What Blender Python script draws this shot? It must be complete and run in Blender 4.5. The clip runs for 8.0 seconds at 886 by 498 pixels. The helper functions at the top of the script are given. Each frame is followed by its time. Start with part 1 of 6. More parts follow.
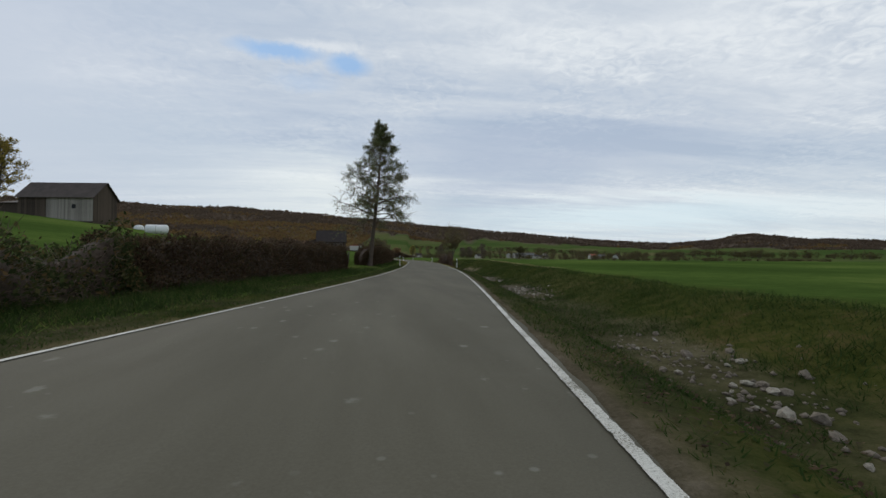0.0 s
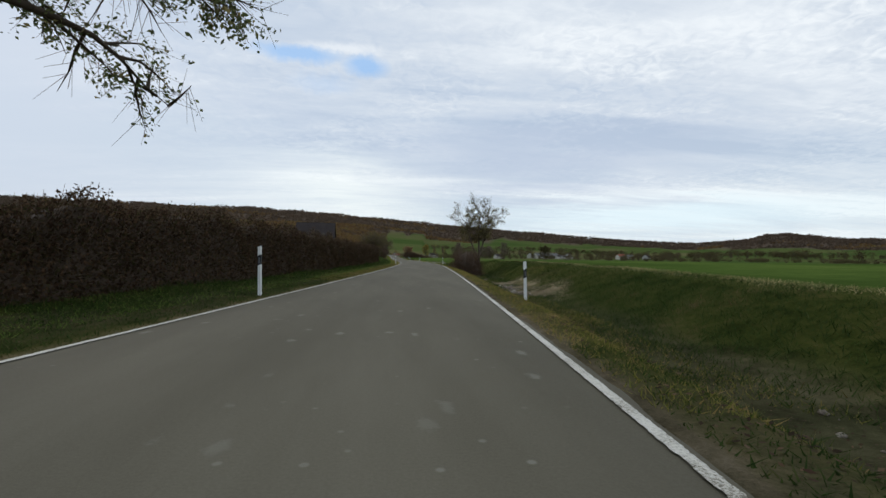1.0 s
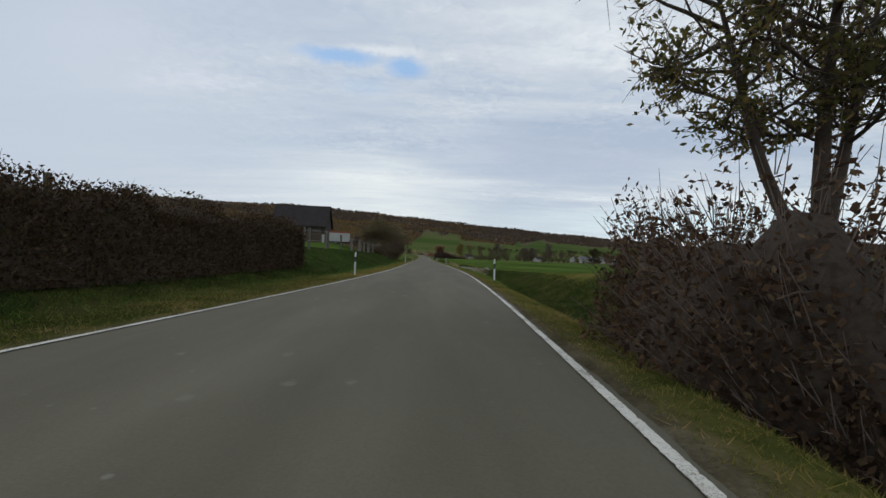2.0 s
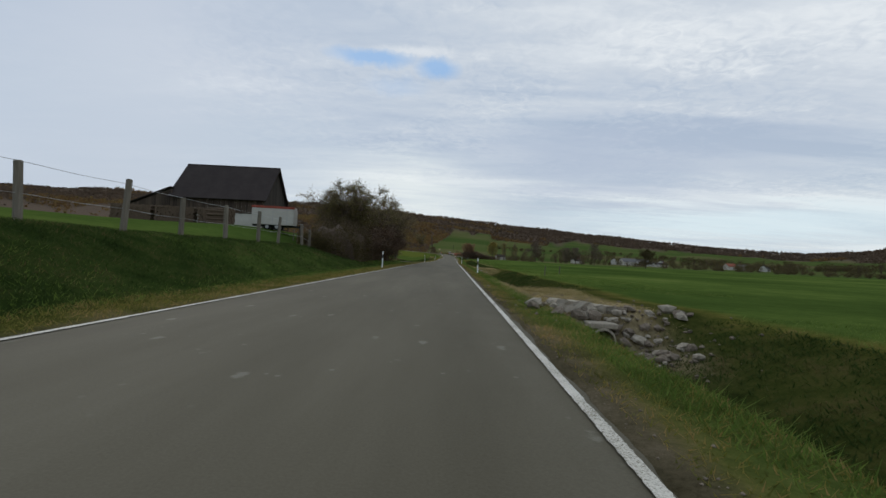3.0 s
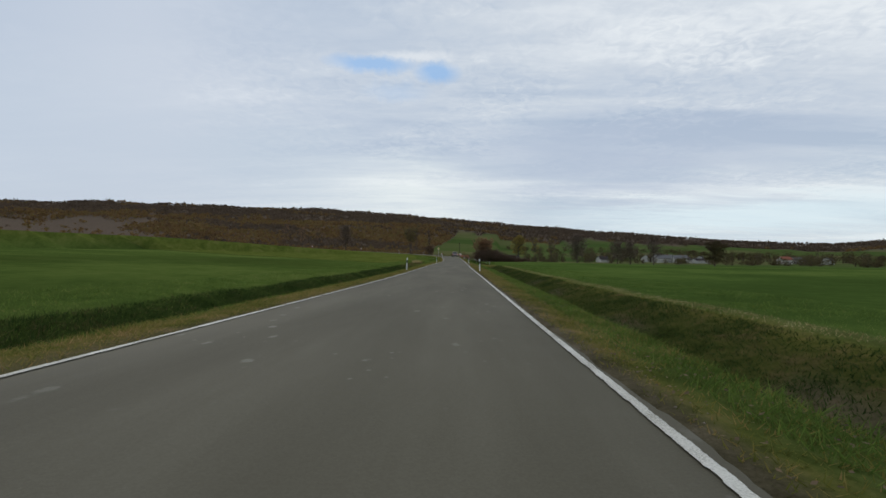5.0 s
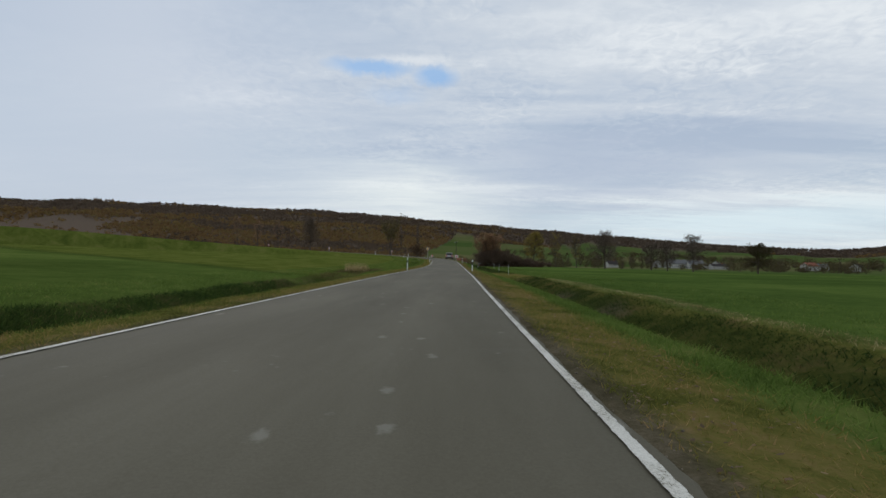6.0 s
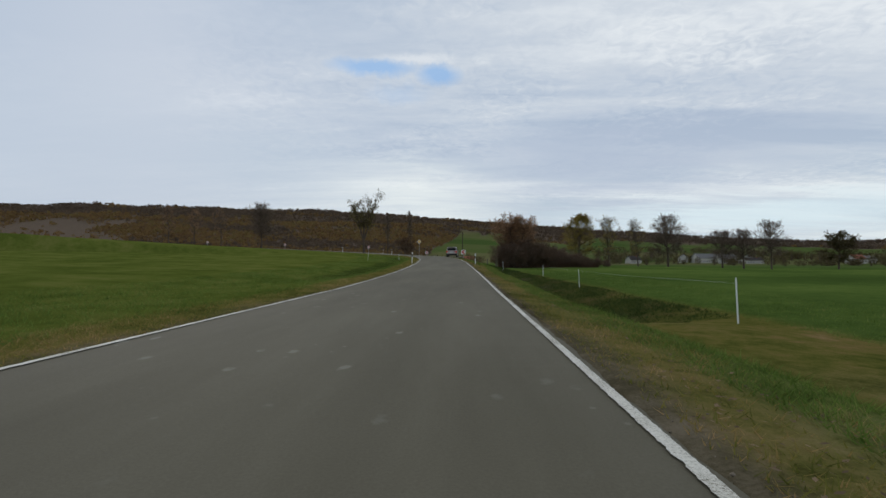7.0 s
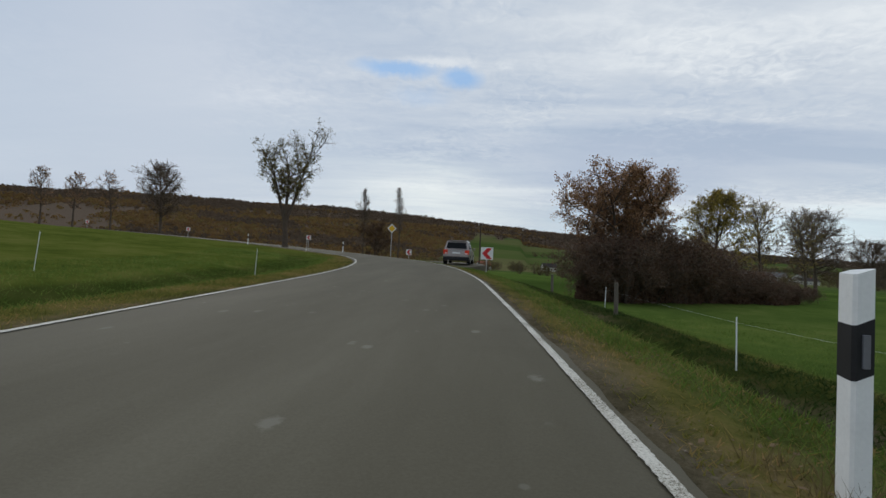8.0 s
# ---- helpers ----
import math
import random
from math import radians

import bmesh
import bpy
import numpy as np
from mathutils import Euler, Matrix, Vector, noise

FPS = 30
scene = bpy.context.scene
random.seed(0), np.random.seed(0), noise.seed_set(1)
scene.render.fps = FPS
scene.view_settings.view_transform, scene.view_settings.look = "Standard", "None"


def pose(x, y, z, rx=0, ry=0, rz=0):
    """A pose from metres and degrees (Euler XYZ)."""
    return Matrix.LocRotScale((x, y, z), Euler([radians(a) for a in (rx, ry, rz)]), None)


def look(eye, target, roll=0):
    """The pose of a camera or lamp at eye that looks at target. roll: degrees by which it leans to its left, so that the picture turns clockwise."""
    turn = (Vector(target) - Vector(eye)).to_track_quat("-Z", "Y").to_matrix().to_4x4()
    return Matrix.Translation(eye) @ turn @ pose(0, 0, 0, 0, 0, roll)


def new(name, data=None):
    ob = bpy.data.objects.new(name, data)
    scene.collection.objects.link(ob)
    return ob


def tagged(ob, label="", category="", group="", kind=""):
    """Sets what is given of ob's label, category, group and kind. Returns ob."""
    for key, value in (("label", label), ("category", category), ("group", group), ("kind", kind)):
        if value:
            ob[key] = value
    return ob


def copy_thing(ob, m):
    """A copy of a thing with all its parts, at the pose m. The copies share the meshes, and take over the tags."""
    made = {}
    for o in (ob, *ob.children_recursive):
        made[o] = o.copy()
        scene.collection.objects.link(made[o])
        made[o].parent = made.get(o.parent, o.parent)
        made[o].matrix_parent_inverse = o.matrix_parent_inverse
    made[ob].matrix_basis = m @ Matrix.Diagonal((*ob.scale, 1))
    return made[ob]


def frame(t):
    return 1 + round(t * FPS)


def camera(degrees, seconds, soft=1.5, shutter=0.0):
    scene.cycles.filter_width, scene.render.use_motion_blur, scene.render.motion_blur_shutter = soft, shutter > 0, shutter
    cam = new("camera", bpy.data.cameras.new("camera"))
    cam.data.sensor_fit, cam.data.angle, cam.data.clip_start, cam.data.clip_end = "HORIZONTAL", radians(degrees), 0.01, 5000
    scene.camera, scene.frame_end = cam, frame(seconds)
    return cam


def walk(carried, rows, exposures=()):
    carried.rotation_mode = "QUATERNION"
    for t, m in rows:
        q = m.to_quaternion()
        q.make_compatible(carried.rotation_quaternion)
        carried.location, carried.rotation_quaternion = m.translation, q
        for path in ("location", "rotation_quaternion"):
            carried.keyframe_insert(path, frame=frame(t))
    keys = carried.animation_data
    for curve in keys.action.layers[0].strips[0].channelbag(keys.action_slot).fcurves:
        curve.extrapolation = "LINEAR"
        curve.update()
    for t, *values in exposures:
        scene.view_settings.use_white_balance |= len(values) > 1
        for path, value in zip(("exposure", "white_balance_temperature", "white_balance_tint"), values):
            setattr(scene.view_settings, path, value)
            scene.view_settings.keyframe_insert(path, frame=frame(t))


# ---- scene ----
# ---- the camera and its way ----
cam = camera(88.0, 8.0, soft=1.5)


def aim(x, y, z, yaw, pitch, roll):
    """A pose from a place and a heading to the left, a tilt upwards and a lean, in degrees."""
    a, b = radians(yaw), radians(pitch)
    way = Vector((-math.sin(a) * math.cos(b), math.cos(a) * math.cos(b), math.sin(b)))
    return look((x, y, z), Vector((x, y, z)) + way, roll)


ROWS = [
    (0.0, 2.27, 4.57, 0.82, -9.09, 1.04, 0.50),
    (0.2, 3.54, 12.16, 0.78, -7.40, 1.37, 0.72),
    (0.5, 5.35, 23.60, 0.74, -7.72, 1.19, -1.19),
    (1.0, 8.21, 42.55, 0.72, -6.98, 1.06, 0.58),
    (1.5, 10.38, 61.70, 0.73, -4.72, 1.13, 0.98),
    (3.0, 14.06, 119.36, 0.75, 1.16, 0.96, 2.63),
    (3.5, 13.99, 138.52, 0.74, 1.91, 1.34, 0.17),
    (3.8, 14.03, 150.06, 0.75, 1.51, 1.52, -0.09),
    (4.0, 14.05, 157.75, 0.75, 1.79, 1.46, 0.60),
    (4.3, 13.92, 169.26, 0.75, 2.40, 1.42, 1.69),
    (4.5, 13.85, 176.96, 0.73, 2.50, 1.25, 1.05),
    (4.6, 13.80, 180.84, 0.72, 1.94, 1.27, 0.38),
    (5.8, 14.24, 227.22, 0.75, 1.57, 1.71, 1.53),
    (6.0, 14.29, 234.92, 0.82, 1.51, 1.79, 1.12),
    (6.5, 14.45, 254.15, 0.98, 2.25, 1.44, 1.07),
    (6.8, 14.38, 265.79, 1.07, 2.47, 1.45, 0.91),
    (7.0, 14.32, 273.49, 1.11, 2.27, 1.60, 0.15),
    (7.5, 14.33, 292.76, 1.28, 1.29, 2.18, -0.13),
    (8.0, 14.06, 312.15, 1.78, 4.08, 1.91, 2.89),
]
walk(cam, [(row[0], aim(*row[1:])) for row in ROWS], exposures=[(0.0, 0.0), (0.5, 0.1), (1.0, 0.2), (1.5, 0.05), (3.0, 0.0), (3.5, 0.05), (4.0, 0.25), (4.5, 0.12), (6.0, 0.0), (7.0, 0.0), (8.0, 0.0)])


# ---- sky and sun ----
def node(tree, kind, **values):
    n = tree.nodes.new(kind)
    for key, value in values.items():
        n.inputs[key.replace("_", " ")].default_value = value
    return n


def wire(tree, a, b):
    tree.links.new(a, b)


def calc(tree, op, a, b=None, c=None):
    n = tree.nodes.new("ShaderNodeMath")
    n.operation = op
    for i, v in enumerate((a, b, c)):
        if v is None:
            continue
        if isinstance(v, (int, float)):
            n.inputs[i].default_value = v
        else:
            wire(tree, v, n.inputs[i])
    return n.outputs[0]


def ramp(tree, fac, stops):
    n = tree.nodes.new("ShaderNodeValToRGB")
    while len(n.color_ramp.elements) < len(stops):
        n.color_ramp.elements.new(0.5)
    for e, (p, c) in zip(n.color_ramp.elements, stops):
        e.position = p
        e.color = (*c, 1) if not isinstance(c, (int, float)) else (c, c, c, 1)
    wire(tree, fac, n.inputs[0])
    return n.outputs[0]


def blend(tree, fac, a, b, mode="MIX"):
    n = tree.nodes.new("ShaderNodeMix")
    n.data_type, n.blend_type = "RGBA", mode
    for socket, v in ((n.inputs[0], fac), (n.inputs[6], a), (n.inputs[7], b)):
        if isinstance(v, (int, float)):
            socket.default_value = v
        elif isinstance(v, tuple):
            socket.default_value = (*v, 1)
        else:
            wire(tree, v, socket)
    return n.outputs[2]


def grain(tree, vector, scale, detail=4.0, rough=0.55, dist=0.0):
    n = node(tree, "ShaderNodeTexNoise", Scale=scale, Detail=detail, Roughness=rough, Distortion=dist)
    if vector is not None:
        wire(tree, vector, n.inputs["Vector"])
    return n.outputs["Fac"]


SUN_HIGH, SUN_TURN = 24.0, 35.0      # degrees above the horizon, to the left of the road
world = bpy.data.worlds.new("sky")
scene.world = world
world.use_nodes = True
wt = world.node_tree
wt.nodes.clear()
sky = wt.nodes.new("ShaderNodeTexSky")
sky.sky_type, sky.sun_disc = "NISHITA", False
sky.sun_elevation, sky.sun_rotation = radians(SUN_HIGH), radians(-SUN_TURN)
sky.air_density, sky.dust_density = 1.0, 1.5
geo = wt.nodes.new("ShaderNodeTexCoord")
axes = wt.nodes.new("ShaderNodeSeparateXYZ")
wire(wt, geo.outputs["Generated"], axes.inputs[0])
dx, dy, dz = axes.outputs
up = calc(wt, "MAXIMUM", dz, 0.0)
lift = calc(wt, "ADD", up, 0.09)
flat = wt.nodes.new("ShaderNodeCombineXYZ")
wire(wt, calc(wt, "DIVIDE", dx, lift), flat.inputs[0])
wire(wt, calc(wt, "DIVIDE", dy, lift), flat.inputs[1])
deck = flat.outputs[0]
stretch = node(wt, "ShaderNodeMapping", Scale=(0.34, 0.95, 1.0), Rotation=(0, 0, 0.10), Location=(5.3, 2.9, 0))
wire(wt, deck, stretch.inputs[0])
broad = grain(wt, stretch.outputs[0], 0.85, 6.0, 0.54, 0.45)
fine = grain(wt, stretch.outputs[0], 6.5, 6.0, 0.62, 0.5)
# small flocks of cloud, in fields of their own
ripple = grain(wt, deck, 15.0, 3.0, 0.55, 0.9)
flock = ramp(wt, grain(wt, deck, 1.3, 3.0, 0.5), [(0.40, 0.0), (0.60, 1.0)])
mottle = calc(wt, "MULTIPLY", calc(wt, "SUBTRACT", ripple, 0.5), calc(wt, "MULTIPLY_ADD", flock, 0.20, 0.03))
body = calc(wt, "ADD", calc(wt, "MULTIPLY", broad, 0.84), calc(wt, "ADD", calc(wt, "MULTIPLY", fine, 0.16), mottle))
cloud = ramp(wt, body, [(0.39, (0.41, 0.50, 0.63)), (0.46, (0.50, 0.58, 0.69)), (0.53, (0.60, 0.665, 0.745)), (0.61, (0.77, 0.82, 0.865))])
# a paler, warmer band low down, brightest to the left of the road
low = ramp(wt, up, [(0.0, 1.0), (0.10, 0.62), (0.24, 0.0)])
cloud = blend(wt, calc(wt, "MULTIPLY", low, 0.50), cloud, (0.72, 0.81, 0.83))
az = calc(wt, "ARCTAN2", dx, dy)
el = calc(wt, "ARCSINE", dz)


def patch(turn, high_, wide, tall, vary):
    """How far a direction lies from the middle of an oval in the sky, 1 on its rim."""
    u = calc(wt, "DIVIDE", calc(wt, "SUBTRACT", az, radians(turn)), radians(wide))
    v = calc(wt, "DIVIDE", calc(wt, "ADD", calc(wt, "SUBTRACT", el, radians(high_)), vary), radians(tall))
    return calc(wt, "SQRT", calc(wt, "ADD", calc(wt, "MULTIPLY", u, u), calc(wt, "MULTIPLY", v, v)))


# thin cloud before the sun, low to the left of the road
drift = calc(wt, "MULTIPLY", calc(wt, "SUBTRACT", grain(wt, stretch.outputs[0], 3.2, 5.0, 0.6, 0.4), 0.5), 0.22)
glow = ramp(wt, patch(-7.0, 7.5, 19.0, 6.5, drift), [(0.1, 1.0), (1.0, 0.0)])
cloud = blend(wt, calc(wt, "MULTIPLY", glow, 0.65), cloud, (0.82, 0.88, 0.88))
dusk = ramp(wt, patch(-36.0, 12.0, 26.0, 7.5, drift), [(0.2, 1.0), (1.0, 0.0)])
cloud = blend(wt, calc(wt, "MULTIPLY", dusk, 0.8), cloud, (0.43, 0.54, 0.65))
clear_low = ramp(wt, patch(32.0, 5.0, 26.0, 2.6, calc(wt, "MULTIPLY", drift, 0.3)), [(0.2, 1.0), (1.0, 0.0)])
cloud = blend(wt, calc(wt, "MULTIPLY", clear_low, 0.7), cloud, (0.72, 0.86, 0.92))
far_left = ramp(wt, calc(wt, "MULTIPLY", az, -1.0), [(0.10, 0.0), (0.62, 1.0)])
cloud = blend(wt, calc(wt, "MULTIPLY", far_left, 0.85), cloud, (0.45, 0.54, 0.67))
# a thicker, bluer layer to the right of the road
dull = ramp(wt, patch(19.0, 11.5, 26.0, 6.5, drift), [(0.2, 1.0), (1.0, 0.0)])
cloud = blend(wt, calc(wt, "MULTIPLY", dull, 0.75), cloud, (0.46, 0.535, 0.66))
# the gap in the clouds, in two pieces
wob = calc(wt, "MULTIPLY", calc(wt, "SUBTRACT", grain(wt, geo.outputs["Generated"], 22.0, 5.0, 0.65), 0.5), 0.035)
one = ramp(wt, patch(-11.0, 22.9, 6.6, 1.25, wob), [(0.35, 1.0), (1.0, 0.0)])
two = ramp(wt, patch(-2.9, 22.4, 3.4, 1.5, wob), [(0.35, 1.0), (1.0, 0.0)])
veil = ramp(wt, patch(-8.0, 20.2, 5.0, 1.5, calc(wt, "MULTIPLY", wob, 2.0)), [(0.2, 0.3), (1.0, 0.0)])
rim = ramp(wt, patch(-5.6, 24.1, 6.0, 0.75, wob), [(0.3, 1.0), (1.0, 0.0)])
gapmask = calc(wt, "MAXIMUM", calc(wt, "MAXIMUM", one, two), veil)
high = blend(wt, 1.0, sky.outputs[0], (0.105, 0.105, 0.105), "MULTIPLY")
cloud = blend(wt, calc(wt, "MULTIPLY", gapmask, 0.80), cloud, (0.27, 0.48, 0.80))
cloud = blend(wt, calc(wt, "MULTIPLY", rim, 0.5), cloud, (0.80, 0.84, 0.88))
both = blend(wt, 0.97, high, cloud)
ground_side = ramp(wt, calc(wt, "ADD", calc(wt, "MULTIPLY", dz, 8.0), 0.6), [(0.45, 0.35), (0.6, 1.0)])
both = blend(wt, 1.0, both, ground_side, "MULTIPLY")
both = blend(wt, 1.0, both, (1.005, 1.0, 0.995), "MULTIPLY")
bg = node(wt, "ShaderNodeBackground", Strength=1.0)
wire(wt, both, bg.inputs[0])
wire(wt, bg.outputs[0], wt.nodes.new("ShaderNodeOutputWorld").inputs[0])

sun_data = bpy.data.lights.new("sun", "SUN")
sun_data.energy, sun_data.angle, sun_data.color = 0.6, radians(25), (1.0, 0.94, 0.86)
sun = new("sun", sun_data)
sun.matrix_world = look((0, 0, 0), (math.sin(radians(SUN_TURN)) * math.cos(radians(SUN_HIGH)),
                                    -math.cos(radians(SUN_TURN)) * math.cos(radians(SUN_HIGH)), -math.sin(radians(SUN_HIGH))))


# ---- materials ----
def material(name, rough=0.9, metal=0.0):
    m = bpy.data.materials.new(name)
    m.use_nodes = True
    t = m.node_tree
    b = t.nodes["Principled BSDF"]
    b.inputs["Roughness"].default_value, b.inputs["Metallic"].default_value = rough, metal
    b.inputs["Specular IOR Level"].default_value = 0.25
    return m, t, b


def place(t):
    return t.nodes.new("ShaderNodeTexCoord").outputs["Object"]


def bump(t, b, height, strength, distance):
    n = node(t, "ShaderNodeBump", Strength=strength, Distance=distance)
    wire(t, height, n.inputs["Height"])
    wire(t, n.outputs[0], b.inputs["Normal"])


def plain(name, colour, rough=0.7, metal=0.0, vary=0.15, scale=8.0, relief=0.0):
    m, t, b = material(name, rough, metal)
    v = place(t)
    n = calc(t, "ADD", calc(t, "MULTIPLY", grain(t, v, scale, 5), 0.6), calc(t, "MULTIPLY", grain(t, v, scale * 9, 3), 0.4))
    dark = tuple(c * (1 - vary) for c in colour)
    pale = tuple(min(1, c * (1 + vary)) for c in colour)
    wire(t, ramp(t, n, [(0.3, dark), (0.7, pale)]), b.inputs["Base Color"])
    if relief:
        bump(t, b, n, 0.6, relief)
    return m


def leafy(name, stops, rough=0.75, through_=0.35, upright=0.0):
    """Leaves or crowns, each island with its own shade."""
    m, t, b = material(name, rough)
    rand = t.nodes.new("ShaderNodeNewGeometry").outputs["Random Per Island"]
    wire(t, ramp(t, rand, stops), b.inputs["Base Color"])
    b.inputs["Specular IOR Level"].default_value = 0.05
    thin = t.nodes.new("ShaderNodeBsdfTranslucent")
    both_ = t.nodes.new("ShaderNodeMixShader")
    both_.inputs[0].default_value = through_
    wire(t, b.inputs["Base Color"].links[0].from_socket, thin.inputs[0])
    wire(t, b.outputs[0], both_.inputs[1])
    wire(t, thin.outputs[0], both_.inputs[2])
    wire(t, both_.outputs[0], t.nodes["Material Output"].inputs[0])
    if upright:
        # turf is lit as a whole, from above
        own = t.nodes.new("ShaderNodeNewGeometry").outputs["Normal"]
        up_ = node(t, "ShaderNodeVectorMath")
        up_.operation = "MULTIPLY_ADD"
        wire(t, own, up_.inputs[0])
        up_.inputs[1].default_value = (1 - upright,) * 3
        up_.inputs[2].default_value = (0.0, 0.0, upright)
        wire(t, up_.outputs[0], b.inputs["Normal"])
        wire(t, up_.outputs[0], thin.inputs["Normal"])
    return m


def asphalt_material():
    m, t, b = material("asphalt", 0.85)
    v = place(t)
    long_ = node(t, "ShaderNodeMapping", Scale=(1.0, 0.16, 1.0))
    wire(t, v, long_.inputs[0])
    broad_ = grain(t, long_.outputs[0], 0.9, 5, 0.6)
    fine_ = grain(t, v, 60, 4, 0.7)
    base = ramp(t, calc(t, "ADD", calc(t, "MULTIPLY", broad_, 0.65), calc(t, "MULTIPLY", fine_, 0.35)),
                [(0.32, (0.091, 0.080, 0.054)), (0.5, (0.118, 0.104, 0.072)), (0.68, (0.148, 0.132, 0.094))])
    # pale scuffs and worn patches, uneven in size
    vor = node(t, "ShaderNodeTexVoronoi", Scale=2.3, Randomness=1.0)
    bend = node(t, "ShaderNodeMapping", Scale=(1.0, 0.55, 1.0))
    wire(t, v, bend.inputs[0])
    wire(t, bend.outputs[0], vor.inputs["Vector"])
    cut = calc(t, "ADD", vor.outputs["Distance"], calc(t, "MULTIPLY", grain(t, v, 9, 5, 0.7), 0.34))
    spot = ramp(t, cut, [(0.235, 1.0), (0.30, 0.0)])
    some = ramp(t, grain(t, v, 0.09, 3), [(0.36, 0.0), (0.52, 1.0)])
    pale = calc(t, "MULTIPLY", calc(t, "MULTIPLY", spot, some), 0.5)
    vor2 = node(t, "ShaderNodeTexVoronoi", Scale=4.5, Randomness=1.0)
    wire(t, v, vor2.inputs["Vector"])
    pits = calc(t, "MULTIPLY", ramp(t, vor2.outputs["Distance"], [(0.07, 1.0), (0.12, 0.0)]), ramp(t, grain(t, v, 0.5, 3), [(0.5, 0.0), (0.66, 0.55)]))
    base = blend(t, pale, base, (0.26, 0.245, 0.20))
    base = blend(t, pits, base, (0.27, 0.255, 0.21))
    wire(t, base, b.inputs["Base Color"])
    bump(t, b, fine_, 0.35, 0.006)
    b.inputs["Specular IOR Level"].default_value = 0.12
    return m


def paint_material():
    m, t, b = material("road_paint", 0.7)
    v = place(t)
    n = calc(t, "ADD", calc(t, "MULTIPLY", grain(t, v, 2.2, 4), 0.35), calc(t, "MULTIPLY", grain(t, v, 75, 4, 0.75), 0.65))
    wire(t, ramp(t, n, [(0.395, (0.13, 0.115, 0.08)), (0.44, (0.40, 0.37, 0.30)), (0.51, (0.58, 0.55, 0.47)), (0.66, (0.70, 0.67, 0.59))]), b.inputs["Base Color"])
    bump(t, b, n, 0.4, 0.004)
    return m


VERGE = [(0.28, (0.048, 0.052, 0.012)), (0.42, (0.094, 0.098, 0.021)), (0.54, (0.142, 0.122, 0.032)), (0.66, (0.185, 0.128, 0.048)), (0.80, (0.26, 0.175, 0.085))]
LUSH = [(0.30, (0.042, 0.066, 0.013)), (0.50, (0.070, 0.108, 0.021)), (0.66, (0.104, 0.142, 0.031)), (0.76, (0.145, 0.135, 0.046))]
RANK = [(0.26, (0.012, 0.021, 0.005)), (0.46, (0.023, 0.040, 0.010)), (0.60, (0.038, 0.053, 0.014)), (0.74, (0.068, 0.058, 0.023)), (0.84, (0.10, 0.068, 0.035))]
BLEACHED = [(0.30, (0.12, 0.09, 0.036)), (0.5, (0.24, 0.185, 0.085)), (0.7, (0.37, 0.30, 0.17))]


def turf(name, stops):
    """Blades that take the drift of colour of the ground they stand on, each a little off it."""
    m, t, b = material(name, 0.8)
    v = place(t)
    own = t.nodes.new("ShaderNodeNewGeometry").outputs["Random Per Island"]
    f = calc(t, "ADD", calc(t, "MULTIPLY", grain(t, v, 0.35, 6, 0.6), 0.26), calc(t, "ADD", calc(t, "MULTIPLY", grain(t, v, 1.4, 5, 0.65, 0.4), 0.50), calc(t, "MULTIPLY", own, 0.24)))
    f = calc(t, "MULTIPLY_ADD", f, 1.5, -0.25)
    wire(t, ramp(t, f, [(p, tuple(k * 1.65 for k in c)) for p, c in stops]), b.inputs["Base Color"])
    b.inputs["Specular IOR Level"].default_value = 0.05
    thin = t.nodes.new("ShaderNodeBsdfTranslucent")
    both_ = t.nodes.new("ShaderNodeMixShader")
    both_.inputs[0].default_value = 0.5
    wire(t, b.inputs["Base Color"].links[0].from_socket, thin.inputs[0])
    wire(t, b.outputs[0], both_.inputs[1])
    wire(t, thin.outputs[0], both_.inputs[2])
    wire(t, both_.outputs[0], t.nodes["Material Output"].inputs[0])
    return m


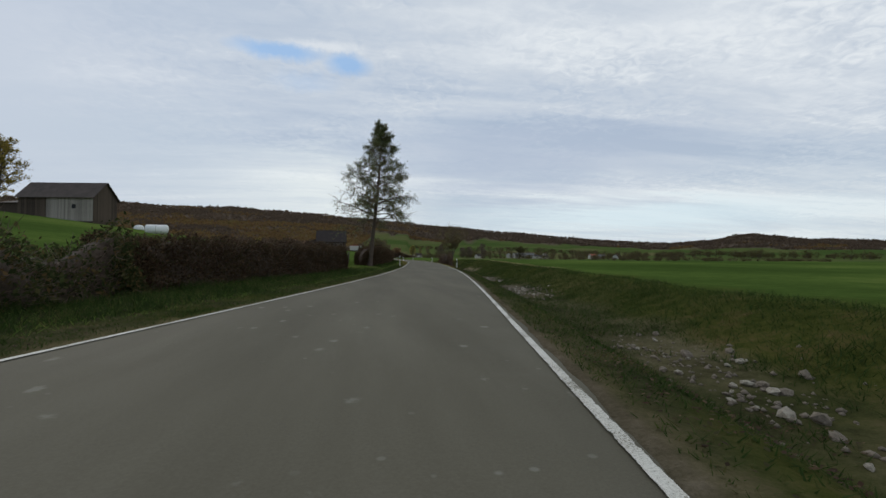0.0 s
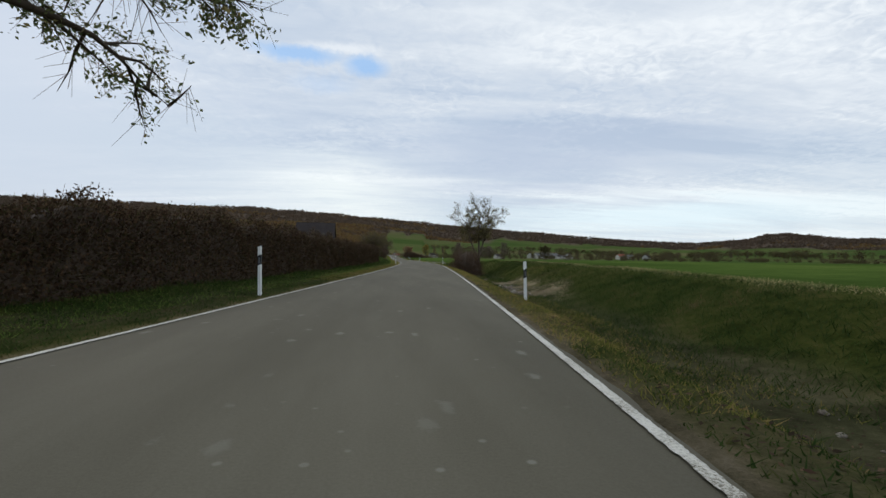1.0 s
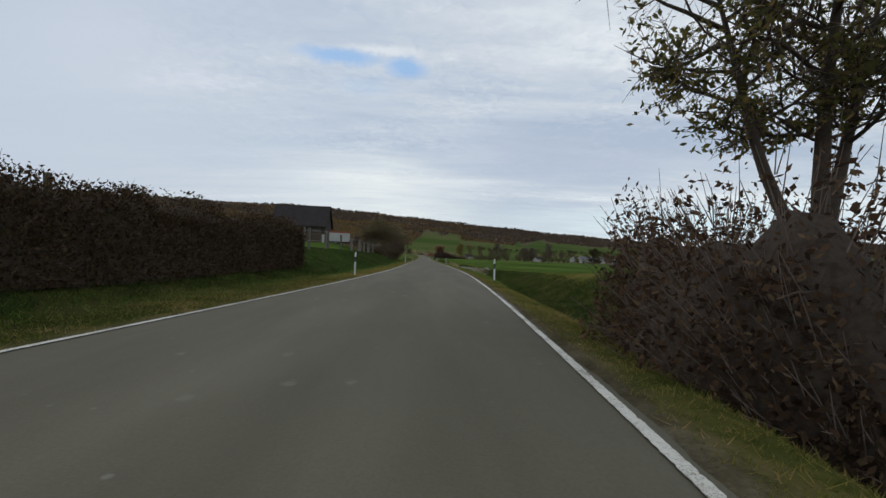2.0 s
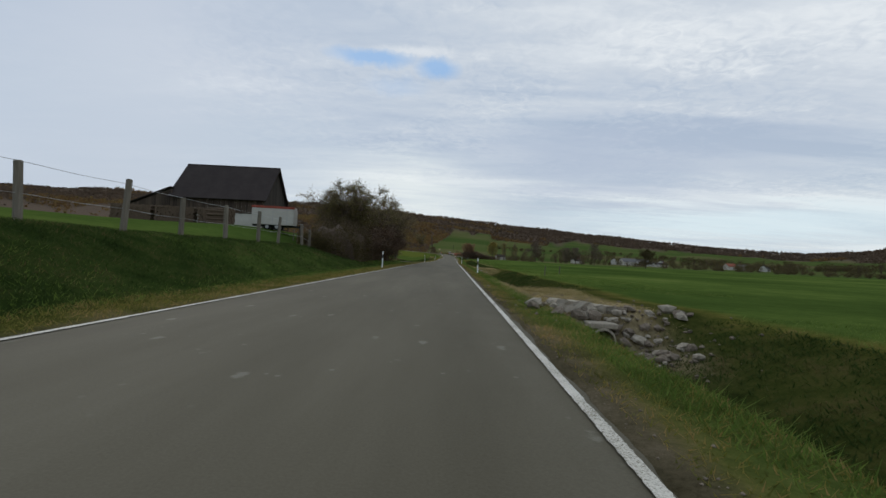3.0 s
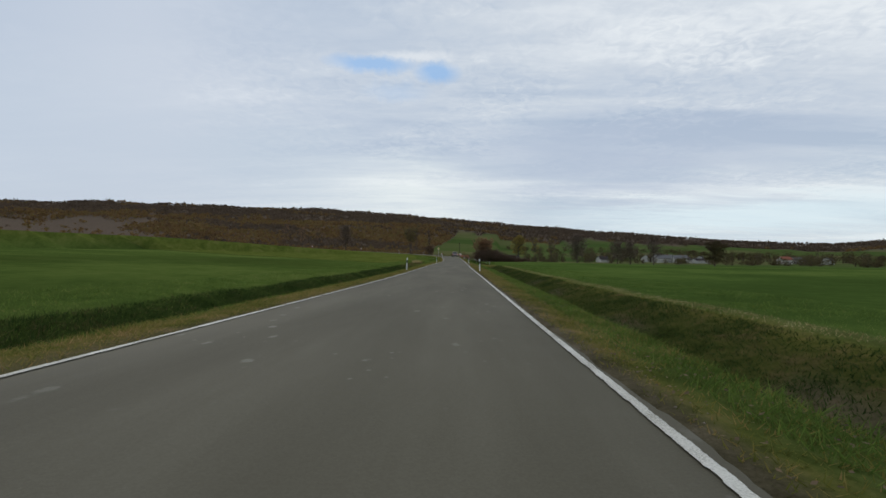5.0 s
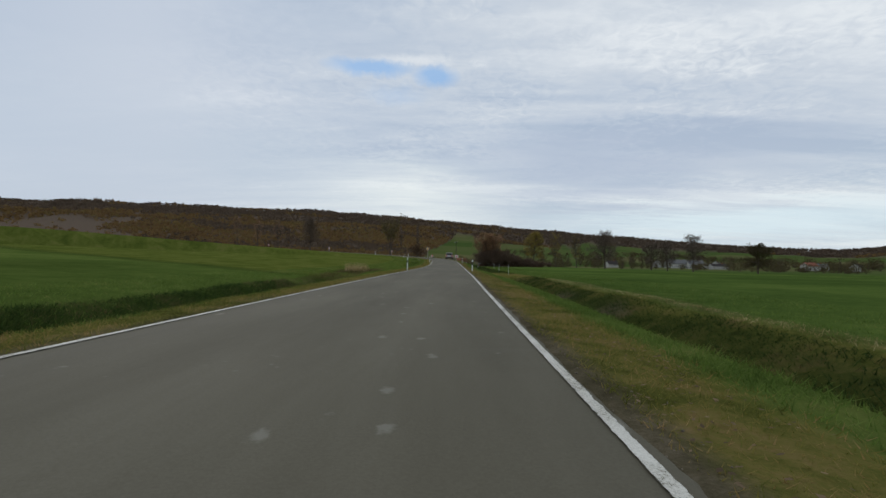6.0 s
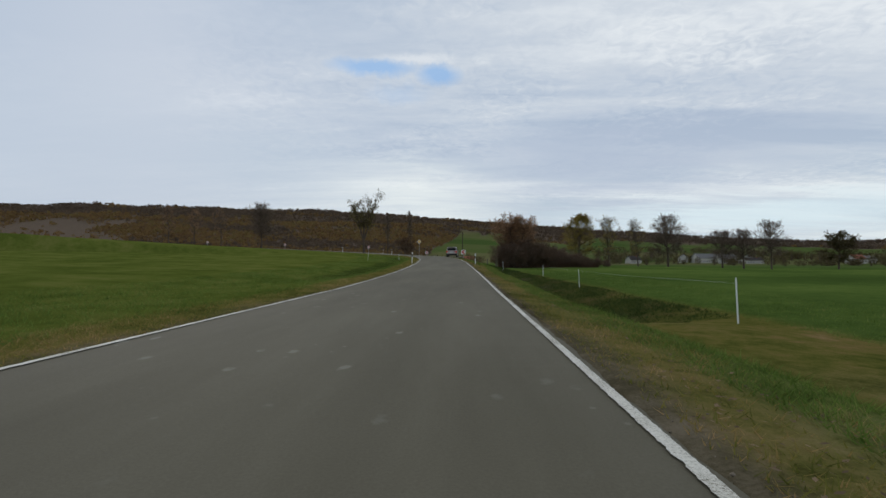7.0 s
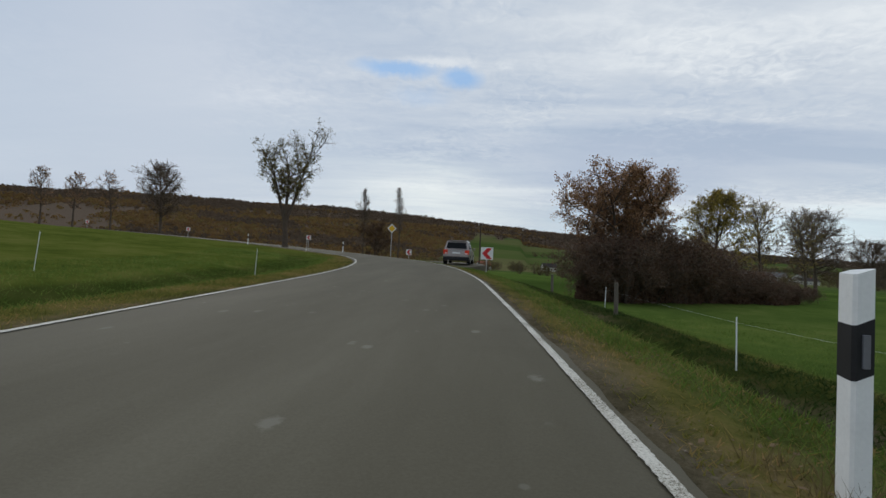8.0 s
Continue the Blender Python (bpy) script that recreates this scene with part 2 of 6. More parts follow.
def ground_material():
    """Grass, with meadow, dry grass, bare soil and woodland floor by the zones laid on the mesh."""
    m, t, b = material("grass_ground", 0.95)
    v = place(t)

    def zone(name):
        a = t.nodes.new("ShaderNodeAttribute")
        a.attribute_name = name
        return a.outputs["Fac"]

    n1, n2, n3, n4 = grain(t, v, 0.35, 6, 0.6), grain(t, v, 5.0, 5, 0.65), grain(t, v, 0.035, 4), grain(t, v, 38.0, 4, 0.7)
    n5 = grain(t, v, 1.4, 5, 0.65, 0.4)
    mix = calc(t, "ADD", calc(t, "ADD", calc(t, "MULTIPLY", n1, 0.25), calc(t, "MULTIPLY", n5, 0.30)), calc(t, "ADD", calc(t, "MULTIPLY", n2, 0.25), calc(t, "MULTIPLY", n4, 0.20)))
    mix = calc(t, "MULTIPLY_ADD", mix, 2.0, -0.5)
    verge = ramp(t, mix, [(p, tuple(k * 1.02 for k in c)) for p, c in VERGE])
    field = ramp(t, calc(t, "ADD", calc(t, "MULTIPLY", n3, 0.7), calc(t, "MULTIPLY", mix, 0.3)),
                 [(0.36, (0.042, 0.068, 0.015)), (0.47, (0.060, 0.096, 0.021)), (0.56, (0.088, 0.130, 0.028)), (0.66, (0.135, 0.165, 0.042))])
    rough_ = ramp(t, calc(t, "ADD", calc(t, "MULTIPLY", n1, 0.5), calc(t, "MULTIPLY", mix, 0.5)), [(0.36, (0.066, 0.086, 0.015)), (0.5, (0.098, 0.118, 0.022)), (0.64, (0.134, 0.140, 0.034))])
    field = blend(t, zone("olive"), field, rough_)
    col = blend(t, zone("field"), verge, field)
    dry = ramp(t, mix, [(0.32, (0.085, 0.066, 0.026)), (0.5, (0.175, 0.138, 0.060)), (0.7, (0.27, 0.22, 0.115))])
    col = blend(t, zone("dry"), col, dry)
    soil = ramp(t, mix, [(0.28, (0.050, 0.040, 0.024)), (0.5, (0.100, 0.082, 0.054)), (0.7, (0.165, 0.138, 0.098))])
    col = blend(t, zone("soil"), col, soil)
    # far fields in parcels, each its own green or stubble
    cells = node(t, "ShaderNodeTexVoronoi", Scale=0.0075, Randomness=1.0)
    long_cells = node(t, "ShaderNodeMapping", Scale=(0.55, 1.25, 0.0), Rotation=(0, 0, 0.5))
    wire(t, v, long_cells.inputs[0])
    wire(t, long_cells.outputs[0], cells.inputs["Vector"])
    parcel = t.nodes.new("ShaderNodeSeparateXYZ")
    wire(t, cells.outputs["Color"], parcel.inputs[0])
    tint = calc(t, "ADD", calc(t, "MULTIPLY", parcel.outputs[0], 0.85), calc(t, "MULTIPLY", grain(t, v, 0.03, 4), 0.15))
    far_field = ramp(t, tint, [(0.05, (0.052, 0.082, 0.022)), (0.35, (0.066, 0.098, 0.027)), (0.62, (0.082, 0.104, 0.032)), (0.82, (0.100, 0.110, 0.040)), (0.98, (0.150, 0.125, 0.062))])
    col = blend(t, zone("far"), col, far_field)
    # dark rank growth, and hedge shade painted into the ground colour
    rank_and_shade = ramp(t, mix, [(0.26, (0.010, 0.017, 0.005)), (0.46, (0.019, 0.032, 0.008)), (0.60, (0.031, 0.044, 0.012)), (0.76, (0.048, 0.046, 0.017)), (0.88, (0.070, 0.054, 0.027))])
    col = blend(t, zone("rank_and_shade"), col, rank_and_shade)
    clay = ramp(t, mix, [(0.26, (0.085, 0.062, 0.032)), (0.42, (0.18, 0.138, 0.078)), (0.6, (0.27, 0.22, 0.135)), (0.78, (0.36, 0.31, 0.22))])
    col = blend(t, zone("clay"), col, clay)
    wood = ramp(t, mix, [(0.3, (0.090, 0.068, 0.050)), (0.7, (0.165, 0.122, 0.088))])
    col = blend(t, zone("wood"), col, wood)
    wire(t, col, b.inputs["Base Color"])
    bump(t, b, mix, 0.8, 0.08)
    b.inputs["Specular IOR Level"].default_value = 0.0
    return m


def wood_material(name, a, c, scale=3.0):
    m, t, b = material(name, 0.9)
    v = place(t)
    mp = node(t, "ShaderNodeMapping", Scale=(9.0, 9.0, 0.7))
    wire(t, v, mp.inputs[0])
    rnd = t.nodes.new("ShaderNodeObjectInfo").outputs["Random"]
    n = calc(t, "ADD", calc(t, "MULTIPLY", grain(t, mp.outputs[0], scale, 6, 0.65), 0.75), calc(t, "MULTIPLY", rnd, 0.25))
    wire(t, ramp(t, n, [(0.28, a), (0.78, c)]), b.inputs["Base Color"])
    bump(t, b, n, 0.5, 0.01)
    return m


ASPHALT, PAINT, GRASS = asphalt_material(), paint_material(), ground_material()
BARK = plain("bark", (0.088, 0.066, 0.049), 0.95, vary=0.4, scale=3.0, relief=0.02)
BARK_PALE = plain("pale_bark", (0.14, 0.12, 0.095), 0.95, vary=0.4, scale=3.0, relief=0.02)
TWIG = plain("twigs", (0.17, 0.122, 0.09), 0.95, vary=0.3, scale=2.0)
POST_WHITE = plain("white_plastic", (0.78, 0.78, 0.75), 0.5, vary=0.08, scale=6.0)
POST_BLACK = plain("black_plastic", (0.015, 0.015, 0.016), 0.5, vary=0.2)
REFLECTOR = plain("grey_reflector", (0.16, 0.16, 0.17), 0.3, vary=0.15, scale=40)
BOARD = wood_material("weathered_boards", (0.034, 0.025, 0.019), (0.125, 0.092, 0.068))
BOARD_DARK = wood_material("dark_boards", (0.022, 0.018, 0.015), (0.07, 0.057, 0.046))
BOARD_PALE = wood_material("pale_weathered_boards", (0.15, 0.13, 0.11), (0.42, 0.38, 0.33))
FENCE_WOOD = wood_material("fence_wood", (0.08, 0.068, 0.05), (0.24, 0.21, 0.165))
LOG_END = plain("cut_logs", (0.115, 0.082, 0.056), 0.9, vary=0.45, scale=7.0, relief=0.01)
ROOF_DARK = plain("dark_roofing", (0.042, 0.033, 0.030), 0.95, vary=0.3, scale=0.8)
ROOF_BROWN = plain("brown_roofing", (0.075, 0.058, 0.048), 0.85, vary=0.35, scale=1.0)
ROOF_GREY = plain("grey_sheet_roofing", (0.13, 0.125, 0.12), 0.7, vary=0.15, scale=0.6)
ROOF_RED = plain("red_roofing", (0.26, 0.085, 0.05), 0.8, vary=0.3, scale=1.5)
PLASTER = plain("pale_plaster", (0.50, 0.48, 0.42), 0.9, vary=0.12, scale=1.2)
STONE = plain("field_stone", (0.185, 0.150, 0.112), 0.92, vary=0.6, scale=2.2, relief=0.03)
CONCRETE = plain("crumbling_concrete", (0.33, 0.29, 0.225), 0.95, vary=0.4, scale=3.0, relief=0.03)
GLASS_DARK = plain("dark_glass", (0.012, 0.014, 0.016), 0.08, vary=0.1)
METAL = plain("galvanised_steel", (0.42, 0.42, 0.41), 0.45, 0.8, vary=0.15, scale=6)
RUBBER = plain("rubber", (0.014, 0.014, 0.014), 0.85, vary=0.2)
CAR_PAINT = plain("silver_paint", (0.36, 0.31, 0.285), 0.28, 0.55, vary=0.04)
CAR_TRIM = plain("black_trim", (0.018, 0.018, 0.019), 0.55, vary=0.2)
LAMP_RED = plain("red_lamp", (0.72, 0.06, 0.03), 0.25, vary=0.1)
SIGN_YELLOW = plain("yellow_sign", (0.75, 0.45, 0.03), 0.45, vary=0.05)
SIGN_WHITE = plain("white_sign", (0.75, 0.75, 0.73), 0.45, vary=0.05)
SIGN_RED = plain("red_sign", (0.55, 0.03, 0.03), 0.45, vary=0.05)
RUST = plain("rust_red_trim", (0.30, 0.07, 0.045), 0.8, vary=0.3, scale=3)
LEAF_GREEN = leafy("green_leaves", [(0.0, (0.065, 0.085, 0.036)), (0.5, (0.125, 0.150, 0.065)), (0.85, (0.20, 0.205, 0.090)), (1.0, (0.29, 0.215, 0.095))], through_=0.5)
LEAF_OLIVE = leafy("olive_leaves", [(0.0, (0.070, 0.068, 0.026)), (0.5, (0.150, 0.140, 0.048)), (0.85, (0.23, 0.195, 0.070)), (1.0, (0.32, 0.20, 0.075))], through_=0.5)
LEAF_YELLOW = leafy("yellow_leaves", [(0.0, (0.14, 0.12, 0.03)), (0.5, (0.30, 0.235, 0.055)), (1.0, (0.48, 0.33, 0.085))], through_=0.5)
LEAF_PALE = leafy("pale_leaves", [(0.0, (0.12, 0.105, 0.045)), (0.5, (0.21, 0.18, 0.08)), (1.0, (0.34, 0.28, 0.14))], through_=0.5)
LEAF_WEED = leafy("weed_leaves", [(0.0, (0.026, 0.034, 0.012)), (0.5, (0.052, 0.064, 0.022)), (0.85, (0.095, 0.082, 0.032)), (1.0, (0.16, 0.10, 0.045))])
LEAF_RUST = leafy("rusty_leaves", [(0.0, (0.15, 0.085, 0.046)), (0.5, (0.33, 0.18, 0.092)), (1.0, (0.50, 0.30, 0.17))], through_=0.5)
LEAF_RUSSET = leafy("russet_leaves", [(0.0, (0.070, 0.042, 0.030)), (0.5, (0.140, 0.082, 0.055)), (1.0, (0.22, 0.135, 0.085))], through_=0.45)
LEAF_GREY = leafy("grey_brown_leaves", [(0.0, (0.10, 0.072, 0.048)), (0.5, (0.18, 0.125, 0.08)), (1.0, (0.30, 0.21, 0.13))], through_=0.45)
LEAF_BROWN = leafy("brown_leaves", [(0.0, (0.048, 0.030, 0.020)), (0.5, (0.096, 0.056, 0.034)), (0.85, (0.150, 0.090, 0.050)), (1.0, (0.21, 0.14, 0.075))])
LEAF_HEDGE = leafy("hedge_leaves", [(0.0, (0.034, 0.024, 0.014)), (0.45, (0.070, 0.040, 0.025)), (0.7, (0.060, 0.056, 0.024)), (0.88, (0.115, 0.068, 0.040)), (1.0, (0.16, 0.105, 0.06))])
LEAF_DARK = leafy("dark_leaves", [(0.0, (0.040, 0.034, 0.014)), (0.6, (0.084, 0.070, 0.028)), (1.0, (0.145, 0.11, 0.046))])
# for dark ditch weeds; before hedges its tone also paints their shade
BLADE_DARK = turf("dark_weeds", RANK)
def woodland(name, stops):
    """Crowns far off, in drifts of colour that run from tree to tree."""
    m = leafy(name, stops, through_=0.45)
    t = m.node_tree
    v = place(t)
    own = t.nodes.new("ShaderNodeNewGeometry").outputs["Random Per Island"]
    f = calc(t, "ADD", calc(t, "MULTIPLY", grain(t, v, 0.075, 3, 0.6), 1.1), calc(t, "ADD", calc(t, "MULTIPLY", grain(t, v, 0.012, 3, 0.5), 0.55), calc(t, "MULTIPLY", own, 0.16)))
    f = calc(t, "ADD", f, -0.41)
    ramps = [n for n in t.nodes if n.bl_idname == "ShaderNodeValToRGB"]
    wire(t, f, ramps[0].inputs[0])
    return m


WOODS = woodland("autumn_woods", [(0.10, (0.095, 0.066, 0.040)), (0.35, (0.150, 0.094, 0.046)), (0.52, (0.205, 0.125, 0.048)), (0.68, (0.160, 0.132, 0.052)), (0.86, (0.29, 0.170, 0.058))])
WOODS_DARK = woodland("bare_woods", [(0.2, (0.080, 0.062, 0.046)), (0.5, (0.118, 0.086, 0.060)), (0.8, (0.16, 0.112, 0.072))])
HEDGEROW = leafy("hedgerow_leaves", [(0.0, (0.055, 0.045, 0.024)), (0.4, (0.105, 0.080, 0.042)), (0.7, (0.090, 0.092, 0.036)), (1.0, (0.17, 0.115, 0.060))], through_=0.45)
BLADE = turf("grass_blades", VERGE)
BLADE_LUSH = turf("lush_blades", LUSH)
BLADE_DRY = turf("dry_blades", BLEACHED)
BLADE_BROWN = turf("brown_weeds", [(0.3, (0.040, 0.034, 0.014)), (0.5, (0.075, 0.060, 0.024)), (0.7, (0.13, 0.10, 0.05))])


# ---- the line of the road ----
HEAD = [(-60, -10.1), (0, -10.1), (12, -10.6), (24, -9.6), (36, -7.8), (48, -6.4), (60, -5.9), (72, -5.3), (84, -4.7), (96, -3.2), (108, -1.5), (120, -0.1), (132, 0.0), (144, -0.1), (156, -0.1), (168, 0.0),
        (180, 0.1), (192, -0.5), (204, -0.4), (216, -0.3), (228, 0.1), (240, 0.0), (252, -0.5), (264, -0.1), (288, -0.1), (294, 0.5), (300, 0.9), (306, 1.4), (312, 1.8), (318, 2.7),
        (324, 3.6), (330, 8.3), (336, 15.6), (340, 24.0), (344, 36.0), (350, 45.0), (358, 51.0), (364, 59.0), (380, 64.0), (400, 69.0), (520, 72.0)]
RISE = [(-60, 0.3), (0, 0.0), (12, -0.07), (24, -0.11), (48, -0.13), (84, -0.10), (168, -0.09), (180, -0.12), (192, -0.16), (204, -0.18), (216, -0.16), (228, -0.10), (240, 0.0), (252, 0.11), (264, 0.20), (276, 0.27),
        (288, 0.34), (294, 0.44), (300, 0.56), (306, 0.72), (312, 0.90), (318, 1.11), (330, 1.5), (348, 2.2), (360, 2.75), (384, 3.75), (405, 4.5), (440, 5.2), (520, 5.8)]
HALF = 2.25                                     # from the middle to the edge lines
S = np.arange(-60.0, 520.0, 1.0)
HD = np.radians(np.interp(S, *zip(*HEAD)))
CX = np.concatenate([[0], np.cumsum(-np.sin(HD[:-1]))])
CY = np.concatenate([[0], np.cumsum(np.cos(HD[:-1]))])
CX, CY = CX - CX[60], CY - CY[60]
CZ = np.interp(S, *zip(*RISE))
CZ = np.convolve(np.pad(CZ, 1, "edge"), np.ones(3) / 3, "valid")


def road(s, o=0.0):
    """The place at s along the road and o to the right of its middle."""
    t = np.interp(s, S, HD)
    return np.interp(s, S, CX) + o * np.cos(t), np.interp(s, S, CY) + o * np.sin(t), np.interp(s, S, CZ)


def beside(x, y):
    """Along and to the right of the road, and its height there, for places in the plan."""
    x, y = np.asarray(x, float), np.asarray(y, float)
    flat_x, flat_y = x.ravel(), y.ravel()
    j = np.empty(flat_x.size, int)
    for k in range(0, flat_x.size, 4000):
        j[k:k + 4000] = ((flat_x[k:k + 4000, None] - CX) ** 2 + (flat_y[k:k + 4000, None] - CY) ** 2).argmin(1)
    fx, fy = flat_x - CX[j], flat_y - CY[j]
    along, across = -fx * np.sin(HD[j]) + fy * np.cos(HD[j]), fx * np.cos(HD[j]) + fy * np.sin(HD[j])
    side = np.where(np.abs(along) < 1.0, across, np.sign(across + 1e-9) * np.hypot(fx, fy))
    return (S[j] + np.clip(along, -0.5, 0.5)).reshape(x.shape), side.reshape(x.shape), np.interp(S[j] + np.clip(along, -0.5, 0.5), S, CZ).reshape(x.shape)


def step(v, a, b):
    t = np.clip((v - a) / (b - a), 0, 1)
    return t * t * (3 - 2 * t)


def hump(v, mid, half, soft):
    return step(v, mid - half - soft, mid - half) * (1 - step(v, mid + half, mid + half + soft))


def waves(x, y, size, seed=0.0):
    """A cheap, smooth unevenness between about -1 and 1."""
    a, b = x / size + seed, y / size - seed
    return (np.sin(a * 1.3 + 1.7 * np.sin(b * 0.9)) + np.sin(b * 1.7 + 1.3 * np.sin(a * 1.1 + 2)) + np.sin((a + b) * 2.3 + np.sin(a * 2.9))) / 3


# height of the hills two kilometres off, by the heading to the right
RIDGE = [(-180, 60), (-90, 95), (-60, 162), (-46, 168), (-33, 194), (-15, 204), (-1, 177), (12, 137), (19, 115), (27, 86), (35, 64), (38, 58), (41, 70), (43, 78), (44.5, 94), (46.5, 100), (48.5, 92), (51, 74), (58, 60), (90, 45), (180, 60)]
HUB = (12.0, 170.0)


def hills(x, y):
    r, a = np.hypot(x - HUB[0], y - HUB[1]), np.degrees(np.arctan2(x - HUB[0], y - HUB[1]))
    h = np.interp(a, *zip(*RIDGE))
    z = h * np.clip((r - 480) / 1520, 0, 1) ** np.where(a > 5, 1.45, 1.2)
    z = z + 7 * waves(x, y, 160, 3.0) * step(r, 600, 1100) + 4 * waves(x, y, 70, 5.0) * step(r, 700, 1300)
    return np.where(r > 2000, z * np.clip(1 - (r - 2000) / 2500, 0, 1), z)


# how far from the edge line the verge breaks off into the ditch
LIP = [(-60, 1.2), (100, 1.15), (200, 1.3), (222, 1.8), (240, 2.1), (262, 2.0), (285, 1.55), (300, 1.5), (311, 1.75), (318, 1.3), (340, 1.3)]


def ground_z(x, y):
    s, o, zr = beside(x, y)
    e = np.abs(o) - HALF
    z = np.full(np.shape(s), -0.06)
    # to the right: verge, ditch, meadow
    fill = np.maximum(hump(s, 135.0, 4.0, 1.3), hump(s, 174.6, 3.2, 1.6))
    rocky = 1 - step(s, 96, 112)
    lip = np.interp(s, *zip(*LIP))
    w5, w7 = 0.10 * waves(x, y, 5), 0.2 * waves(x, y, 7)
    deep = (1.0 - 0.25 * rocky) * (1 - 0.9 * fill) * (1 - 0.85 * hump(s, 279, 4, 4)) * (1 - 0.5 * step(s, 322, 335))
    level = np.interp(s, [-60, 20, 50, 75, 100, 118, 135, 200, 270, 300, 330, 360], [0.0, 0.0, 0.25, 0.55, 0.5, 0.0, -0.25, -0.35, -0.3, -0.55, -1.25, -1.7])
    near = step(e + w5, lip + (0.7 - lip) * rocky, lip + 0.8 + (1.6 - lip) * rocky)
    far_side = step(e + w7, lip + 1.2 + (2.4 - lip) * rocky, 5.8 + 1.6 * rocky)
    right = -0.03 - 0.08 * np.clip(e, 0, 1.9) - deep * near * (1 - far_side) + (level + 0.14) * step(e, 3.0 + 0.6 * rocky, 6.0 + 1.8 * rocky)
    right = right + 0.05 * waves(x, y, 3.0, 1.0) * step(e, 1.2, 3.0)
    right = right - 0.6 * step(e, 30, 120) * step(s, 60, 200)
    # to the left: verge, bank or shallow ditch, rising fields
    bank = np.interp(s, [-60, 0, 34, 42, 52, 60, 98, 106, 116, 140, 146, 150, 154, 158, 166, 180, 186, 196, 520], [0.0, 0.0, 0.0, 0.15, 0.15, 0.15, 0.3, 0.85, 1.2, 1.12, 1.12, 0.75, 0.2, 0.15, 0.2, 0.1, 0.05, -0.05, -0.05])
    hollow = hump(s, 228, 30, 8) + 0.55 * hump(s, 320, 20, 10)
    slope = np.interp(s, [-60, 30, 80, 100, 130, 160, 190, 230, 300, 340, 520], [0.10, 0.122, 0.122, 0.10, 0.055, 0.09, 0.034, 0.030, 0.030, 0.024, 0.02])
    left = -0.03 + bank * step(e, 1.2, 5.0) - 0.5 * hollow * np.exp(-((e - 2.7) / 1.0) ** 2) + slope * (np.clip(e, 4, 60) - 4 + (1 - 0.62 * step(s, 175, 215)) * (np.clip(e, 60, 300) - 60)) * step(e, 3, 9)
    left = left + 0.05 * waves(x, y, 3.0, 2.0) * step(e, 1.0, 3.0)
    yard = np.exp(-((s - 165) / 19) ** 4) * step(e, 7, 14) * (1 - step(e, 34, 60))
    left = left * (1 - yard) + 2.7 * yard
    z = np.where(e > 0, np.where(o > 0, right, left), z) - 0.05 * (1 - step(e, -0.1, 0.25))
    return zr * np.where(o > 0, 1 - 0.6 * step(e, 20, 120), 1) + z + hills(x, y) + 0.3 * waves(x, y, 30, 7.0) * step(e, 25, 80)


def gz(x, y):
    return float(ground_z(np.array([x]), np.array([y]))[0])


# ---- mesh helpers ----
def mesh_of(name, verts, faces, mats, smooth=False, which=None):
    me = bpy.data.meshes.new(name)
    verts = np.asarray(verts, np.float32)
    if isinstance(faces, np.ndarray):
        n, k = faces.shape
        me.vertices.add(len(verts))
        me.vertices.foreach_set("co", verts.ravel())
        me.loops.add(n * k)
        me.loops.foreach_set("vertex_index", faces.astype(np.int32).ravel())
        me.polygons.add(n)
        me.polygons.foreach_set("loop_start", np.arange(0, n * k, k, dtype=np.int32))
        me.polygons.foreach_set("loop_total", np.full(n, k, np.int32))
        me.update(calc_edges=True)
    else:
        me.from_pydata(verts.tolist(), [], faces)
    for m in (mats if isinstance(mats, (list, tuple)) else [mats]):
        me.materials.append(m)
    if which is not None:
        me.polygons.foreach_set("material_index", np.asarray(which, np.int32))
    if smooth:
        me.polygons.foreach_set("use_smooth", np.ones(len(me.polygons), bool))
    me.update()
    return me


def thing(name, label, category, group="", kind="", at=None):
    ob = new(name)
    ob.empty_display_size = 0.2
    if at is not None:
        ob.matrix_world = at
    return tagged(ob, label, category, group, kind)


def child(name, me, parent, label=""):
    ob = new(name, me)
    ob.parent = parent
    if label:
        tagged(ob, label)
    return ob


def part(name, bm, mat, parent, label="", smooth=False):
    me = bpy.data.meshes.new(name)
    bm.to_mesh(me)
    bm.free()
    for m in (mat if isinstance(mat, (list, tuple)) else [mat]):
        me.materials.append(m)
    if smooth:
        me.polygons.foreach_set("use_smooth", np.ones(len(me.polygons), bool))
    return child(name, me, parent, label)


def box(bm, x0, x1, y0, y1, z0, z1, bevel=0.0):
    made = bmesh.ops.create_cube(bm, size=1.0, matrix=Matrix.Translation(((x0 + x1) / 2, (y0 + y1) / 2, (z0 + z1) / 2)) @ Matrix.Diagonal((x1 - x0, y1 - y0, z1 - z0, 1)))
    if bevel:
        edges = {e for v in made["verts"] for e in v.link_edges}
        bmesh.ops.bevel(bm, geom=list(edges), offset=bevel, segments=2, affect="EDGES", profile=0.5)
    return bm


def boxed(x0, x1, y0, y1, z0, z1, bevel=0.0):
    return box(bmesh.new(), x0, x1, y0, y1, z0, z1, bevel)


